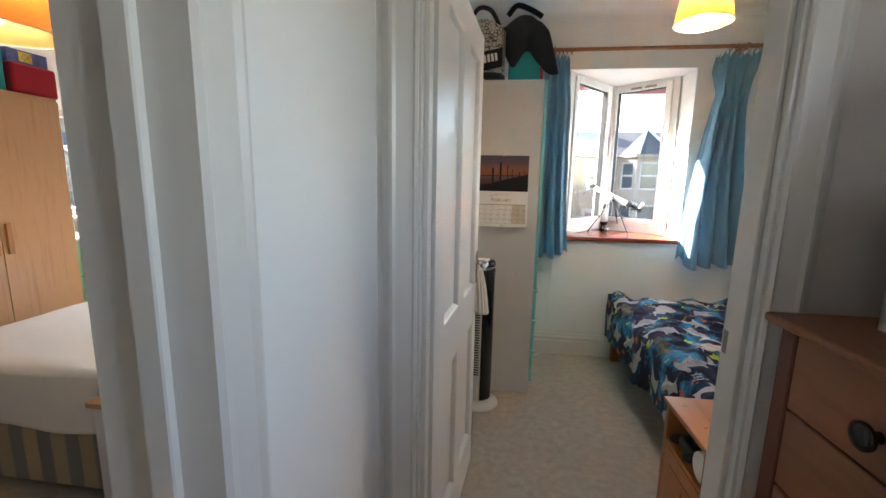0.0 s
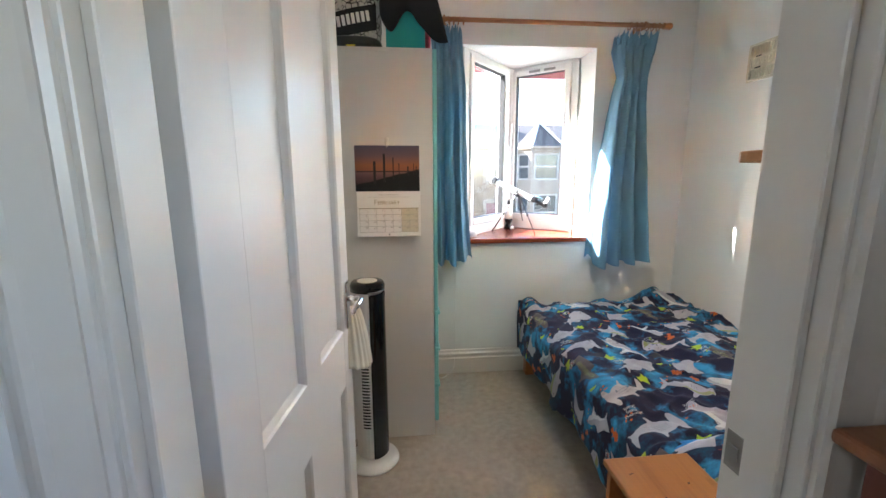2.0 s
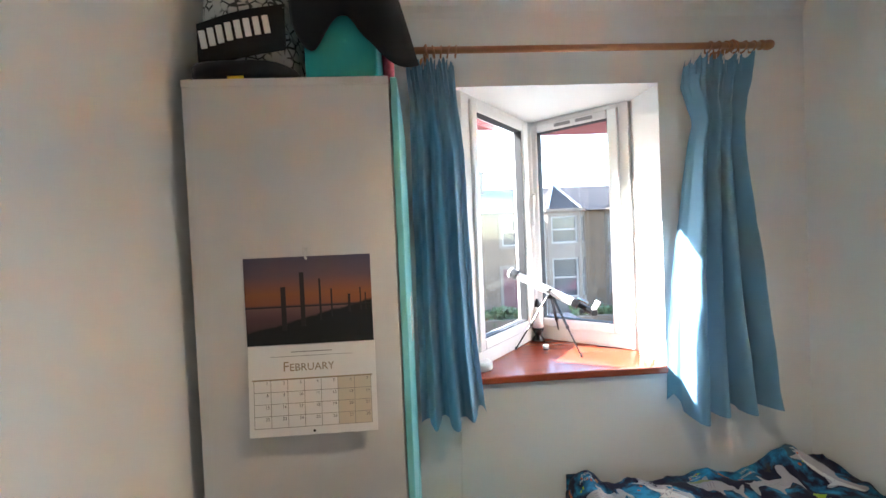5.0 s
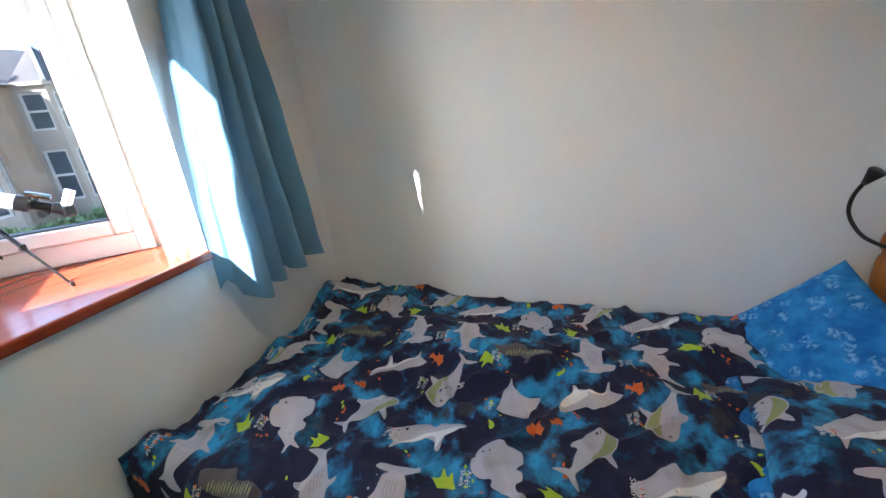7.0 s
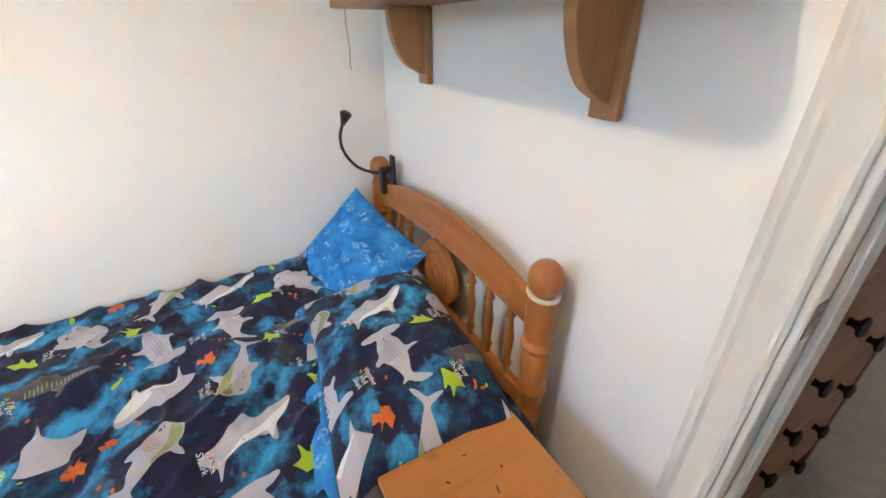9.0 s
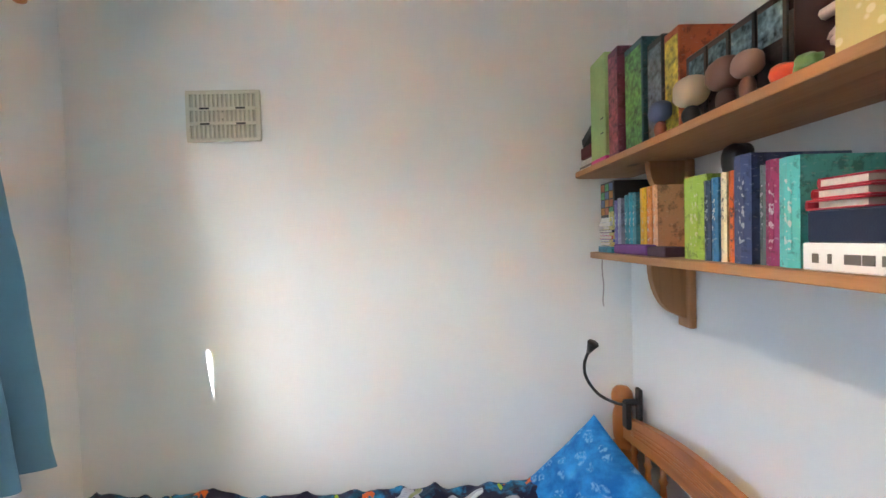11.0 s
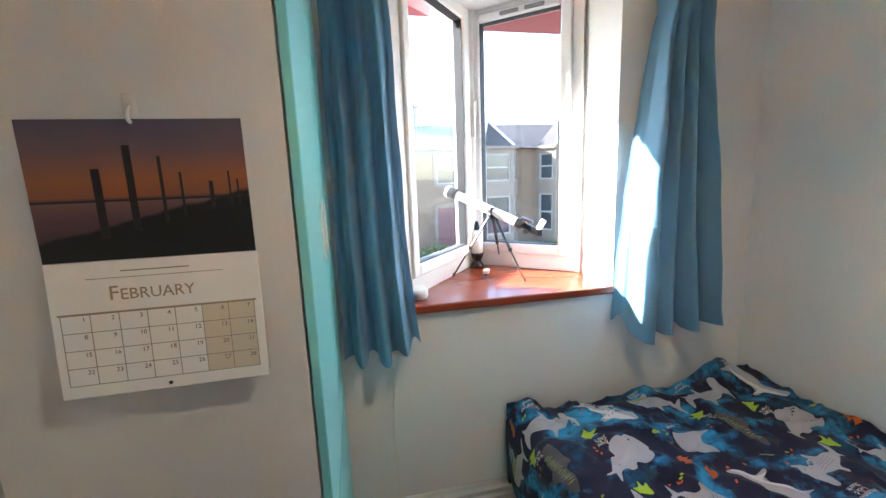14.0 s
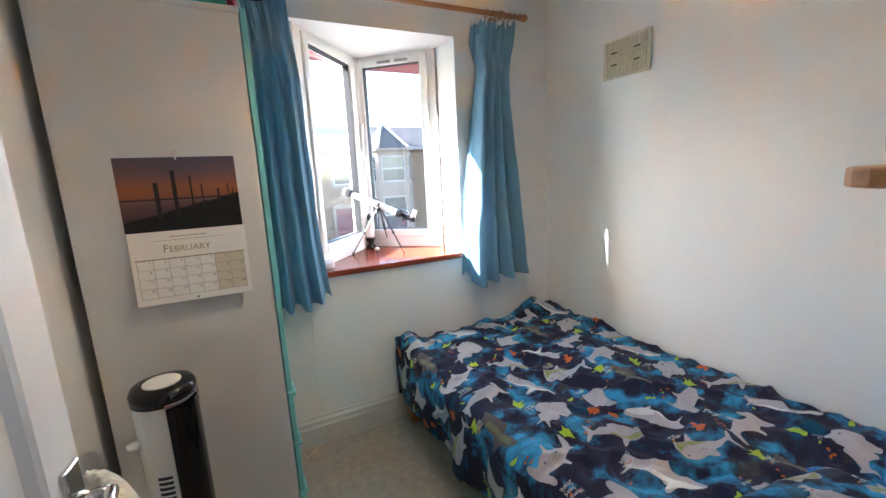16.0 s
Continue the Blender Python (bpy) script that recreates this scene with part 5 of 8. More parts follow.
for x in (HX0, HX1 - 0.012):
    bm = bmesh.new()
    lathe(bm, [(r * 0.84, z) for r, z in post], 24, (x, HY, 0))
    p = part("head_post", bm, M["pine_z"], bed, smooth=True)
    if x == HX0:
        bm = bmesh.new()
        tube(bm, [(x + 0.035 * math.cos(a), HY + 0.035 * math.sin(a), 0.846 + 0.006 * math.cos(a)) for a in np.linspace(0, 2 * math.pi, 25)], 0.006, 8)
        part("elastic_band", bm, M["white_cloth"], p, "white band round the post", smooth=True)
bm = bmesh.new()
top, bot = [], []
n = 40
for i in range(n + 1):
    u = i / n
    x = HX0 + 0.028 + (HX1 - HX0 - 0.068) * u
    top.append((x, 0.815 + 0.075 * math.sin(math.pi * u) ** 0.9))
    bot.append((x, 0.735 + 0.035 * math.sin(math.pi * u)))
prism(bm, bot + top[::-1], HY - 0.014, HY + 0.014, "y", bevel=0.003)
tr = part("top_rail", bm, M["pine_x"], bed, "arched top rail with grooves")
for k in range(3):
    bm = bmesh.new()
    tube(bm, [(a[0], HY + 0.0145, a[1] + (b[1] - a[1]) * (0.40 + 0.14 * k)) for a, b in zip(bot[3:-3], top[3:-3])], 0.0035, 6)
    part("reeding", bm, M["pine_x"], tr, smooth=True)
part("low_rail", one_box(HX0 + 0.02, HX1 - 0.03, HY - 0.013, HY + 0.013, 0.44, 0.515, 0.004), M["pine_x"], bed)
part("low_rail", one_box(HX0 + 0.02, HX1 - 0.03, HY - 0.013, HY + 0.013, 0.20, 0.30, 0.004), M["pine_x"], bed)
spin = [(0, 0.505), (0.010, 0.505), (0.010, 0.53), (0.015, 0.545), (0.009, 0.557), (0.012, 0.60), (0.015, 0.63), (0.012, 0.66), (0.009, 0.70), (0.015, 0.712), (0.010, 0.724), (0.010, 0.765), (0, 0.765)]
for x in (1.17, 1.265, 1.36, 1.79, 1.885, 1.98):
    bm = bmesh.new()
    lathe(bm, spin, 14, (x, HY, 0))
    part("spindle", bm, M["pine_z"], bed, smooth=True)
bm = bmesh.new()
outl = [(1.572 + 0.105 * math.sin(a) * (1 - 0.18 * math.cos(2 * a)), 0.635 + 0.128 * math.cos(a)) for a in np.linspace(0, 2 * math.pi, 40)[:-1]]
prism(bm, outl, HY - 0.011, HY + 0.011, "y", bevel=0.005)
disc = part("carved_panel", bm, M["pine_z"], bed, "carved oval panel")
for r in (0.075, 0.05, 0.025):
    bm = bmesh.new()
    tube(bm, [(1.572 + r * math.sin(a), HY + 0.012, 0.635 + 1.2 * r * math.cos(a)) for a in np.linspace(0, 2 * math.pi, 28)], 0.004, 6)
    part("carving", bm, M["pine_z"], disc, smooth=True)
for x in (1.04, 2.075):
    part("side_rail", one_box(x - 0.013, x + 0.013, 1.14, 3.19, 0.20, 0.31, 0.004), M["pine_y"], bed)
part("foot_rail", one_box(1.04, 2.075, 3.19, 3.215, 0.20, 0.40, 0.004), M["pine_x"], bed)
for x in (1.035, 2.07):
    bm = bmesh.new()
    box(bm, x - 0.032, x + 0.032, 3.17, 3.235, 0.0, 0.55, 0.005)
    part("foot_post", bm, M["pine_z"], bed)
part("slat_base", one_box(1.055, 2.06, 1.15, 3.17, 0.23, 0.26), M["pine_x"], bed)
solo("mattress", one_box(1.056, 2.06, 1.15, 3.165, 0.2605, 0.455, 0.03, 3), M["white_cloth"], "white mattress under the duvet", "mattress", smooth=True)


def wr_noise(x, y, s, seed):
    return noise.noise(Vector((x * s, y * s, seed)))


def duvet_top(x, y):
    """Height of the bedding over the mattress."""
    puff = 0.030 * wr_noise(x, y, 3.2, 1.0) + 0.012 * wr_noise(x + 0.3 * y, y, 9.0, 4.0)
    ridge = 0.014 * (1 - abs(wr_noise(x * 0.6 + y * 0.9, y * 0.35 - x * 0.5, 5.5, 7.0)) * 2.2)
    ridge2 = 0.010 * (1 - abs(wr_noise(x * 1.2 - y * 0.4, y * 1.1, 6.5, 2.0)) * 2.2)
    ears = 0.085 * math.exp(-(((x - 1.00) / 0.065) ** 2 + ((y - 3.19) / 0.07) ** 2)) + 0.075 * math.exp(-(((x - 1.92) / 0.10) ** 2 + ((y - 3.20) / 0.08) ** 2))
    crease = 0.014 * max(0, 1 - abs(wr_noise(x * 0.9 + y * 1.3, y * 0.5 - x * 0.7, 4.2, 21.0)) * 7) + 0.009 * max(0, 1 - abs(wr_noise(x - 0.6 * y, y, 7.5, 31.0)) * 5)
    valley = 0.016 * math.exp(-((x - 1.95 + 0.62 * (y - 1.6)) / 0.03) ** 2) * (1 if 1.5 < y < 2.5 else 0)
    return 0.512 + puff + max(0, ridge) + max(0, ridge2) + crease - valley + ears + 0.008 * (x - 1.0)


dv = thing("duvet", (1.55, 2.4, 0.47), "rumpled navy and blue duvet printed with sharks and fish", "duvet")
bm = bmesh.new()
XE, XW, TOPL = 2.105, 0.985, 1.12
DROP = 0.33


def duvet(u, v):
    y = 1.165 + (3.245 - 1.165) * v
    s = u * (TOPL + DROP)
    wave = 0.035 * math.sin(11 * y + 1.5 * math.sin(5 * y)) + 0.02 * wr_noise(y, 0.3, 8, 3)
    if s < TOPL - 0.05:
        x = XE - s
        z = duvet_top(x, y)
    else:
        t = (s - (TOPL - 0.05)) / (DROP + 0.05)
        xe = XE - (TOPL - 0.05)
        ze = duvet_top(xe, y)
        a = min(1.0, t * 3.2) * math.pi / 2
        x = xe - 0.085 * math.sin(a) - max(0, t - 0.3) * (0.02 + 1.1 * wave) + 0.02 * max(0, t - 0.5)
        z = ze - 0.075 * (1 - math.cos(a)) - max(0, t - 0.3125) * 0.36 * (1 + 0.10 * math.sin(6 * y))
    if v > 0.985:
        z -= 0.05
    if v < 0.02:
        z -= 0.03
    return (x, y, z)


sheet(bm, 170, 220, duvet, lambda u, v: (u * (TOPL + DROP), 1.165 + (3.245 - 1.165) * v))
d2 = part("cover", bm, M["duvet"], dv, smooth=True)
if sum(p.normal.z for p in d2.data.polygons) < 0:
    d2.data.flip_normals()
md = d2.modifiers.new("thick", 'SOLIDIFY')
md.thickness = 0.02
md.offset = -1
# hanging end at the foot
bm = bmesh.new()
sheet(bm, 60, 14, lambda u, v: (2.09 - 1.135 * u, 3.247 + 0.006 * math.sin(22 * u) * v, duvet_top(max(1.0, 2.09 - 1.135 * u), 3.24) - 0.045 - 0.20 * v - 0.02 * (1 - u) * v), lambda u, v: (1.135 * u, 3.3 + 0.24 * v))
d3 = part("foot_fold", bm, M["duvet"], dv, smooth=True)
md = d3.modifiers.new("thick", 'SOLIDIFY')
md.thickness = 0.012


def pillow(name, size, m, material, label, seed, flat=0.5):
    """A stuffed pillow with pinched seams: size is length, width, thickness."""
    ob = new(name)
    ob.matrix_basis = m
    tagged(ob, label, "pillow")

    def face(sgn):
        def f(u, v):
            a, b = 2 * u - 1, 2 * v - 1
            edge = max(0.0, (1 - abs(a) ** 3.0)) ** 0.55 * max(0.0, (1 - abs(b) ** 3.0)) ** 0.55
            w = 0.022 * noise.noise(Vector((a * 2.1 + seed, b * 2.1, sgn))) + 0.010 * noise.noise(Vector((a * 6 + seed, b * 6, 3)))
            w += 0.007 * max(0, 1 - abs(noise.noise(Vector((a * 3 + b + seed, b * 2.0, 5)))) * 6)
            p = m @ Vector((a * size[0] / 2 * (1 - 0.05 * (1 - b * b)), b * size[1] / 2 * (1 - 0.05 * (1 - a * a)), sgn * edge * (size[2] / 2 * (1 if sgn > 0 else flat)) + w * edge))
            p.z -= 1.6 * max(0.0, 1.20 - p.x) ** 2        # the end sags over the side of the bed
            return p
        return f
    for sgn, nm in ((1, "cover"), (-1, "underside")):
        bm = bmesh.new()
        sheet(bm, 60, 44, face(sgn), lambda u, v: (u * size[0] + seed, v * size[1]))
        part(nm, bm, material, ob, smooth=True)
    def flange(u, v):
        a = 2 * u - 1
        p = m @ Vector((a * size[0] / 2, size[1] / 2 * (0.95 + 0.05 * a * a) + 0.045 * v, -0.012 * v + 0.006 * math.sin(17 * u) * v))
        p.z -= 1.6 * max(0.0, 1.20 - p.x) ** 2
        return p
    if seed < 5:
        bm = bmesh.new()
        sheet(bm, 60, 5, flange, lambda u, v: (u * size[0], 2.0 + 0.05 * v))
        fl = part("flange", bm, M["blue_print"], ob, "bright blue sewn border", smooth=True)
        md = fl.modifiers.new("thick", 'SOLIDIFY')
        md.thickness = 0.004
    return ob, face(1)


PS = (0.76, 0.43, 0.15)
sea_pillow, sea_face = pillow("pillow", PS, pose(1.365, 1.395, 0.580, -9, 3, -7), M["duvet"], "pillow in a navy sea-print case lying on the bed", 3.3)
pillow("pillow", (0.50, 0.44, 0.11), pose(1.875, 1.335, 0.59, -46, -14, 10), M["blue_print"], "bright blue pillow propped in the corner", 6.1)


# ---- sea animals printed on the bedding
def closed_curve(pts, steps=4):
    """A smooth closed outline through a few points."""
    out, k = [], len(pts)
    for i in range(k):
        p0, p1, p2, p3 = (Vector(pts[(i + d) % k]) for d in (-1, 0, 1, 2))
        for q in range(steps):
            s = q / steps
            out.append(0.5 * ((2 * p1) + (p2 - p0) * s + (2 * p0 - 5 * p1 + 4 * p2 - p3) * s * s + (3 * p1 - p0 - 3 * p2 + p3) * s ** 3))
    return out


def cut_shape(outline, size, cell=0.011):
    """A flat shape of that length, cut into small triangles that can follow folds."""
    bm = bmesh.new()
    bm.faces.new([bm.verts.new((p[0] * size, p[1] * size * (1.15 if size > 0.14 else 1.0), 0)) for p in outline])
    bmesh.ops.triangulate(bm, faces=bm.faces[:])
    for _ in range(6):
        long = [e for e in bm.edges if e.calc_length() > cell * 1.4]
        if not long:
            break
        bmesh.ops.subdivide_edges(bm, edges=long, cuts=1)
        bmesh.ops.triangulate(bm, faces=[f for f in bm.faces if len(f.verts) > 3])
    bm.verts.ensure_lookup_table()
    bm.verts.index_update()
    got = ([v.co.to_2d() for v in bm.verts], [[v.index for v in f.verts] for f in bm.faces])
    bm.free()
    return got


def mirror(half):
    return list(half) + [(x, -y) for x, y in half[::-1] if abs(y) > 1e-6]


WHITE = [(0.5, 0.03), (0.40, 0.075), (0.24, 0.10), (0.10, 0.105), (0.045, 0.20), (0.005, 0.19), (-0.01, 0.085), (-0.18, 0.045), (-0.34, 0.03), (-0.43, 0.10), (-0.5, 0.17), (-0.455, 0.05), (-0.44, -0.01), (-0.5, -0.10), (-0.40, -0.05), (-0.32, -0.02), (-0.15, -0.055), (0.06, -0.085), (0.02, -0.20), (0.07, -0.22), (0.18, -0.10), (0.34, -0.075), (0.46, -0.03)]
BELLY = [(0.47, -0.01), (0.3, 0.0), (0.1, 0.0), (-0.15, 0.005), (-0.42, 0.0), (-0.30, -0.02), (-0.15, -0.05), (0.06, -0.08), (0.03, -0.19), (0.18, -0.095), (0.34, -0.07)]
WHALE = [(0.49, 0.05), (0.49, -0.06), (0.43, -0.13), (0.32, -0.165), (0.20, -0.165), (0.14, -0.24), (0.07, -0.29), (0.07, -0.20), (0.08, -0.135), (-0.08, -0.09), (-0.24, -0.05), (-0.36, -0.03), (-0.43, -0.10), (-0.5, -0.15), (-0.47, -0.05), (-0.44, 0.01), (-0.47, 0.09), (-0.5, 0.17), (-0.40, 0.09), (-0.34, 0.035), (-0.2, 0.07), (-0.06, 0.115), (-0.07, 0.19), (0.0, 0.20), (0.09, 0.15), (0.22, 0.165), (0.36, 0.155), (0.45, 0.11)]
MOUTH = [(0.46, 0.04), (0.46, -0.06), (0.40, -0.125), (0.28, -0.15), (0.08, -0.12), (-0.10, -0.075), (0.08, -0.055), (0.26, -0.03), (0.38, 0.0)]
HAMMER = [(0.5, 0.10), (0.5, -0.10), (0.48, -0.21), (0.42, -0.235), (0.385, -0.16), (0.37, -0.085), (0.25, -0.13), (0.10, -0.15), (0.02, -0.24), (-0.03, -0.25), (-0.02, -0.135), (-0.18, -0.09), (-0.32, -0.045), (-0.40, -0.10), (-0.48, -0.20), (-0.5, -0.13), (-0.47, -0.02), (-0.43, 0.03), (-0.44, 0.10), (-0.36, 0.06), (-0.18, 0.10), (-0.02, 0.14), (-0.04, 0.22), (0.02, 0.22), (0.10, 0.15), (0.25, 0.125), (0.37, 0.085), (0.385, 0.16), (0.42, 0.235), (0.48, 0.21)]
BACK = mirror([(0.36, 0.0), (0.2, 0.05), (0.0, 0.045), (-0.2, 0.012)])
ANGEL = mirror([(0.48, 0.0), (0.47, 0.09), (0.41, 0.17), (0.36, 0.18), (0.30, 0.25), (0.18, 0.29), (0.02, 0.24), (-0.05, 0.14), (-0.12, 0.17), (-0.20, 0.14), (-0.22, 0.06), (-0.34, 0.035), (-0.42, 0.07), (-0.5, 0.10), (-0.45, 0.02), (-0.44, 0.0)])
RAY = [(0.40, 0.02), (0.30, 0.10), (0.20, 0.24), (0.06, 0.36), (0.02, 0.30), (0.0, 0.16), (-0.10, 0.07), (-0.26, 0.02), (-0.5, 0.06), (-0.5, 0.045), (-0.26, 0.0), (-0.10, -0.06), (-0.02, -0.16), (0.0, -0.30), (0.05, -0.37), (0.18, -0.26), (0.30, -0.12)]
EYE = [(0.36 + 0.02 * math.cos(a), 0.09 + 0.02 * math.sin(a)) for a in np.linspace(0, 2 * math.pi, 7)[:-1]]
FISH = [(0.5, 0), (0.2, 0.2), (-0.1, 0.42), (-0.1, 0.16), (-0.5, 0.34), (-0.3, 0), (-0.48, -0.3), (-0.1, -0.16), (-0.06, -0.4), (0.2, -0.18)]
JELLY = [(0.5, 0.0), (0.35, 0.3), (0.0, 0.42), (-0.35, 0.3), (-0.5, 0.0), (-0.2, 0.05), (0.1, -0.02)]
CORAL = [(r * math.cos(a), r * math.sin(a)) for a, r in [(i * math.pi / 7, 0.5 if i % 2 else 0.17) for i in range(14)]]
PIP = [(0.5 * math.cos(a), 0.3 * math.sin(a)) for a in np.linspace(0, 2 * math.pi, 9)[:-1]]


def bar(x, y, w, h):
    return [(x, y), (x + w, y + h * 0.3), (x + w, y + h), (x, y + h * 0.7)]


INKS = [cloth("print_lilac_grey", (0.45, 0.425, 0.455), 700, 0.28, 0.8), cloth("print_white", (0.72, 0.71, 0.70), 700, 0.12, 0.8), cloth("print_pale_grey", (0.47, 0.45, 0.46), 700, 0.2, 0.8),
        cloth("print_brown_grey", (0.10, 0.085, 0.085), 700, 0.3, 0.8), cloth("print_lime", (0.42, 0.56, 0.03), 700, 0.12, 0.8), cloth("print_orange", (0.62, 0.12, 0.02), 700, 0.15, 0.8),
        cloth("print_olive", (0.30, 0.32, 0.13), 700, 0.2, 0.8), cloth("print_dark_grey", (0.27, 0.25, 0.29), 700, 0.25, 0.8)]
CURVED = {"great_white": [(0, WHITE, 1), (1, BELLY, 1)], "whale_shark": [(0, WHALE, 1), (6, MOUTH, 1), (3, EYE, 0)] + [(7, bar(0.16 - 0.05 * q, -0.02, 0.012, 0.13), 0) for q in range(3)],
          "hammerhead": [(0, HAMMER, 1)] + [(7, bar(-0.16, -0.055 + 0.034 * q, 0.44, 0.009), 0) for q in range(4)], "angel_shark": [(0, ANGEL, 1), (2, BACK, 1), (3, EYE, 0)], "ray": [(0, RAY, 1), (2, BACK, 1)],
          "reef_shark": [(3, WHITE, 1)] + [(6, bar(0.34 - 0.045 * i, -0.05 + 0.02 * (i % 2), 0.016, 0.12), 0) for i in range(15)],
          "fish": [(4, FISH, 1)], "jelly": [(4, JELLY, 1)], "coral": [(5, CORAL, 1)]}
# kind, across, up, turn, length, caption
REPEAT = [("great_white", 0.10, 0.11, 125, 0.205, "Great White Shark"), ("hammerhead", 0.31, 0.10, 188, 0.195, "Hammer head Shark"), ("whale_shark", 0.515, 0.10, -18, 0.19, "Whale Shark"),
          ("angel_shark", 0.17, 0.32, 215, 0.185, "Angel Shark"), ("reef_shark", 0.375, 0.295, 100, 0.175, "Tiger Shark"), ("ray", 0.545, 0.31, 30, 0.15, "Ray"),
          ("whale_shark", 0.07, 0.50, 150, 0.18, ""), ("hammerhead", 0.30, 0.49, 20, 0.18, ""), ("great_white", 0.49, 0.49, -50, 0.18, ""),
          ("fish", 0.215, 0.20, 60, 0.062, ""), ("fish", 0.42, 0.19, 200, 0.055, ""), ("jelly", 0.02, 0.25, 20, 0.035, ""), ("jelly", 0.40, 0.41, -30, 0.035, ""), ("fish", 0.20, 0.43, 120, 0.05, ""),
          ("coral", 0.44, 0.03, 0, 0.05, ""), ("coral", 0.02, 0.37, 25, 0.045, ""), ("coral", 0.60, 0.42, 40, 0.035, "")]


def print_on(ob, place, a_max, b_min, b_max, off=(0.0, 0.0)):
    """The repeat of the print laid on a surface; place(a, b) gives the point, a across and b up the pattern in metres."""
    cut, verts, faces, mats = {}, [], [], []
    rnd = random.Random(8)
    PA, PB = 0.70, 0.65

    def lay(a, b, lift):
        e = 0.004
        p = Vector(place(a, b))
        n = (Vector(place(a + e, b)) - p).cross(Vector(place(a, b + e)) - p)
        n = n.normalized() if n.length > 1e-12 else Vector((0, 0, 1))
        return p + n * lift

    def stamp(pts, fcs, ink, a0, b0, turn, lift):
        c, s = math.cos(radians(turn)), math.sin(radians(turn))
        spots = [(a0 + p[0] * c - p[1] * s, b0 + p[0] * s + p[1] * c) for p in pts]
        if any(not (0.004 < a < a_max - 0.006 and b_min + 0.004 < b < b_max - 0.006) for a, b in spots):
            keep = [i for i, f in enumerate(fcs) if all(0.004 < spots[k][0] < a_max - 0.006 and b_min + 0.004 < spots[k][1] < b_max - 0.006 for k in f)]
        else:
            keep = range(len(fcs))
        if not keep:
            return
        base = len(verts)
        verts.extend(lay(min(max(a, 0.002), a_max - 0.006), min(max(b, b_min + 0.002), b_max - 0.006), lift) for a, b in spots)
        for i in keep:
            faces.append([base + k for k in fcs[i]])
            mats.append(ink)
    for i in range(-1, int(a_max / PA) + 2):
        for j in range(-1, int((b_max - b_min) / PB) + 2):
            for kind, ca, cb, turn, size, words in REPEAT:
                size = size * 1.14
                a, b = i * PA + ca * 1.13 + off[0], b_min + j * PB + cb * 1.12 + off[1]
                if not (-0.12 < a < a_max + 0.12 and b_min - 0.12 < b < b_max + 0.12):
                    continue
                if (kind, size) not in cut:
                    cut[(kind, size)] = [(ink, cut_shape(closed_curve(o) if curvy else o, size)) for ink, o, curvy in CURVED[kind]]
                for level, (ink, (pts, fcs)) in enumerate(cut[(kind, size)]):
                    stamp(pts, fcs, ink, a, b, turn, 0.0018 + 0.0007 * min(level, 1))
                if size > 0.14:
                    for q in range(5):
                        ang, r = rnd.uniform(0.2, 1.6), rnd.uniform(0.075, 0.105)
                        stamp(*small_pip, rnd.choice((4, 5, 5)), a + r * math.cos(ang), b - r * math.sin(ang), rnd.uniform(0, 180), 0.0018)
                if words:
                    for q, word in enumerate(words.split()):
                        for pts, fcs in lettering(word):
                            stamp(pts, fcs, 1, a + 0.035, b - 0.085 - 0.017 * q, 8, 0.0019)
    me = bpy.data.meshes.new("animal_print")
    me.from_pydata([tuple(v) for v in verts], [], faces)
    for m in INKS:
        me.materials.append(m)
    for p, m in zip(me.polygons, mats):
        p.material_index = m
        p.use_smooth = True
    me.transform(world_of(ob).inverted())
    pr = new("animal_print", me)
    pr.parent = ob
    pr["label"] = "printed grey sharks, rays and lime fish"
    return pr


small_pip = cut_shape(PIP, 0.012)


@functools.lru_cache(maxsize=None)
def lettering(word):
    cu = bpy.data.curves.new("word", 'FONT')
    cu.body, cu.size, cu.align_x, cu.resolution_u = word, 0.020, 'CENTER', 1
    tmp = bpy.data.objects.new("word", cu)
    scene.collection.objects.link(tmp)
    me = bpy.data.meshes.new_from_object(tmp.evaluated_get(bpy.context.evaluated_depsgraph_get()))
    bpy.data.objects.remove(tmp)
    got = ([v.co.to_2d() for v in me.vertices], [list(p.vertices) for p in me.polygons])
    bpy.data.meshes.remove(me)
    return [got]


print_on(dv, lambda a, b: duvet(min(1, max(0, a / (TOPL + DROP))), min(1, max(0, (-b - 1.165) / 2.08))), TOPL + DROP, -3.2, -1.2)
print_on(sea_pillow, lambda a, b: sea_face(1 - a / PS[0], -b / PS[1]), PS[0], -PS[1], 0.0, (0.17, 0.10))

# clip lamp on the headboard
cl = thing("clip_lamp", (1.985, HY, 0.85), "small black gooseneck clip lamp on the headboard", "lamp")
bm = bmesh.new()
tube(bm, smooth_line([(1.985, 1.135, 0.885), (2.02, 1.175, 0.885), (2.05, 1.225, 0.91), (2.06, 1.265, 0.97), (2.05, 1.275, 1.03), (2.035, 1.262, 1.085)], 6), 0.006, 8)
part("gooseneck", bm, M["dark"], cl, smooth=True)
bm = bmesh.new()
lathe(bm, [(0, 0), (0.009, 0), (0.012, 0.014), (0.022, 0.045), (0.021, 0.047), (0, 0.047)], 18, m=along((2.037, 1.263, 1.078), (2.013, 1.252, 1.122)))
part("lamp_head", bm, M["dark"], cl, smooth=True)
bm = bmesh.new()
box(bm, 1.965, 2.005, 1.132, 1.152, 0.80, 0.90, 0.004)
box(bm, 1.968, 2.002, 1.088, 1.103, 0.82, 0.95, 0.004)
rod(bm, (1.985, 1.09, 0.898), (1.985, 1.15, 0.898), 0.012, seg=12)
part("clamp", bm, M["dark"], cl)

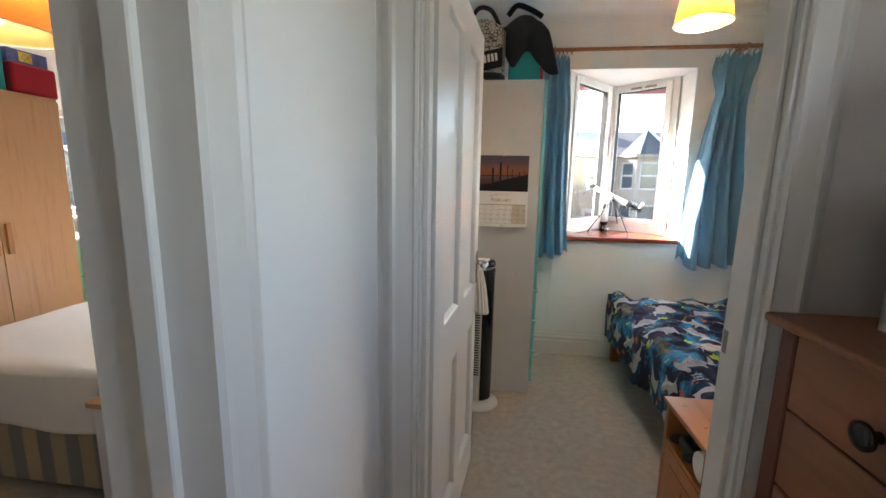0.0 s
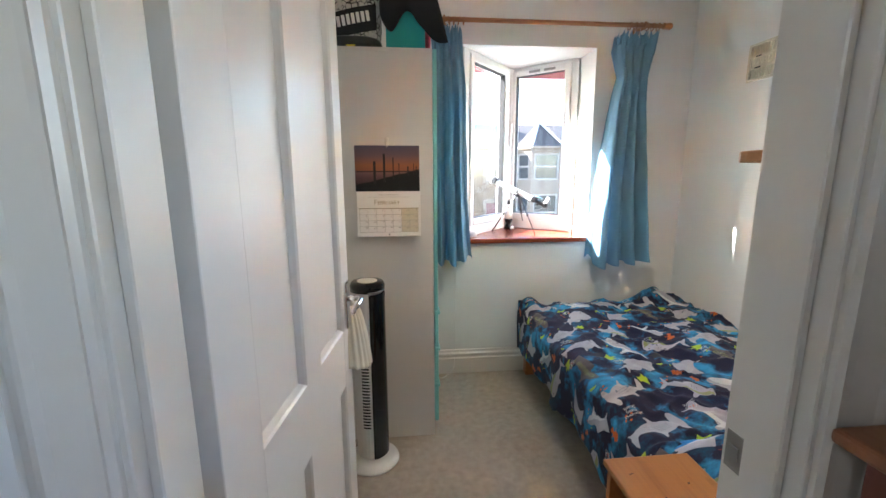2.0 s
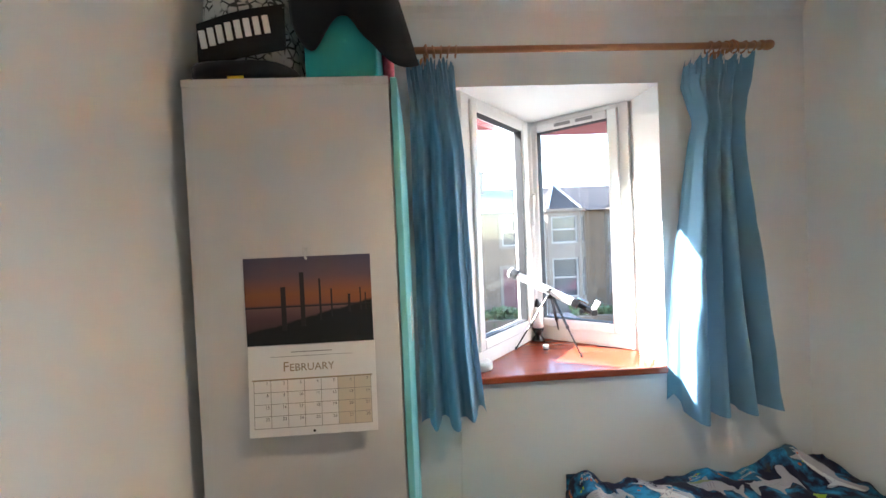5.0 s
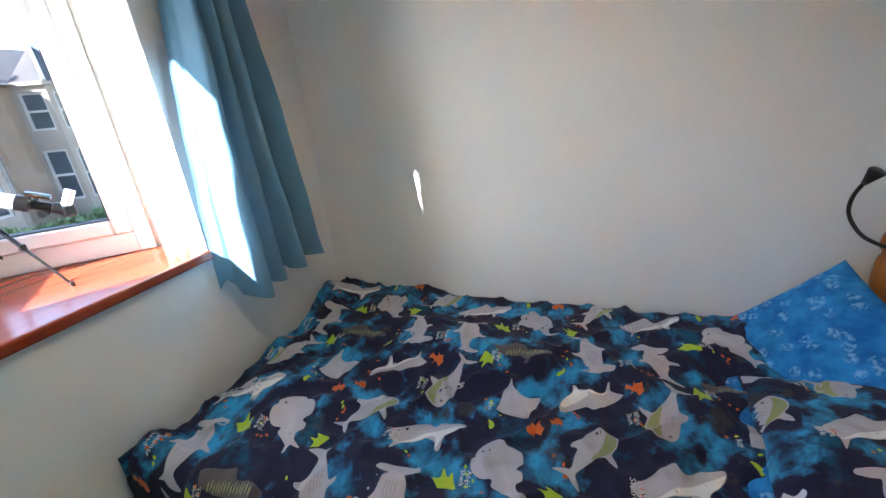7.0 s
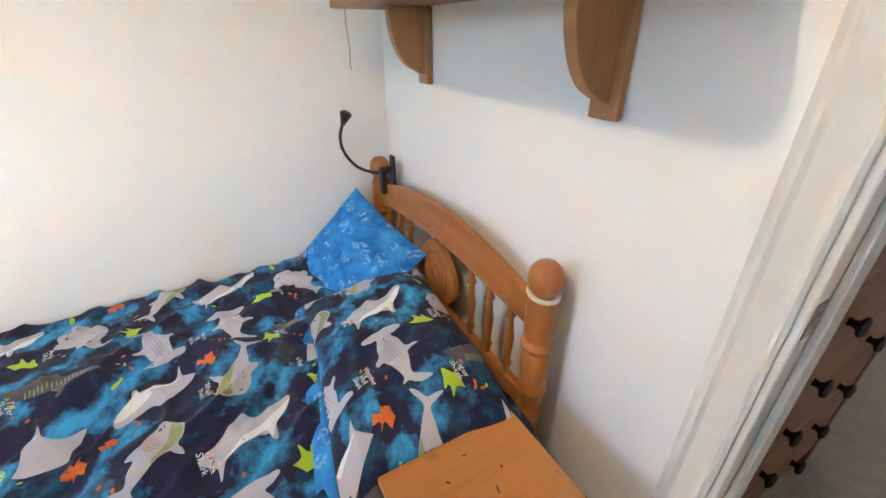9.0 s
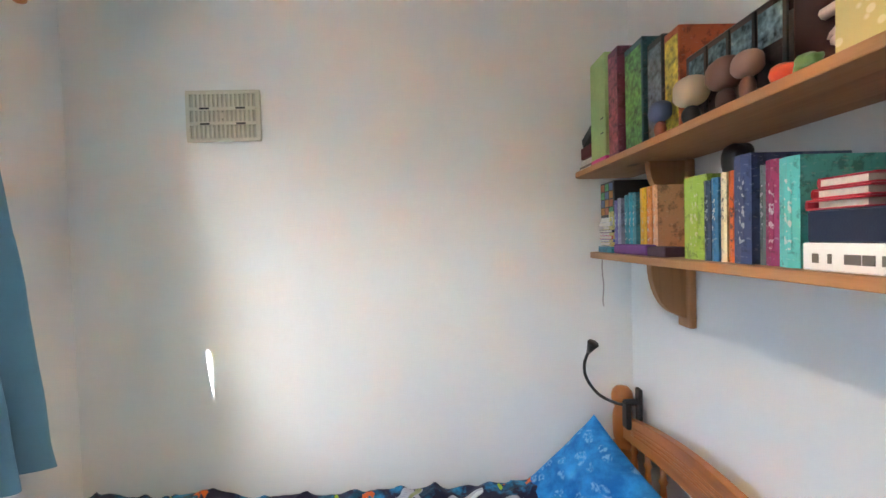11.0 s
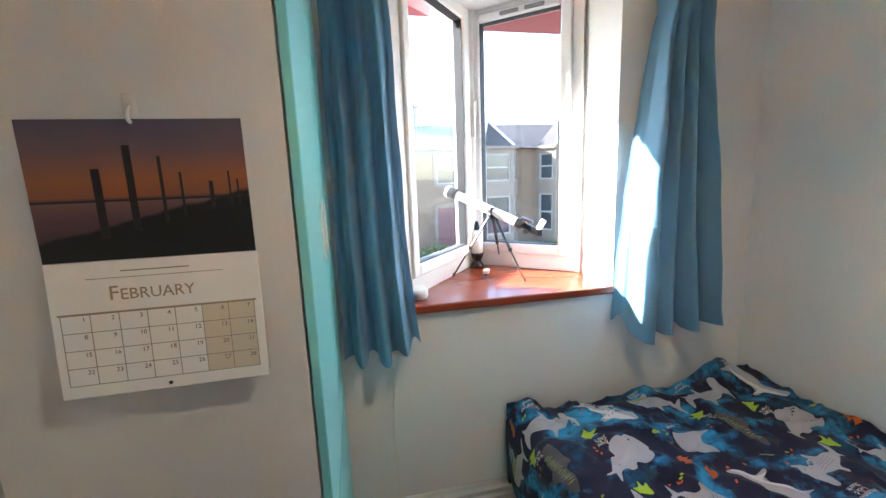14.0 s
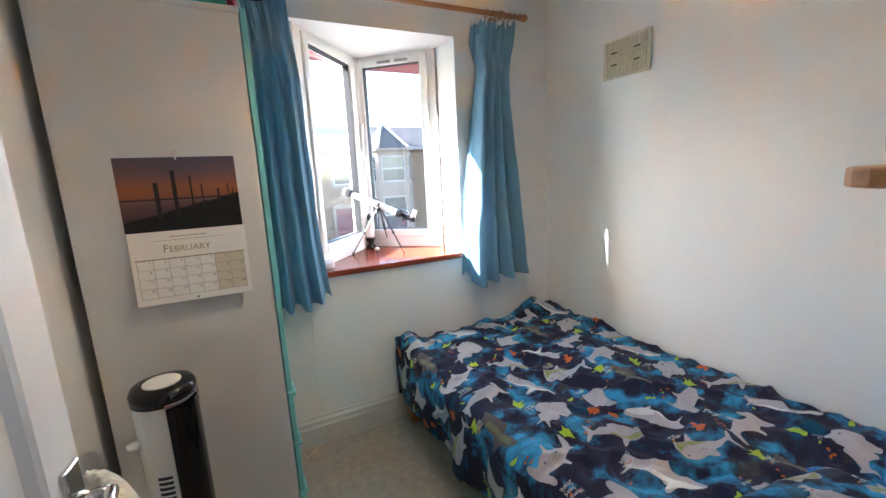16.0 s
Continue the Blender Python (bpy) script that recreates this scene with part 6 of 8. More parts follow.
# ---------------------------------------------------------------- bedside cabinet
BX = (0.744, 1.012, 1.228, 1.570)
bs = thing("bedside_cabinet", (0.88, 1.40, 0), "small honey-pine bedside cabinet with an open shelf", "bedside cabinet")
x0, x1, y0, y1 = BX
top_board = part("top", one_box(x0 - 0.004, x1, y0, y1, 0.557, 0.576, 0.004, 2), M["pine_y"], bs)
knot_ink = plain("pine_knot", (0.075, 0.026, 0.010), 0.4, var=0.2)
for kx, ky, kl, kw, kt in ((0.80, 1.36, 0.016, 0.006, 20), (0.835, 1.405, 0.011, 0.008, 70), (0.87, 1.37, 0.020, 0.005, -15), (0.93, 1.45, 0.012, 0.006, 40), (0.905, 1.335, 0.008, 0.006, 0), (0.965, 1.39, 0.010, 0.005, 85), (0.79, 1.50, 0.018, 0.004, 10)):
    bm = bmesh.new()
    lathe(bm, [(0, 0), (0.5, 0), (0.42, 0.5), (0, 0.6)], 10, m=pose(kx, ky, 0.5758, 0, 0, kt) @ Matrix.Diagonal((kl, kw, 0.0008, 1)))
    part("knot", bm, knot_ink, top_board, "dark pine knot")
part("side_panel", one_box(x0 + 0.008, x1 - 0.006, y0 + 0.012, y0 + 0.030, 0.0, 0.557), M["pine_z"], bs)
part("side_panel", one_box(x0 + 0.008, x1 - 0.006, y1 - 0.030, y1 - 0.012, 0.0, 0.557), M["pine_z"], bs)
part("back", one_box(x1 - 0.014, x1 - 0.007, y0 + 0.030, y1 - 0.030, 0.03, 0.557), M["pine_z"], bs)
part("shelf", one_box(x0 + 0.010, x1 - 0.015, y0 + 0.030, y1 - 0.030, 0.395, 0.411), M["pine_x"], bs)
part("bottom", one_box(x0 + 0.010, x1 - 0.015, y0 + 0.030, y1 - 0.030, 0.05, 0.066), M["pine_x"], bs)
dr = part("door", one_box(x0 + 0.008, x0 + 0.024, y0 + 0.032, y1 - 0.032, 0.068, 0.393, 0.002), M["pine_z"], bs, "pine cupboard door")
part("door_panel", one_box(x0 + 0.0055, x0 + 0.0078, y0 + 0.085, y1 - 0.085, 0.12, 0.34, 0.001), M["pine_z"], dr)
bm = bmesh.new()
lathe(bm, [(0, 0), (0.007, 0), (0.006, 0.008), (0.014, 0.016), (0.012, 0.024), (0, 0.026)], 16, m=along((x0 + 0.008, y0 + 0.06, 0.25), (x0 - 0.1, y0 + 0.06, 0.25)))
part("knob", bm, M["pine_z"], dr, smooth=True)
gp = thing("game_controller", (0.83, 1.45, 0.411), "black game controller lying on the open shelf", "game controller")
bm = bmesh.new()
blob(bm, (0.82, 1.45, 0.437), (0.045, 0.072, 0.024), 2, power=2.6, rough=0.02)
blob(bm, (0.80, 1.505, 0.432), (0.048, 0.022, 0.020), 4, power=2.2, rough=0.02)
blob(bm, (0.80, 1.395, 0.432), (0.048, 0.022, 0.020), 5, power=2.2, rough=0.02)
part("body", bm, M["dark"], gp, smooth=True)
for dy in (-0.022, 0.022):
    bm = bmesh.new()
    lathe(bm, [(0, 0.455), (0.006, 0.455), (0.006, 0.466), (0.010, 0.468), (0.009, 0.473), (0, 0.472)], 14, (0.812, 1.45 + dy, 0))
    part("thumb_stick", bm, M["dark"], gp)
bm = bmesh.new()
for k in range(4):
    a = k * math.pi / 2
    lathe(bm, [(0, 0.459), (0.003, 0.459), (0.003, 0.463), (0, 0.463)], 8, (0.832 + 0.008 * math.cos(a), 1.49 + 0.008 * math.sin(a), 0))
part("buttons", bm, M["white_plastic"], gp)
rl = thing("paper_roll", (0.80, 1.30, 0.411), "white paper roll standing on the open shelf", "paper roll")
bm = bmesh.new()
pr = [(0.020, 0.0), (0.050, 0.0), (0.052, 0.01), (0.052, 0.09), (0.050, 0.10), (0.020, 0.10), (0.020, 0.0)]
lathe(bm, pr[:-1], 28, m=along((0.765, 1.30, 0.464), (0.9, 1.30, 0.464)))
part("roll", bm, M["paper"], rl, smooth=False)
# ---------------------------------------------------------------- shelves over the bed
FY = 1.288


def wall_shelf(x0, x1, z, label, brackets, zdrop):
    ob = thing("wall_shelf", ((x0 + x1) / 2, S, z - zdrop), label, "shelf", group="shelves over the bed")
    bm = bmesh.new()
    r = 0.05
    pts = [(x0, S + 0.001), (x1, S + 0.001), (x1, FY - r)] + [(x1 - r + r * math.cos(a), FY - r + r * math.sin(a)) for a in (0.4, 0.8, 1.2)] + [(x1 - r, FY)] + [(x0 + r, FY)] + [(x0 + r - r * math.sin(a), FY - r + r * math.cos(a)) for a in (0.4, 0.8, 1.2)] + [(x0, FY - r)]
    prism(bm, pts, z - 0.021, z, bevel=0.003)
    part("board", bm, M["shelf_x"], ob)
    for bx in brackets:
        br = part("bracket", one_box(bx - 0.032, bx + 0.032, S + 0.001, S + 0.022, z - 0.021 - zdrop, z - 0.0215, 0.003), M["shelf_z"], ob, "curved pine bracket")
        bm = bmesh.new()
        out = [(S + 0.022, z - 0.022), (FY - 0.110, z - 0.022)]
        for i in range(0, 9):
            a = i / 9 * math.pi / 2
            out.append((FY - 0.110 - (FY - S - 0.150) * (1 - math.cos(a)), z - 0.030 - (zdrop - 0.05) * math.sin(a)))
        out += [(S + 0.03, z - 0.021 - zdrop + 0.03), (S + 0.022, z - 0.021 - zdrop + 0.03)]
        prism(bm, out, bx - 0.014, bx + 0.014, "x", bevel=0.002)
        part("web", bm, M["shelf_z"], br)
    return ob


wall_shelf(0.79, 1.98, 1.468, "pine shelf full of books and boxes", (1.03, 1.75), 0.215)
wall_shelf(0.80, 2.115, 1.775, "pine shelf with folders, toys and a storage box", (1.05, 1.75), 0.17)


def spine_material(name, c, ink):
    """A printed cover: a ground colour, a band of picture and rows of ink."""
    k = Nodes(name, 0.35, 0, 0.45)
    v = k.coord()
    pic = k.noise(v, 26, 4, 0.7)
    col = k.mix(k.step(pic, 0.52, 0.60), c, shade(c, 0.55))
    col = k.mix(k.math('MULTIPLY', k.step(k.noise(k.map(v, (1, 1, 3)), 60, 2), 0.62, 0.66), 0.18), col, ink)
    k.colour(col)
    return k.mat


def title_material(c, ink):
    k = Nodes("spine_title", 0.4)
    v = k.coord()
    k.colour(k.mix(k.step(k.noise(k.map(v, (1, 1, 0.7)), 170, 1), 0.54, 0.60), c, shade(ink, 0.75)))
    return k.mat


PAGES = plain("book_pages", (0.70, 0.66, 0.56), 0.9, var=0.1, scale=200)


def book(x0, x1, yf, depth, z, h, c, ink, lean=0.0, label="", hard=True):
    """An upright book with its spine to the room: cover boards, spine and page block."""
    ob = new("book")
    m = pose(x0, yf, z, 0, lean, 0)
    ob.matrix_basis = m
    tagged(ob, label, "book", "books on the shelf")
    mat = spine_material("cover", c, ink)
    t = 0.0022
    w = x1 - x0 - 0.001
    def loc(b):
        bmesh.ops.transform(b, matrix=m, verts=b.verts[:])
        return b
    bm = bmesh.new()
    box(bm, 0, t, -depth, -0.001, 0, h, 0.0006)
    box(bm, w - t, w, -depth, -0.001, 0, h, 0.0006)
    prism(bm, [(0, -0.002), (w * 0.5, 0.0025), (w, -0.002), (w, -0.004), (0, -0.004)], 0, h)
    part("cover", loc(bm), mat, ob)
    part("pages", loc(one_box(t, w - t, -depth + 0.003, -0.004, 0.003, h - 0.003)), PAGES, ob, "cream page block")
    part("spine_title", loc(one_box(w * 0.34, w * 0.66, 0.0010, 0.0024, h * 0.16, h * 0.80)), title_material(c, ink), ob, "unreadable spine lettering")
    return ob


Z1 = 1.4685
shelf_books = [
    # x1, x0, height, depth, colour, ink, label
    (1.905, 1.868, 0.13, 0.13, (0.62, 0.55, 0.20), (0.2, 0.2, 0.2), "thin pale yellow paperback upright on the shelf"),
    (1.860, 1.838, 0.165, 0.13, (0.16, 0.13, 0.36), (0.7, 0.7, 0.7), "violet paperback upright on the shelf"),
    (1.836, 1.812, 0.17, 0.13, (0.30, 0.29, 0.40), (0.75, 0.75, 0.75), "lilac paperback upright on the shelf"),
    (1.788, 1.762, 0.175, 0.13, (0.05, 0.24, 0.30), (0.7, 0.8, 0.8), "dark teal paperback upright on the shelf"),
    (1.760, 1.736, 0.18, 0.13, (0.06, 0.36, 0.48), (0.8, 0.8, 0.8), "blue-green paperback upright on the shelf"),
    (1.734, 1.715, 0.175, 0.13, (0.10, 0.30, 0.36), (0.8, 0.8, 0.8), "grey-teal paperback upright on the shelf"),
    (1.690, 1.655, 0.185, 0.13, (0.70, 0.42, 0.02), (0.85, 0.7, 0.3), "mustard yellow paperback upright on the shelf"),
    (1.653, 1.625, 0.185, 0.13, (0.70, 0.25, 0.06), (0.85, 0.7, 0.6), "orange paperback upright on the shelf"),
    (1.622, 1.596, 0.185, 0.13, (0.68, 0.36, 0.20), (0.85, 0.75, 0.6), "peach paperback upright on the shelf"),
]
for xe, xs, h, dep, c, ink, lab in shelf_books:
    book(xs, xe, 1.235, dep, Z1, h + 0.01, c, ink, 0, lab)
tall = [
    (1.452, 1.370, 1.252, 0.19, 0.17, (0.34, 0.50, 0.07), (0.75, 0.80, 0.5), "large lime green book with dark splashes"),
    (1.366, 1.345, 1.262, 0.172, 0.15, (0.03, 0.05, 0.09), (0.5, 0.55, 0.6), "slim black paperback"),
    (1.343, 1.322, 1.262, 0.175, 0.15, (0.04, 0.16, 0.33), (0.7, 0.75, 0.8), "slim blue and black paperback"),
    (1.318, 1.300, 1.260, 0.182, 0.15, (0.78, 0.68, 0.40), (0.3, 0.25, 0.2), "thin cream book"),
    (1.298, 1.272, 1.258, 0.182, 0.15, (0.62, 0.13, 0.02), (0.1, 0.05, 0.04), "orange and black hardback"),
    (1.268, 1.224, 1.270, 0.205, 0.19, (0.05, 0.07, 0.17), (0.55, 0.58, 0.68), "tall navy hardback"),
    (1.221, 1.206, 1.258, 0.18, 0.15, (0.10, 0.13, 0.12), (0.6, 0.6, 0.6), "slim dark paperback"),
    (1.203, 1.172, 1.262, 0.185, 0.16, (0.27, 0.02, 0.10), (0.75, 0.65, 0.65), "dark magenta hardback"),
    (1.168, 1.128, 1.268, 0.182, 0.17, (0.12, 0.50, 0.46), (0.7, 0.8, 0.75), "turquoise hardback"),
]
for xe, xs, yf, h, dep, c, ink, lab in tall:
    book(xs, xe, yf, dep, Z1, h, c, ink, 0, lab + " upright on the shelf")
# flat stack at the far end
z = Z1
rnd = random.Random(11)
for i, (h, c) in enumerate(((0.012, (0.60, 0.62, 0.06)), (0.010, (0.10, 0.36, 0.45)), (0.012, (0.62, 0.52, 0.10)), (0.010, (0.10, 0.14, 0.40)), (0.012, (0.60, 0.16, 0.10)), (0.010, (0.60, 0.24, 0.40)), (0.010, (0.06, 0.06, 0.07)), (0.012, (0.66, 0.56, 0.08)), (0.014, (0.62, 0.60, 0.56)), (0.016, (0.70, 0.68, 0.64)))):
    ob = new("book")
    tagged(ob, "thin %s book lying in a flat stack" % ("yellow", "blue", "ochre", "navy", "red", "pink", "black", "yellow", "pale grey", "white")[i], "book", "books on the shelf")
    x0b, yb = 1.870 + rnd.uniform(-0.004, 0.004), 1.235 + rnd.uniform(-0.008, 0.008)
    ob.matrix_basis = Matrix.Translation((x0b, yb, z))
    bm = bmesh.new()
    box(bm, x0b, x0b + 0.10, yb - 0.14, yb, z, z + 0.0016)
    box(bm, x0b, x0b + 0.10, yb - 0.14, yb, z + h - 0.0016, z + h)
    box(bm, x0b, x0b + 0.002, yb - 0.14, yb, z + 0.0016, z + h - 0.0016)
    part("cover", bm, spine_material("stack_cover", c, (0.7, 0.7, 0.65)), ob)
    part("pages", one_box(x0b + 0.002, x0b + 0.098, yb - 0.138, yb - 0.002, z + 0.0016, z + h - 0.0016), PAGES, ob)
    z += h + 0.0003
pb = thing("puzzle_box", (1.92, 1.17, z), "dark box with rows of small colourful pictures on the book stack", "box")
part("body", one_box(1.865, 1.975, 1.10, 1.232, z, z + 0.125, 0.002), M["dark"], pb)
for r in range(4):
    for q in range(3):
        cc = ((0.10, 0.35, 0.16), (0.40, 0.12, 0.06), (0.45, 0.20, 0.05), (0.10, 0.16, 0.34))[(r + q) % 4]
        part("picture", one_box(1.874 + 0.033 * q, 1.900 + 0.033 * q, 1.2322, 1.2332, z + 0.010 + 0.028 * r, z + 0.034 + 0.028 * r), plain("picture_print", cc, 0.5, var=0.3, scale=60), pb)
solo("booklet", one_box(1.82, 1.93, 1.19, 1.262, Z1, Z1 + 0.020, 0.002), spine_material("booklet_cover", (0.04, 0.24, 0.34), (0.5, 0.6, 0.6)), "flat teal booklet at the shelf's edge", "book")
solo("pencil_case", one_box(1.60, 1.80, 1.21, 1.266, Z1, Z1 + 0.030, 0.006, 2), plain("purple_card", (0.17, 0.05, 0.24), 0.5), "flat purple case lying before the books", "case")
solo("card_box", one_box(1.505, 1.59, 1.215, 1.268, Z1, Z1 + 0.026, 0.002), plain("dark_card", (0.06, 0.03, 0.05), 0.5, var=0.3), "small dark card box before the books", "box")
# soft round head peeping over the books
bm = bmesh.new()
blob(bm, (1.41, 1.15, Z1 + 0.222), (0.032, 0.03, 0.040), 3)
solo("soft_ball", bm, M["dark"], "small black fuzzy ball above the green book", "toy", smooth=True)
# document box and red folders
db = thing("document_box", (0.96, 1.19, Z1), "long navy and white document box with a tape loop", "storage box")
part("lid", one_box(0.905, 1.108, 1.10, 1.276, Z1 + 0.042, Z1 + 0.091, 0.003), cloth("navy_board", (0.018, 0.026, 0.055), 400, 0.15, 0.7), db, "dark navy upper half")
part("base", one_box(0.902, 1.112, 1.098, 1.279, Z1, Z1 + 0.042, 0.002), M["paper"], db, "white lower half")
bm = bmesh.new()
for i, w in enumerate((0.010, 0.006, 0.022, 0.016, 0.010)):
    box(bm, 1.095 - 0.024 * i - w, 1.095 - 0.024 * i, 1.2792, 1.2799, Z1 + 0.012, Z1 + 0.026)
part("printed_mark", bm, M["ink"], db, "dark bars of unreadable print")
bm = bmesh.new()
tube(bm, smooth_line([(0.945, 1.281, Z1 + 0.092), (0.955, 1.286, Z1 + 0.068), (0.958, 1.288, Z1 + 0.035), (0.945, 1.288, Z1 + 0.012), (0.935, 1.288, Z1 + 0.04), (0.938, 1.286, Z1 + 0.068), (0.945, 1.281, Z1 + 0.092)], 5), 0.0035, 6)
part("tape_loop", bm, cloth("grey_tape", (0.30, 0.28, 0.26), 500), db, "grey tape loop", smooth=True)
for i in range(3):
    zz = Z1 + 0.0915 + 0.0165 * i
    rf = thing("folder", (0.99, 1.16, zz), "flat red plastic folder stacked on the document box", "folder", "red folders")
    bm = bmesh.new()
    box(bm, 1.035 - 0.004 * i, 1.125 - 0.006 * i, 1.075, 1.262 - 0.004 * i, zz, zz + 0.003, 0.001)
    box(bm, 1.035 - 0.004 * i, 1.125 - 0.006 * i, 1.075, 1.262 - 0.004 * i, zz + 0.013, zz + 0.016, 0.001)
    box(bm, 1.121 - 0.006 * i, 1.125 - 0.006 * i, 1.075, 1.262 - 0.004 * i, zz + 0.003, zz + 0.013)
    part("cover", bm, plain("red_plastic", (0.50, 0.035, 0.055), 0.3), rf)
    part("paper", one_box(1.04, 1.112, 1.08, 1.252, zz + 0.003, zz + 0.013), PAGES, rf)
cp = thing("toy_mask", (0.968, 1.215, Z1 + 0.0915), "dark blue and yellow child's mask lying beside the folders", "mask")
bm = bmesh.new()
blob(bm, (0.975, 1.215, Z1 + 0.118), (0.044, 0.040, 0.0275), 2.5, power=2.2, rough=0.12)
part("body", bm, plain("dark_patterned_plastic", (0.05, 0.04, 0.09), 0.35, var=0.5, scale=25), cp, smooth=True)
bm = bmesh.new()
oval_pts = [(0.980 + 0.014 * math.cos(a), Z1 + 0.126 + 0.006 * math.sin(a)) for a in np.linspace(0, 2 * math.pi, 18)[:-1]]
prism(bm, oval_pts, 1.235, 1.2545, "y")
part("yellow_eye", bm, plain("yellow_plastic", (0.65, 0.55, 0.06), 0.4), cp)

# upper shelf
Z2 = 1.7755
for i, (h, c) in enumerate(((0.012, (0.62, 0.60, 0.56)), (0.010, (0.12, 0.10, 0.10)), (0.012, (0.66, 0.62, 0.60)), (0.010, (0.70, 0.68, 0.66)))):
    zz = Z2 + 0.0125 * i
    ob = thing("magazine", (2.03, 1.15, zz), "pale magazine lying in a low stack", "magazine", "magazines on the shelf")
    part("pages", one_box(1.99, 2.105, 1.075, 1.262 - 0.004 * i, zz, zz + h - 0.0002, 0.001), plain("magazine_print", c, 0.4, var=0.2, scale=30), ob)
solo("carton", one_box(2.0, 2.10, 1.08, 1.255, Z2 + 0.0505, Z2 + 0.095, 0.002), plain("maroon_card", (0.16, 0.03, 0.035), 0.5, var=0.2), "flat maroon carton on the magazines", "box")
bm = bmesh.new()
box(bm, -0.05, 0.05, -0.09, 0.09, 0.0, 0.035, 0.002, m=pose(2.045, 1.16, Z2 + 0.115, 0, 22, 0))
solo("dark_case", bm, M["dark"], "dark case leaning over the maroon carton", "case")
# box file
bf = thing("magazine_file", (1.95, 1.17, Z2), "green magazine file with a pink foot", "magazine file")
green_card = plain("green_card", (0.42, 0.60, 0.22), 0.5, var=0.15, scale=8)
for nm, a in (("side_panel", (1.853, 1.857, 1.06, 1.262)), ("side_panel", (1.971, 1.975, 1.06, 1.262)), ("front_panel", (1.857, 1.971, 1.258, 1.262)), ("back_panel", (1.857, 1.971, 1.06, 1.064))):
    part(nm, one_box(*a, Z2 + 0.022, Z2 + 0.365), green_card, bf)
part("foot", one_box(1.852, 1.976, 1.059, 1.263, Z2, Z2 + 0.022, 0.001), plain("pink_card", (0.60, 0.05, 0.22), 0.5), bf, "pink bottom edge")
bm = bmesh.new()
for zz in (0.10, 0.15):
    box(bm, 1.870, 1.890, 1.2622, 1.2635, Z2 + zz, Z2 + zz + 0.003)
part("slots", bm, M["dark"], bf)
# tall picture boxes
for i, (xs, xe, yf, h, c, lab) in enumerate(((1.775, 1.845, 1.255, 0.350, (0.20, 0.05, 0.08), "tall dark game box with a pink top"), (1.665, 1.770, 1.235, 0.325, (0.05, 0.12, 0.14), "tall dark game box with green picture"),
                                         (1.505, 1.570, 1.225, 0.275, (0.42, 0.09, 0.03), "red and yellow picture box"), (1.580, 1.655, 1.225, 0.29, (0.03, 0.03, 0.035), "black game box"))):
    ob = thing("game_box", ((xs + xe) / 2, 1.17, Z2), lab + " on the upper shelf", "game box", "game boxes")
    part("body", one_box(xs, xe, 1.07, yf, Z2, Z2 + h, 0.002), spine_material("game_print", c, (0.45, 0.35, 0.32)), ob)
    bm = one_box(xs + 0.005, xe - 0.005, yf, yf + 0.0008, Z2 + 0.02, Z2 + h - 0.02)
    part("cover_picture", bm, plain("cover_print", ((0.30, 0.08, 0.10), (0.12, 0.30, 0.08), (0.60, 0.45, 0.05), (0.16, 0.20, 0.24))[i], 0.4, var=0.8, scale=40), ob)
# big display box with windows
dbx = thing("display_box", (1.35, 1.14, Z2), "large dark brown display box with glossy picture panels", "display box")
part("body", one_box(1.20, 1.495, 1.055, 1.215, Z2, Z2 + 0.185, 0.003), plain("brown_black_card", (0.035, 0.02, 0.018), 0.3, var=0.3), dbx)
part("side_panel", one_box(1.198, 1.1998, 1.060, 1.210, Z2 + 0.004, Z2 + 0.178), plain("dark_red_card", (0.10, 0.025, 0.018), 0.45), dbx, "dark red end")
for i in range(4):
    part("picture", one_box(1.216 + 0.070 * i, 1.270 + 0.070 * i, 1.2155, 1.2170, Z2 + 0.10, Z2 + 0.168), plain("cold_picture", (0.12, 0.19, 0.22), 0.25, var=0.9, scale=40), dbx, "glossy cold-toned picture")
    part("frame_bar", one_box(1.204 + 0.070 * i, 1.212 + 0.070 * i, 1.2155, 1.2195, Z2 + 0.005, Z2 + 0.178), M["dark"], dbx)
    part("lower_picture", one_box(1.216 + 0.070 * i, 1.270 + 0.070 * i, 1.2155, 1.2165, Z2 + 0.012, Z2 + 0.088), plain("murky_picture", (0.05, 0.035, 0.03), 0.3, var=0.8, scale=50), dbx)


def figure(name, x, y, head_c, body_c, hr, label):
    """A small big-headed toy figure as one plain mesh."""
    bm = bmesh.new()
    blob(bm, (x, y, Z2 + 0.022), (hr * 0.62, hr * 0.5, 0.0215), x * 10, 14, 8, 2.4, 0.03)
    for f in bm.faces:
        f.material_index = 1
    n0 = len(bm.faces)
    blob(bm, (x, y, Z2 + 0.042 + hr), (hr * 1.1, hr, hr), x * 7, 16, 10, 2.6, 0.03)
    bm.faces.ensure_lookup_table()
    for f in list(bm.faces)[n0:]:
        f.material_index = 0
    part(name, bm, [plain("figure_head", head_c, 0.5), plain("figure_body", body_c, 0.5)], None, smooth=True, tags=dict(label=label, category="toy figure", group="toy figures on the shelf"))


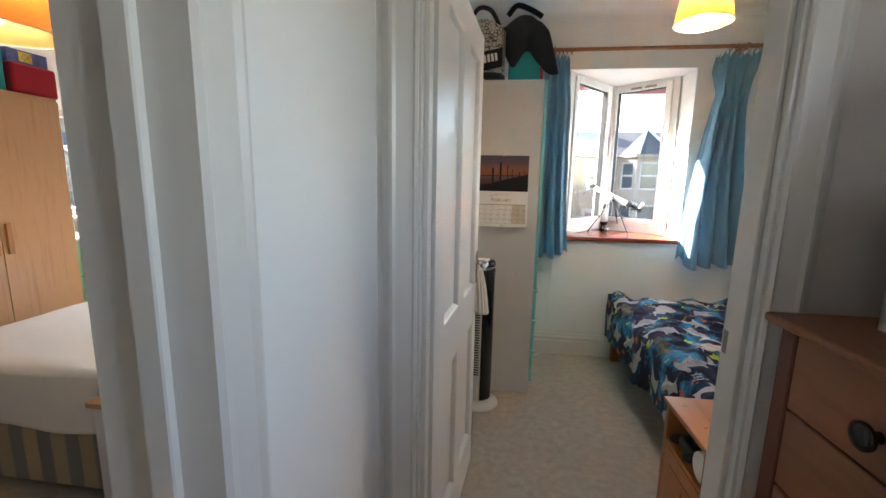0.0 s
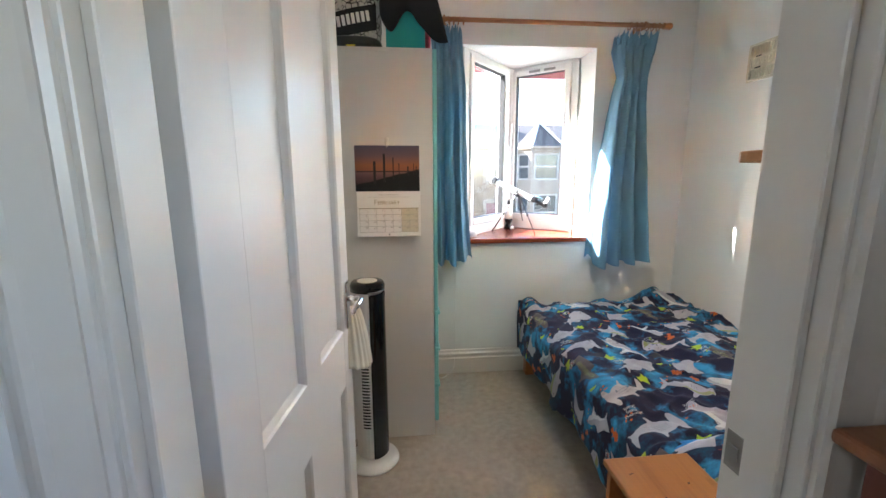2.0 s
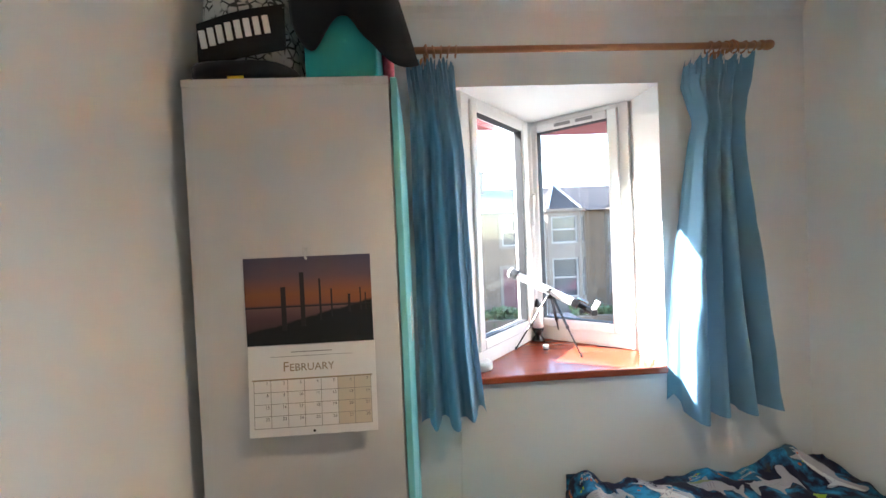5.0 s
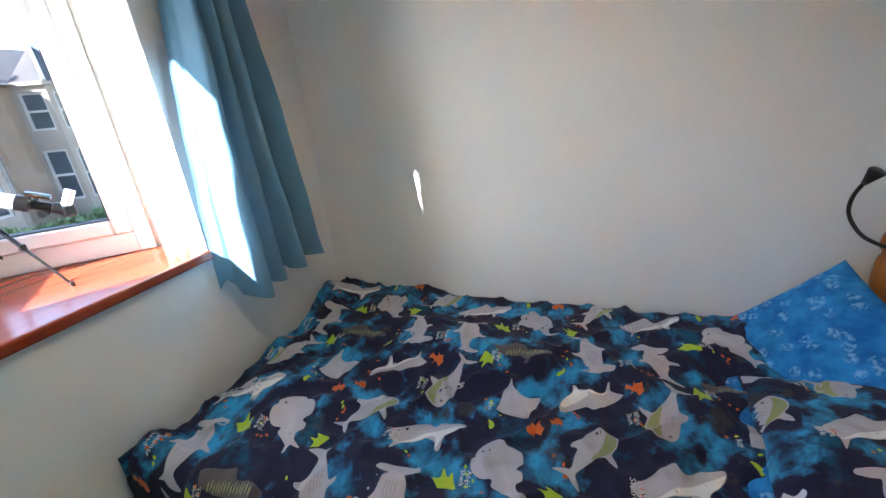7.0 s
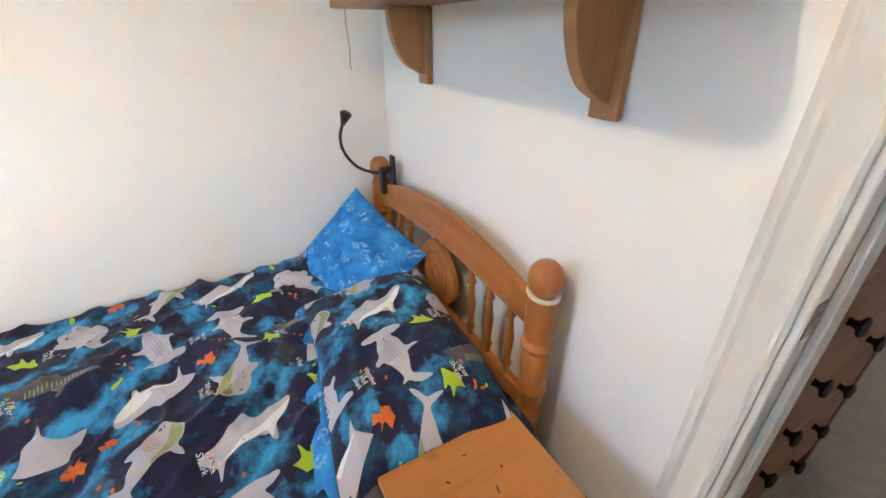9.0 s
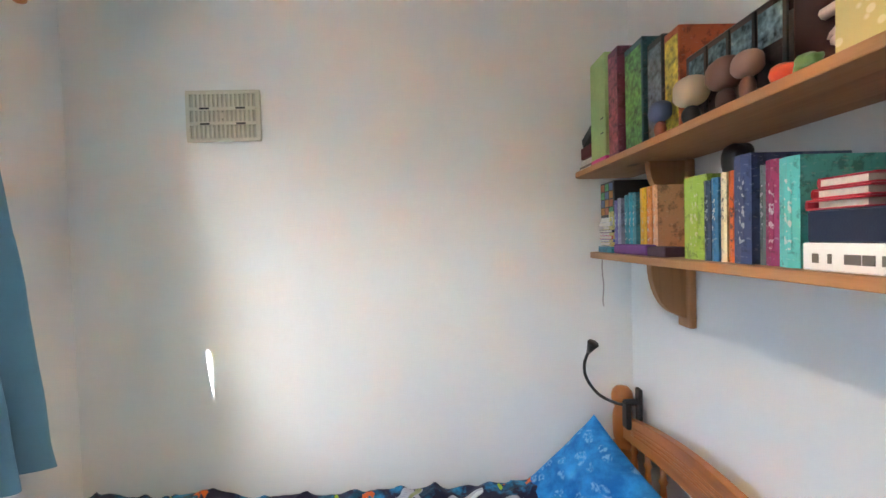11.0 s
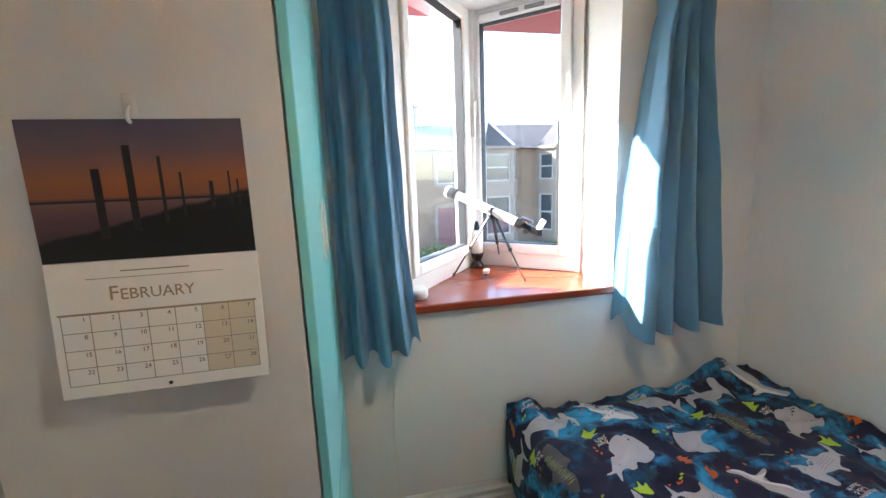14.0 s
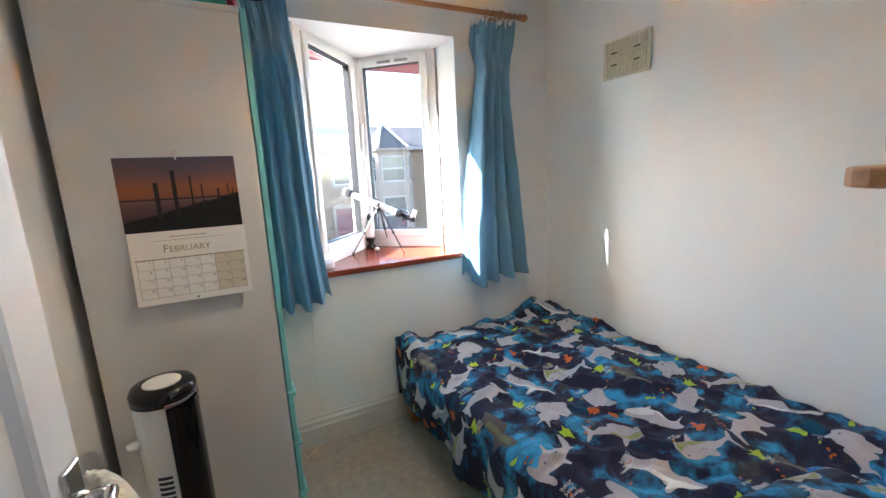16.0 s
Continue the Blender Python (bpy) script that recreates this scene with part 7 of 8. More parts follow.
figure("toy_figure", 1.535, 1.258, (0.12, 0.15, 0.24), (0.30, 0.10, 0.06), 0.026, "small blue-grey headed toy figure")
figure("toy_figure", 1.415, 1.255, (0.60, 0.50, 0.36), (0.015, 0.015, 0.016), 0.034, "cream-headed toy figure in black")
figure("toy_figure", 1.310, 1.252, (0.16, 0.075, 0.055), (0.10, 0.05, 0.04), 0.032, "small brown-haired toy figure")
figure("toy_figure", 1.245, 1.258, (0.36, 0.20, 0.15), (0.20, 0.10, 0.08), 0.024, "small tan plastic toy figure")
bm = bmesh.new()
blob(bm, (1.165, 1.255, Z2 + 0.017), (0.026, 0.022, 0.017), 3, 16, 10, 2.2, 0.1)
solo("toy_car", bm, plain("red_toy_plastic", (0.60, 0.07, 0.03), 0.35), "small red plastic toy on the shelf edge", "toy", smooth=True)
bm = bmesh.new()
blob(bm, (1.118, 1.262, Z2 + 0.014), (0.022, 0.016, 0.014), 6, 16, 10, 2.2, 0.2)
solo("toy_dinosaur", bm, plain("green_toy_plastic", (0.10, 0.22, 0.06), 0.4, var=0.4), "small green plastic toy on the shelf edge", "toy", smooth=True)
bm = bmesh.new()
tube(bm, smooth_line([(1.128, 1.225, Z2 + 0.010), (1.098, 1.225, Z2 + 0.012), (1.088, 1.225, Z2 + 0.032), (1.112, 1.225, Z2 + 0.050), (1.088, 1.225, Z2 + 0.068), (1.098, 1.225, Z2 + 0.092), (1.130, 1.225, Z2 + 0.094)], 5), 0.010, 8)
solo("wooden_ornament", bm, plain("pale_pink_wood", (0.66, 0.48, 0.40), 0.6), "pale pink curly wooden ornament", "ornament", smooth=True)


def spotted_yellow():
    k = Nodes("spotted_yellow_card", 0.6, 0, 0.3)
    v = k.coord()
    vo = k.n("TexVoronoi")
    k.put(vo.inputs["Vector"], v)
    vo.inputs["Scale"].default_value = 55
    k.colour(k.mix(k.step(vo.outputs["Distance"], 0.40, 0.30), (0.60, 0.50, 0.20), (0.72, 0.64, 0.38)))
    return k.mat


yb = thing("storage_box", (0.93, 1.17, Z2), "yellow spotted card storage box with a cut-out grip", "storage box")
ymat = spotted_yellow()
part("body", one_box(0.80, 1.066, 1.06, 1.275, Z2, Z2 + 0.16, 0.003), ymat, yb)
# no hole is cut: the grip's shade is the colour of a flat disc
bm = bmesh.new()
prism(bm, [(1.0 + 0.020 * math.cos(a), Z2 + 0.122 + 0.026 * math.sin(a)) for a in np.linspace(0, 2 * math.pi, 22)[:-1]], 1.2745, 1.2757, "y")
part("grip", bm, plain("shaded_card", (0.26, 0.24, 0.14), 0.7), yb, "flat dark disc for the shaded grip hole")
part("edge_strip", one_box(0.884, 0.890, 1.2745, 1.2765, Z2 + 0.002, Z2 + 0.158), plain("olive_edge", (0.36, 0.30, 0.14), 0.7), yb)
hc = thing("hanging_cord", (2.02, 1.20, 1.28), "thin cord hanging from the shelf", "cord")
bm = bmesh.new()
tube(bm, smooth_line([(1.972, 1.23, 1.4465), (1.972, 1.232, 1.40), (1.970, 1.228, 1.34), (1.974, 1.23, 1.29), (1.98, 1.225, 1.265)], 5), 0.0022, 6)
part("string", bm, cloth("grey_string", (0.42, 0.38, 0.36), 500), hc, smooth=True)


# ---------------------------------------------------------------- pendant lamps
def pendant(name, x, y, z, r0, r1, h, label, power):
    ob = thing(name, (x, y, z), label, "ceiling lamp")
    k = Nodes("shade_" + name, 0.85, 0, 0.2)
    k.colour(k.mix(k.noise(k.coord(), 60, 3), (0.62, 0.34, 0.12), (0.72, 0.42, 0.17)))
    tr = k.n("BsdfTranslucent")
    tr.inputs[0].default_value = (0.85, 0.50, 0.20, 1)
    mx = k.n("MixShader")
    mx.inputs[0].default_value = 0.5
    k.l(k.b.outputs[0], mx.inputs[1])
    k.l(tr.outputs[0], mx.inputs[2])
    k.l(mx.outputs[0], k.t.nodes["Material Output"].inputs[0])
    bm = bmesh.new()
    seg = 40
    rows = [[bm.verts.new((x + r * math.cos(2 * math.pi * i / seg), y + r * math.sin(2 * math.pi * i / seg), zz)) for i in range(seg)] for r, zz in ((r0, z), (r1, z + h), (r1 - 0.003, z + h), (r0 - 0.003, z))]
    for a, b in zip(rows, rows[1:] + rows[:1]):
        for i in range(seg):
            bm.faces.new((a[i], a[(i + 1) % seg], b[(i + 1) % seg], b[i]))
    part("shade", bm, k.mat, ob, "orange fabric shade", smooth=True)
    bm = bmesh.new()
    tube(bm, [(x + (r0 - 0.001) * math.cos(a), y + (r0 - 0.001) * math.sin(a), z + 0.002) for a in np.linspace(0, 2 * math.pi, 41)], 0.003, 6)
    part("rim", bm, M["cream_plastic"], ob)
    bm = bmesh.new()
    rod(bm, (x, y, z + h * 0.55), (x, y, C - 0.02), 0.004, seg=8)
    lathe(bm, [(0, 0), (0.04, 0), (0.045, -0.02), (0.02, -0.03), (0, -0.03)], 20, (x, y, C - 0.0005))
    part("flex", bm, M["white_plastic"], ob)
    bm = bmesh.new()
    lathe(bm, [(0, z + 0.035), (0.018, z + 0.04), (0.030, z + 0.065), (0.028, z + 0.09), (0.014, z + 0.12), (0.013, z + 0.15), (0, z + 0.15)], 18, (x, y, 0))
    bulb = Nodes("bulb_" + name)
    bulb.b.inputs["Emission Color"].default_value = (1.0, 0.80, 0.56, 1)
    bulb.b.inputs["Emission Strength"].default_value = power
    part("bulb", bm, bulb.mat, ob, "lit bulb", smooth=True)
    return ob


pendant("pendant_lamp", 0.948, 2.10, 2.135, 0.120, 0.092, 0.17, "lit ceiling pendant with a tapered orange shade", 45)
pendant("bedroom_pendant_lamp", -1.95, 1.45, 1.955, 0.21, 0.16, 0.24, "lit ceiling pendant with a wide orange shade", 17)

# ---------------------------------------------------------------- landing
ch = thing("chest_of_drawers", (0.87, 0.50, 0), "tall brown-stained pine chest of drawers with black knobs", "chest of drawers")
CX0, CX1, CY0, CY1, CH = 0.668, 1.10, 0.10, 0.885, 1.118
part("carcass", one_box(CX0 + 0.022, CX1, CY0 + 0.04, CY1 - 0.04, 0.06, CH), M["chest_y"], ch)
for y in (CY0, CY1 - 0.042):
    part("post", one_box(CX0, CX0 + 0.05, y, y + 0.042, 0.0, CH, 0.003), M["chest_z"], ch, "dark reddish corner post")
    part("side_panel", one_box(CX0 + 0.05, CX1, y + 0.006, y + 0.036, 0.0, CH, 0.002), M["chest_z"], ch)
bm = bmesh.new()
box(bm, CX0 - 0.028, CX1 + 0.01, CY0 - 0.02, CY1 + 0.02, CH, CH + 0.020, 0.007, 3)
part("top", bm, M["chest_y"], ch, "rounded brown pine top")
zs = [0.10, 0.27, 0.435, 0.60, 0.77, 0.945, 1.112]
for a, b in zip(zs, zs[1:]):
    dw = part("drawer", one_box(CX0 + 0.003, CX0 + 0.021, CY0 + 0.044, CY1 - 0.044, a + 0.003, b - 0.003, 0.003), M["chest_y"], ch, "pine drawer front")
    for ky in (CY1 - 0.245, CY0 + 0.245):
        bm = bmesh.new()
        lathe(bm, [(0, 0), (0.010, 0), (0.008, 0.010), (0.012, 0.016), (0.024, 0.022), (0.024, 0.028), (0.016, 0.033), (0, 0.034)], 20, m=along((CX0 + 0.003, ky, (a + b) / 2 - 0.015), (CX0 - 1, ky, (a + b) / 2 - 0.015)))
        part("knob", bm, M["black_gloss"], dw, "round black knob", smooth=True)


def slotted_box(name, x0, x1, y0, y1, z0, z1, rows, label, mat, lid=True):
    """A moulded basket whose walls are bands and bars with slots between them."""
    ob = thing(name, ((x0 + x1) / 2, (y0 + y1) / 2, z0), label, "storage basket", "white baskets")
    t = 0.004
    bm = bmesh.new()
    dz = (z1 - z0) / rows
    for i in range(rows + 1):
        z = z0 + dz * i
        a, b = max(z0, z - dz * 0.28), min(z1, z + dz * 0.28)
        box(bm, x0, x1, y0, y0 + t, a, b)
        box(bm, x0, x1, y1 - t, y1, a, b)
        box(bm, x0, x0 + t, y0 + t, y1 - t, a, b)
        box(bm, x1 - t, x1, y0 + t, y1 - t, a, b)
    part("bands", bm, mat, ob)
    bm = bmesh.new()
    for lo, hi, fixed in ((y0, y1, x0), (y0, y1, x1 - t)):
        n = int((hi - lo) / 0.021)
        for r in range(rows):
            za, zb = z0 + dz * (r + 0.26), z0 + dz * (r + 0.74)
            off = 0.5 if r % 2 else 0.0
            for i in range(n + 1):
                y = lo + (hi - lo) * (i + off) / (n + 0.5)
                if y + 0.0045 < hi and y - 0.0045 > lo:
                    box(bm, fixed + 0.0006, fixed + t - 0.0006, y - 0.0045, y + 0.0045, za, zb)
    n = int((x1 - x0) / 0.021)
    for fixed in (y1 - t, y0):
        for r in range(rows):
            za, zb = z0 + dz * (r + 0.26), z0 + dz * (r + 0.74)
            for i in range(n + 1):
                x = x0 + (x1 - x0) * (i + (0.5 if r % 2 else 0)) / (n + 0.5)
                if x0 < x - 0.0045 and x + 0.0045 < x1:
                    box(bm, x - 0.0045, x + 0.0045, fixed + 0.0006, fixed + t - 0.0006, za, zb)
    for xx in (x0, x1 - 0.008):
        for yy in (y0, y1 - 0.008):
            box(bm, xx, xx + 0.008, yy, yy + 0.008, z0, z1)
    part("bars", bm, mat, ob)
    part("floor_plate", one_box(x0 + t, x1 - t, y0 + t, y1 - t, z0 + 0.001, z0 + 0.004), mat, ob)
    bm = bmesh.new()
    for a in ((x0 - 0.004, x1 + 0.004, y0 - 0.004, y0 + 0.006), (x0 - 0.004, x1 + 0.004, y1 - 0.006, y1 + 0.004), (x0 - 0.004, x0 + 0.006, y0 + 0.006, y1 - 0.006), (x1 - 0.006, x1 + 0.004, y0 + 0.006, y1 - 0.006)):
        box(bm, *a, z1 - 0.004, z1 + 0.006, 0.002)
    part("rim", bm, mat, ob)
    return ob


bk = plain("white_basket_plastic", (0.66, 0.63, 0.60), 0.45, var=0.05)
TZ = CH + 0.0205
big = slotted_box("storage_basket", 0.785, 1.075, 0.42, 0.812, TZ, TZ + 0.215, 17, "large white woven-look plastic basket with dark labels", bk)
slotted_box("storage_basket", 0.789, 1.071, 0.424, 0.809, TZ + 0.2215, TZ + 0.252, 2, "shallow white basket nested on the large one", bk)
slotted_box("storage_basket", 0.794, 1.066, 0.43, 0.805, TZ + 0.2585, TZ + 0.300, 2, "white slotted basket lid on the stack", bk)
slate = plain("slate_label", (0.035, 0.037, 0.042), 0.7, var=0.2)
for i, (ya, yb2, za, zb) in enumerate(((0.655, 0.755, 0.135, 0.185), (0.630, 0.735, 0.085, 0.137))):
    lb = part("label_tag", one_box(0.779 - 0.003 * i, 0.781 - 0.003 * i, ya, yb2, TZ + za, TZ + zb, 0.0005), slate, big, "dark slate label with faint writing")
    bm = bmesh.new()
    for j in range(2):
        box(bm, 0.7780 - 0.003 * i, 0.7788 - 0.003 * i, ya + 0.025, yb2 - 0.025 - 0.01 * j, TZ + za + 0.016 + 0.012 * j, TZ + za + 0.020 + 0.012 * j)
    part("faint_writing", bm, plain("chalk", (0.20, 0.20, 0.20), 0.8, bump=0), lb)
# openwork white lantern on the baskets
LX, LY = 0.90, 0.665
ln = thing("openwork_lantern", (LX, LY, TZ + 0.306), "white openwork slatted lantern shade standing on baskets", "lantern")
zc = TZ + 0.3065
for tier, (r0, r1, z0t, z1t) in enumerate(((0.105, 0.085, 0.0, 0.015), (0.085, 0.135, 0.015, 0.075), (0.135, 0.075, 0.075, 0.125), (0.075, 0.10, 0.125, 0.165), (0.10, 0.04, 0.165, 0.215))):
    bm = bmesh.new()
    for i in range(44):
        a = 2 * math.pi * i / 44
        tw2 = 0.16
        p0 = (LX + r0 * math.cos(a), LY + r0 * math.sin(a), zc + z0t + 0.002)
        p1 = (LX + r1 * math.cos(a + tw2), LY + r1 * math.sin(a + tw2), zc + z1t + 0.002)
        rod(bm, p0, p1, 0.0026, 0.0026, 5)
    part("slat_ring", bm, bk, ln)
    bm = bmesh.new()
    tube(bm, [(LX + r1 * math.cos(a), LY + r1 * math.sin(a), zc + z1t + 0.002) for a in np.linspace(0, 2 * math.pi, 37)], 0.003, 6)
    part("hoop", bm, bk, ln)
wk = thing("wicker_basket", (0.90, 0.26, TZ), "pinkish woven wicker basket on the chest", "basket")
bm = bmesh.new()
for i in range(14):
    zz = TZ + 0.007 + 0.0135 * i
    tube(bm, [(0.90 + (0.125 + 0.0035 * math.sin(24 * a + math.pi * i)) * math.cos(a), 0.265 + (0.125 + 0.0035 * math.sin(24 * a + math.pi * i)) * math.sin(a), zz) for a in np.linspace(0, 2 * math.pi, 73)], 0.0068, 6)
part("weave", bm, wood("pink_wicker", (0.30, 0.16, 0.12), (0.45, 0.27, 0.22), "x", 0.7), wk, smooth=True)

# ---------------------------------------------------------------- other bedroom, seen through its doorway
ow = thing("oak_wardrobe", (-3.4, 1.7, 0), "pale oak wardrobe with bar handles", "wardrobe")
part("carcass", one_box(-3.70, -3.105, 0.75, 2.60, 0.0, 1.925, 0.002), M["oak_z"], ow)
for i in range(4):
    y0 = 0.755 + 0.4605 * i
    dd = part("door", one_box(-3.104, -3.085, y0, y0 + 0.457, 0.06, 1.90, 0.002), M["oak_z"], ow, "pale oak door")
    hy = y0 + (0.42 if i % 2 == 0 else 0.035)
    part("handle", one_box(-3.084, -3.066, hy - 0.016, hy + 0.016, 0.88, 1.08, 0.003), M["shelf_z"], dd, "brown bar handle")
solo("storage_box", one_box(-3.50, -3.15, 1.98, 2.34, 1.9255, 2.22, 0.01, 2), plain("teal_plastic", (0.02, 0.36, 0.38), 0.45), "teal storage box on the oak wardrobe", "storage box")
solo("storage_bag", one_box(-3.55, -3.12, 2.355, 2.64, 1.9255, 2.125, 0.02, 3), cloth("red_fabric", (0.33, 0.010, 0.022), 300, 0.15), "dark red fabric storage bag on the oak wardrobe", "storage bag")
gb2 = thing("game_box", (-3.4, 2.48, 2.1255), "flat patterned game box on the red bag", "game box")
part("body", one_box(-3.52, -3.16, 2.37, 2.62, 2.1255, 2.215, 0.003), plain("blue_print_card", (0.10, 0.12, 0.30), 0.5, var=0.4, scale=20), gb2)
part("picture", one_box(-3.159, -3.157, 2.44, 2.52, 2.14, 2.205), plain("yellow_print", (0.60, 0.45, 0.08), 0.5, var=0.4, scale=40), gb2)
gd = thing("green_drawers", (-3.7, 3.0, 0), "pale green chest of drawers with a cream top", "chest of drawers")
part("body", one_box(-4.1, -3.35, 2.80, 3.14, 0.0, 0.86, 0.003), plain("pale_green_paint", (0.30, 0.56, 0.33), 0.5), gd)
part("top", one_box(-4.12, -3.33, 2.78, 3.145, 0.8605, 0.885, 0.004), M["cream_plastic"], gd)
for z in (0.30, 0.56):
    part("drawer_gap", one_box(-4.08, -3.37, 2.7985, 2.7995, z, z + 0.006), M["dark"], gd)
    part("drawer_gap", one_box(-3.3495, -3.3485, 2.82, 3.12, z, z + 0.006), M["dark"], gd)
b2 = thing("double_bed", (-2.1, 2.2, 0), "divan bed with a striped base and white bedding", "bed")


def ticking():
    k = Nodes("striped_ticking", 0.85, 0, 0.2)
    xyz = k.n("SeparateXYZ")
    k.l(k.coord(), xyz.inputs[0])
    s = k.math('FRACT', k.math('ADD', k.math('MULTIPLY', k.math('ADD', xyz.outputs[0], xyz.outputs[1]), 7.0), k.math('MULTIPLY', k.noise(k.coord(), 30, 2), 0.05)))
    k.colour(k.mix(k.step(k.math('ABSOLUTE', k.math('SUBTRACT', s, 0.5)), 0.22, 0.27), (0.22, 0.21, 0.20), (0.42, 0.34, 0.22)))
    return k.mat


part("divan_base", one_box(-2.50, -1.555, 1.335, 3.2, 0.03, 0.305, 0.015, 2), ticking(), b2, "grey and beige striped base")
part("mattress", one_box(-2.51, -1.55, 1.33, 3.2, 0.3055, 0.55, 0.04, 3), M["white_cloth"], b2, "white mattress", smooth=True)
bm = bmesh.new()


def throw(u, v):
    x = -2.52 + 0.98 * u
    if v < 0.7:
        return (x, 3.1 - (3.1 - 1.34) * v / 0.7, 0.60 + 0.015 * wr_noise(x, v * 2, 4, 2))
    s = (v - 0.7) / 0.3
    return (x, 1.32 - 0.03 * math.sin(s * 2) - 0.02 * math.sin(9 * u) * s, 0.595 - 0.26 * s ** 1.1 + 0.012 * math.sin(8 * u))


sheet(bm, 40, 40, throw)
t3 = part("bedspread", bm, cloth("white_bedspread", (0.74, 0.72, 0.70), 500, 0.05), b2, "white bedspread hanging over the end", smooth=True)
md = t3.modifiers.new("thick", 'SOLIDIFY')
md.thickness = 0.012
wt = thing("white_cabinet", (-1.40, 1.30, 0), "small white cabinet with a wooden top beside the bed", "cabinet")
part("body", one_box(-1.50, -1.12, 1.24, 1.62, 0.0, 0.50, 0.003), plain("white_cabinet_paint", (0.72, 0.71, 0.74), 0.5), wt)
part("top", one_box(-1.515, -1.10, 1.225, 1.64, 0.5005, 0.525, 0.003), M["oak_z"], wt, "wooden top")
# ---------------------------------------------------------------- the street outside
G = -2.75
stone = plain("brown_stone", (0.135, 0.092, 0.058), 0.9, var=0.35, scale=1.2, grain=14, bump=0.5, dist=0.02)
dressed = plain("pale_dressed_stone", (0.16, 0.125, 0.095), 0.85, var=0.12, scale=2, grain=20, bump=0.2, dist=0.01)
slate_roof = plain("roof_slate", (0.050, 0.044, 0.042), 0.85, spec=0.15, var=0.25, scale=1.5, grain=9, bump=0.4, dist=0.02)
lead = plain("lead_sheet", (0.22, 0.23, 0.25), 0.45, var=0.15)
winpaint = plain("white_sash_paint", (0.24, 0.22, 0.20), 0.5)
dark_glass = plain("dark_window_glass", (0.035, 0.04, 0.045), 0.08, bump=0)
structure("ground", one_box(-700, 700, 3.5, 1200, G - 0.5, G), plain("earth", (0.16, 0.14, 0.11), 0.95, var=0.2, scale=0.3, grain=3), "bare ground beyond the houses", "ground")
structure("road", one_box(-80, 80, 10.5, 16.5, G, G + 0.02), plain("asphalt", (0.055, 0.055, 0.056), 0.9, var=0.2, scale=1.5, grain=60), "grey asphalt street", "road")
for ya, yb3 in ((8.7, 10.5), (16.5, 18.3)):
    structure("pavement", one_box(-80, 80, ya, yb3, G, G + 0.13), plain("paving", (0.28, 0.26, 0.24), 0.9, var=0.15, scale=2, grain=12), "pale paved footway with a kerb", "pavement")
FYH = 21.5


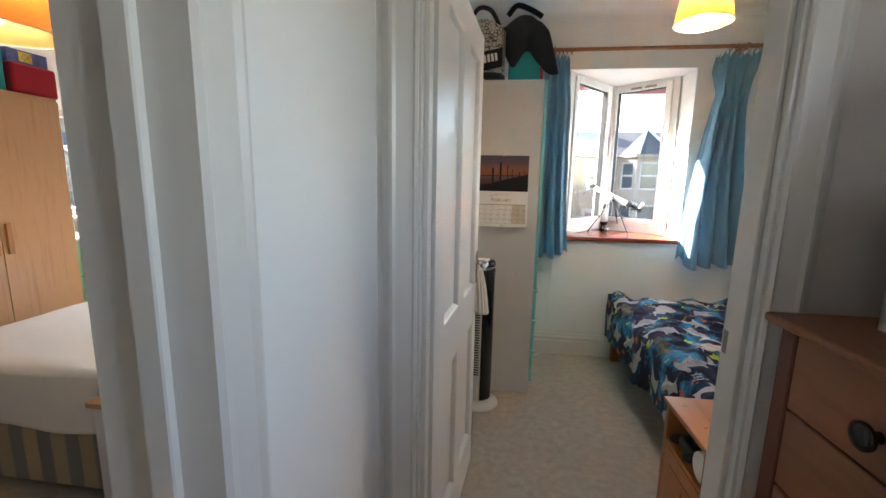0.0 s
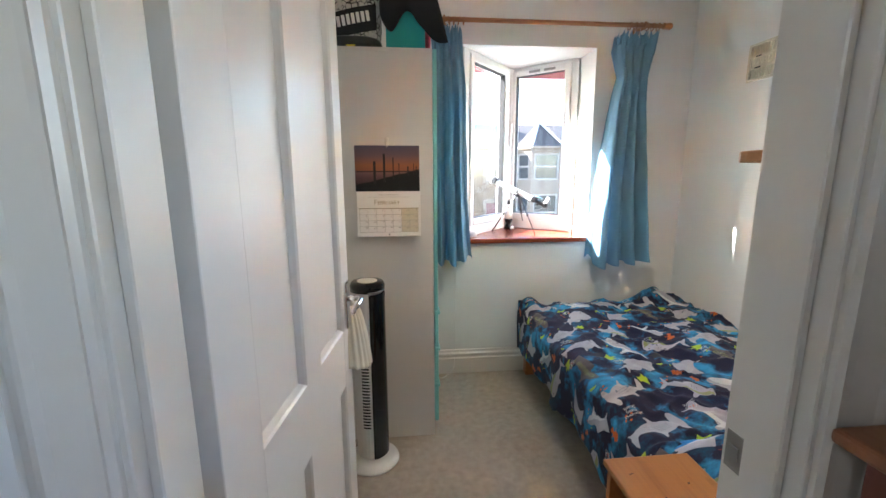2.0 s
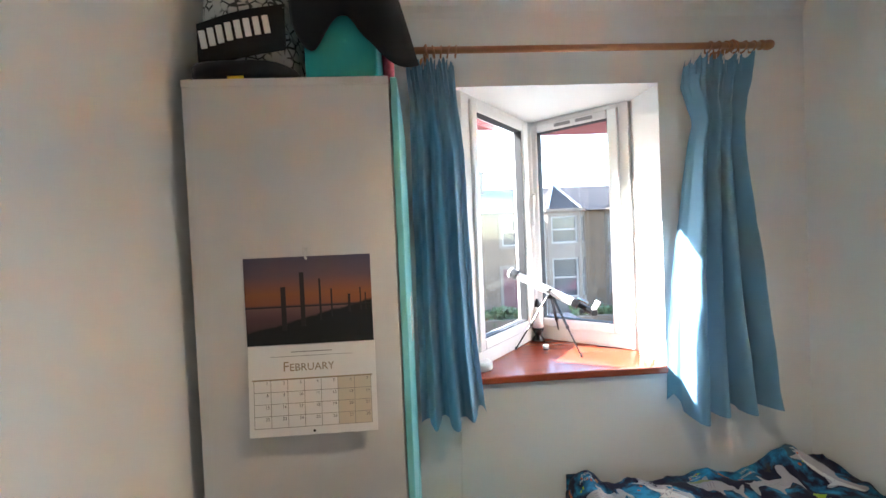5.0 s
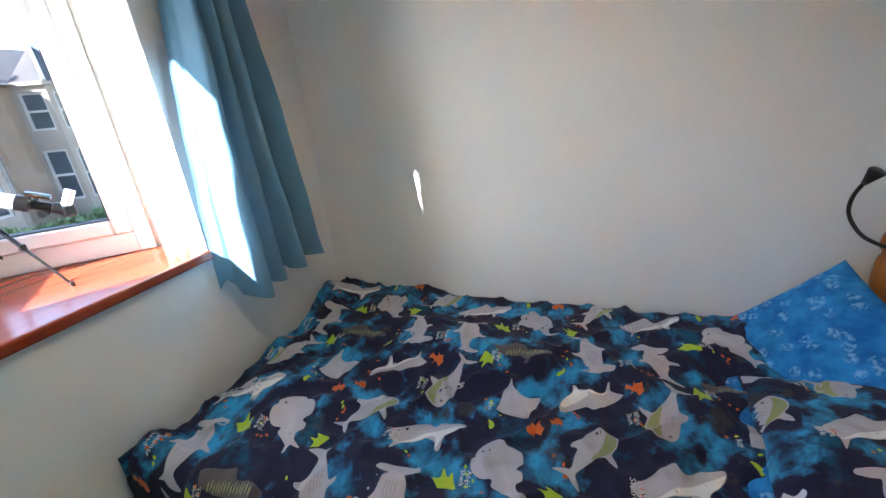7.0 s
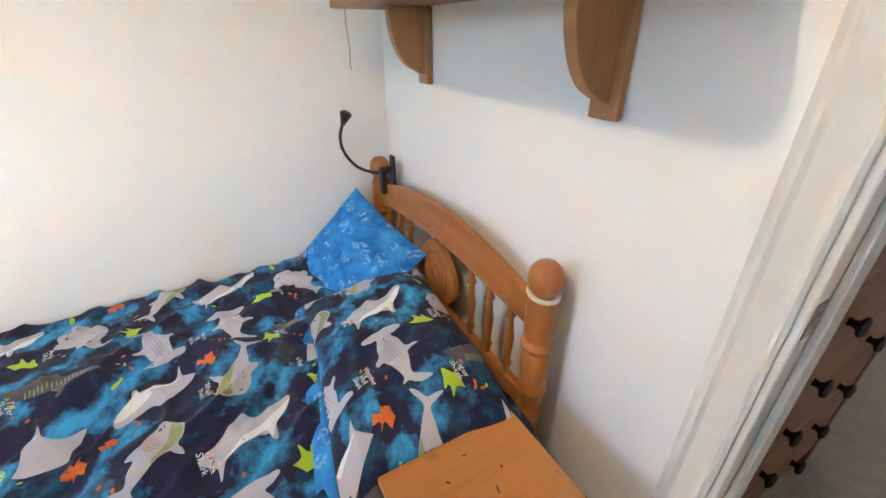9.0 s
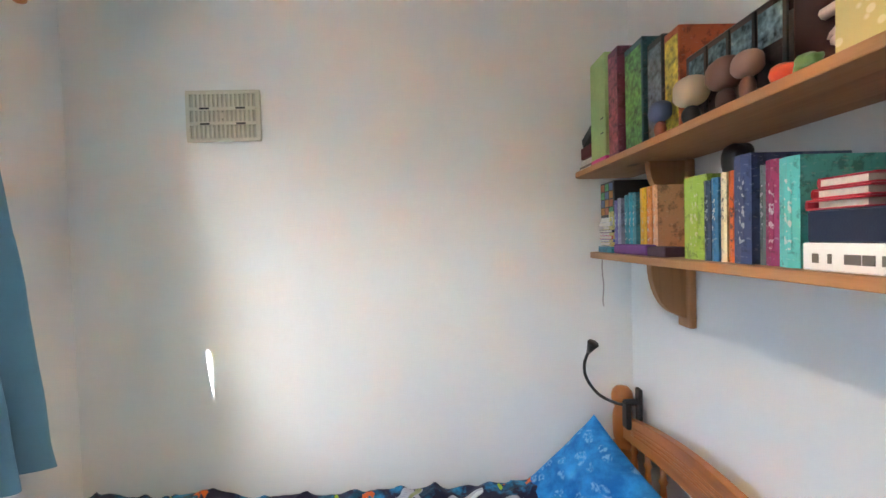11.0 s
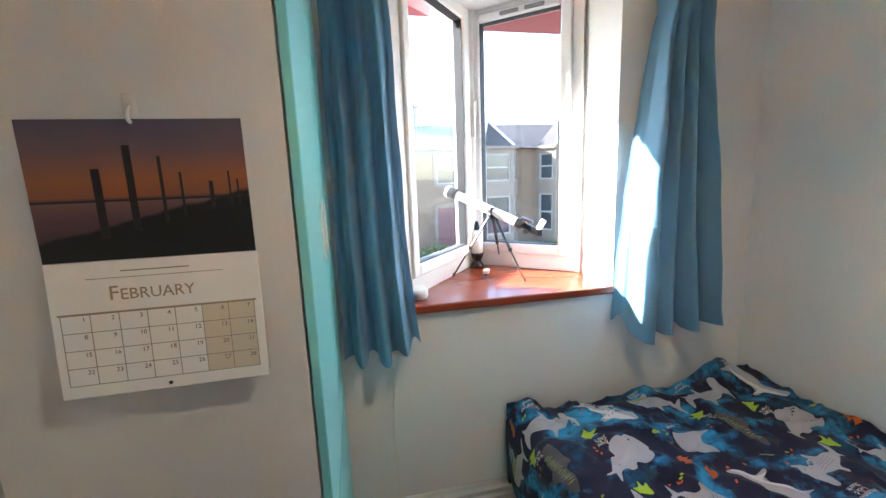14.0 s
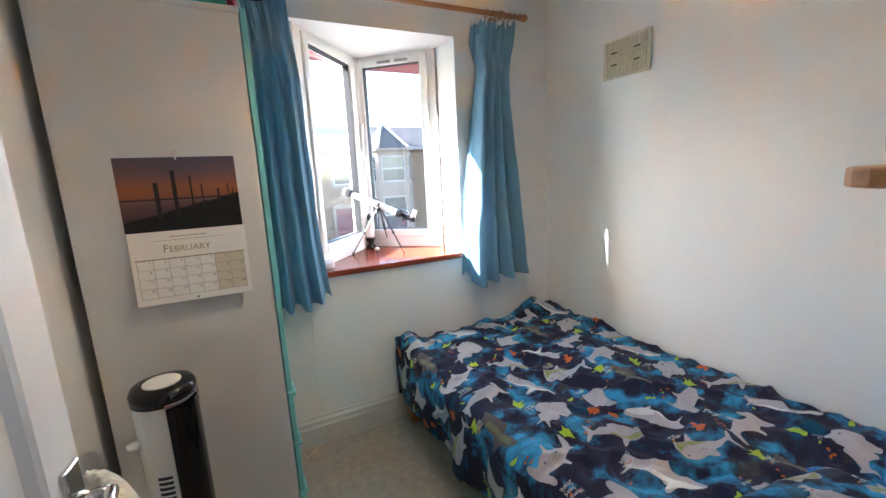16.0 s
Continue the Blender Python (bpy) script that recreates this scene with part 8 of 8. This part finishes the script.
def terrace_house(name, x, w, label, warm):
    """Two-storey stone terraced house with a two-storey canted bay, slate roof, dormerless ridge and chimney."""
    ob = thing(name, (x + w / 2, FYH, G), label, "house", "terrace across the street")
    ze, zr = 2.78, 4.4
    y0, y1 = FYH, FYH + 8
    bay0, bay1 = x + 0.5, x + 3.3
    part("wall", one_box(x, x + w, y0, y1, G, ze), stone, ob, "brown stone front wall")
    bm = bmesh.new()
    prism(bm, [(y0 - 0.35, ze - 0.05), (y1 + 0.3, ze - 0.05), ((y0 + y1) / 2, zr)], x, x + w, "x")
    roof = part("roof", bm, slate_roof, ob, "grey slate roof")
    bm = bmesh.new()
    box(bm, x + w - 0.55, x + w + 0.25, (y0 + y1) / 2 - 0.9, (y0 + y1) / 2 + 0.3, zr - 0.9, zr + 0.85)
    box(bm, x + w - 0.62, x + w + 0.42, (y0 + y1) / 2 - 0.97, (y0 + y1) / 2 + 0.37, zr + 0.8, zr + 0.92)
    chim = part("chimney", bm, stone, roof, "stone chimney stack")
    for i in range(4):
        bm = bmesh.new()
        lathe(bm, [(0, 0), (0.13, 0), (0.10, 0.45), (0.12, 0.5), (0, 0.5)], 10, (x + w - 0.42 + 0.22 * i, (y0 + y1) / 2 - 0.3, zr + 0.92))
        part("chimney_pot", bm, plain("clay_pot", (0.30, 0.20, 0.14), 0.8), roof)
    bm = bmesh.new()
    rod(bm, (x + w - 0.1, (y0 + y1) / 2 - 0.5, zr + 0.9), (x + w - 0.1, (y0 + y1) / 2 - 0.5, zr + 2.3), 0.05, seg=6)
    part("flue", bm, lead, roof)
    # canted bay
    d = 0.95
    plan = [(bay0, y0), (bay0 + 0.6, y0 - d), (bay1 - 0.6, y0 - d), (bay1, y0)]
    for za, zb in ((G + 0.05, G + 1.3), (G + 3.2, G + 3.9), (ze - 0.32, ze - 0.1)):
        bm = bmesh.new()
        prism(bm, plan, za, zb)
        part("bay_apron", bm, dressed, ob, "pale stone bay panel")
    bm = bmesh.new()
    prism(bm, [(a + (0.12 if i in (2, 3) else -0.12), b - (0.12 if i in (1, 2) else 0)) for i, (a, b) in enumerate(plan)], ze - 0.1, ze + 0.02)
    part("cornice", bm, dressed, ob)
    bm = bmesh.new()
    base = [bm.verts.new((a, b - 0.1, ze + 0.02)) for a, b in plan]
    apex = bm.verts.new(((bay0 + bay1) / 2, y0 + 0.55, ze + 1.35))
    for i in range(3):
        bm.faces.new((base[i], base[i + 1], apex))
    bm.faces.new((base[0], apex, base[3]))
    bm.faces.new(base)
    part("bay_roof", bm, slate_roof, ob, "faceted slate bay roof")
    bm = bmesh.new()
    for b in (1, 2):
        tube(bm, [(plan[b][0], plan[b][1] - 0.1, ze + 0.05), ((bay0 + bay1) / 2, y0 + 0.53, ze + 1.37)], 0.06, 5)
    part("lead_hip", bm, lead, ob, "pale lead hips")
    for zw0, zw1 in ((G + 1.3, G + 3.2), (G + 3.9, ze - 0.32)):
        for i in range(3):
            (xa, ya), (xb, yb4) = plan[i], plan[i + 1]
            L2 = math.hypot(xb - xa, yb4 - ya)
            m = pose(xa, ya, 0, 0, 0, math.degrees(math.atan2(yb4 - ya, xb - xa)))
            bm = bmesh.new()
            box(bm, 0.0, 0.16, 0.0, 0.25, zw0, zw1)
            box(bm, L2 - 0.16, L2, 0.0, 0.25, zw0, zw1)
            bmesh.ops.transform(bm, matrix=m, verts=bm.verts[:])
            win = part("window", bm, dressed, ob, "sash window in stone mullions")
            bm = bmesh.new()
            for a, b in ((0.16, 0.24), (L2 - 0.24, L2 - 0.16)):
                box(bm, a, b, 0.06, 0.16, zw0, zw1)
            for zz in (zw0, (zw0 + zw1) / 2 - 0.03, zw1 - 0.08):
                box(bm, 0.24, L2 - 0.24, 0.06, 0.16, zz, zz + 0.08)
            bmesh.ops.transform(bm, matrix=m, verts=bm.verts[:])
            part("sash", bm, winpaint, win)
            bm = one_box(0.2, L2 - 0.2, 0.12, 0.14, zw0, zw1)
            bmesh.ops.transform(bm, matrix=m, verts=bm.verts[:])
            part("pane", bm, dark_glass, win)
    # single window and door beside the bay
    for zw0, zw1, nm in ((G + 3.85, ze - 0.35, "window"), (G + 0.15, G + 2.7, "door")):
        xa, xb = x + 3.75, x + 4.75
        bm = bmesh.new()
        box(bm, xa - 0.15, xa, y0 - 0.06, y0 + 0.01, zw0 - 0.1, zw1 + 0.15)
        box(bm, xb, xb + 0.15, y0 - 0.06, y0 + 0.01, zw0 - 0.1, zw1 + 0.15)
        box(bm, xa, xb, y0 - 0.06, y0 + 0.01, zw1, zw1 + 0.2)
        box(bm, xa, xb, y0 - 0.09, y0 + 0.01, zw0 - 0.15, zw0)
        win = part(nm, bm, dressed, ob, "pale stone surround")
        part("panel" if nm == "door" else "pane", one_box(xa, xb, y0 - 0.012, y0 - 0.002, zw0, zw1), plain("door_colour", warm, 0.5) if nm == "door" else dark_glass, win)
        if nm == "window":
            bm = bmesh.new()
            for zz in (zw0, (zw0 + zw1) / 2, zw1 - 0.08):
                box(bm, xa, xb, y0 - 0.03, y0 - 0.013, zz, zz + 0.08)
            for xx in (xa, xb - 0.08):
                box(bm, xx, xx + 0.08, y0 - 0.031, y0 - 0.0125, zw0, zw1)
            part("sash", bm, winpaint, win)
    part("garden_wall", one_box(x, x + w, 18.35, 18.6, G, G + 0.8), stone, ob, "low stone garden wall")
    return ob


proto = terrace_house("terrace_house", -2.0, 5.6, "brown stone terraced house with bay windows and slate roof", (0.03, 0.045, 0.09))
handed = terrace_house("terrace_house", -7.6, 5.6, "brown stone terraced house with bay windows and slate roof", (0.10, 0.03, 0.03))
for o in handed.children_recursive:
    o.data.transform(Matrix.Scale(-1, 4, (1, 0, 0)))
    o.data.flip_normals()
for i in range(-6, 6):
    if i not in (0, -1):
        copy_thing(handed if i % 2 else proto, Matrix.Translation((-2.0 + 2.8 + 5.6 * i, FYH, G)))


def hedge(name, x0, x1, y, h, seed, c):
    """A clipped hedge of many small leaves."""
    ob = thing(name, ((x0 + x1) / 2, y, G), "uneven green garden hedge", "hedge", "hedges")
    rnd = random.Random(seed)
    bm = bmesh.new()
    for _ in range(1500):
        x = rnd.uniform(x0, x1)
        yy = y + rnd.gauss(0, 0.28)
        top = h * (0.8 + 0.3 * noise.noise(Vector((x * 0.8, seed, 0))))
        zz = G + top * (1 - rnd.random() ** 2.2)
        s = rnd.uniform(0.07, 0.16)
        m = Matrix.Translation((x, yy, zz)) @ Euler((rnd.uniform(0, 3), rnd.uniform(0, 3), rnd.uniform(0, 6))).to_matrix().to_4x4()
        vs = [bm.verts.new(m @ Vector(p)) for p in ((-s, 0, 0), (0, -s * 0.6, 0.02), (s, 0, 0), (0, s * 0.6, 0.02))]
        bm.faces.new(vs)
    part("leaves", bm, plain("hedge_leaf_" + str(seed), c, 0.6, var=0.4, scale=2), ob)
    bm = bmesh.new()
    for i in range(14):
        x = x0 + (x1 - x0) * (i + 0.5) / 14
        rod(bm, (x, y, G - 0.02), (x + 0.1, y + 0.05, G + h * 0.8), 0.03, 0.012, 6)
    part("stems", bm, stone, ob)


for i, (a, b) in enumerate(((-22, -15), (-13, -7), (-6, -1), (0.5, 5), (7, 13), (15, 22))):
    hedge("hedge", a, b, 19.2, 1.2 + 0.25 * (i % 2), i + 2, (0.07, 0.10, 0.03))
hedge("hedge", -8, 9, 7.4, 1.3, 21, (0.08, 0.11, 0.035))


def parked_car(name, x, y, c, label):
    ob = thing(name, (x, y, G), label, "car", "cars along the street")
    bm = bmesh.new()
    z = G + 0.02
    prof = [(-2.0, 0.35), (-2.05, 0.75), (-1.9, 0.9), (-1.2, 0.98), (-0.6, 1.42), (0.9, 1.45), (1.6, 1.0), (2.0, 0.9), (2.05, 0.4), (1.9, 0.3), (-1.9, 0.3)]
    prism(bm, [(x + a, z + b) for a, b in prof], y - 0.82, y + 0.82, "y", bevel=0.06)
    part("body", bm, plain("car_paint", c, 0.2), ob)
    for s in (-0.825, 0.815):
        bm = bmesh.new()
        prism(bm, [(x - 0.95, z + 1.0), (x - 0.5, z + 1.36), (x + 0.8, z + 1.38), (x + 1.3, z + 1.0)], y + s, y + s + 0.01, "y")
        part("side_glass", bm, dark_glass, ob)
        for a in (-1.3, 1.25):
            bm = bmesh.new()
            lathe(bm, [(0, -0.1), (0.31, -0.1), (0.32, 0), (0.31, 0.1), (0, 0.1)], 18, m=along((x + a, y + s, z + 0.31), (x + a, y + s + 1, z + 0.31)))
            part("wheel", bm, M["dark"], ob)


parked_car("parked_car", -6.5, 15.3, (0.35, 0.35, 0.36), "silver car parked along the far kerb")
parked_car("parked_car", 4.8, 15.3, (0.05, 0.05, 0.06), "dark car parked along the far kerb")
parked_car("parked_car", 10.8, 15.3, (0.32, 0.04, 0.04), "red car parked along the far kerb")
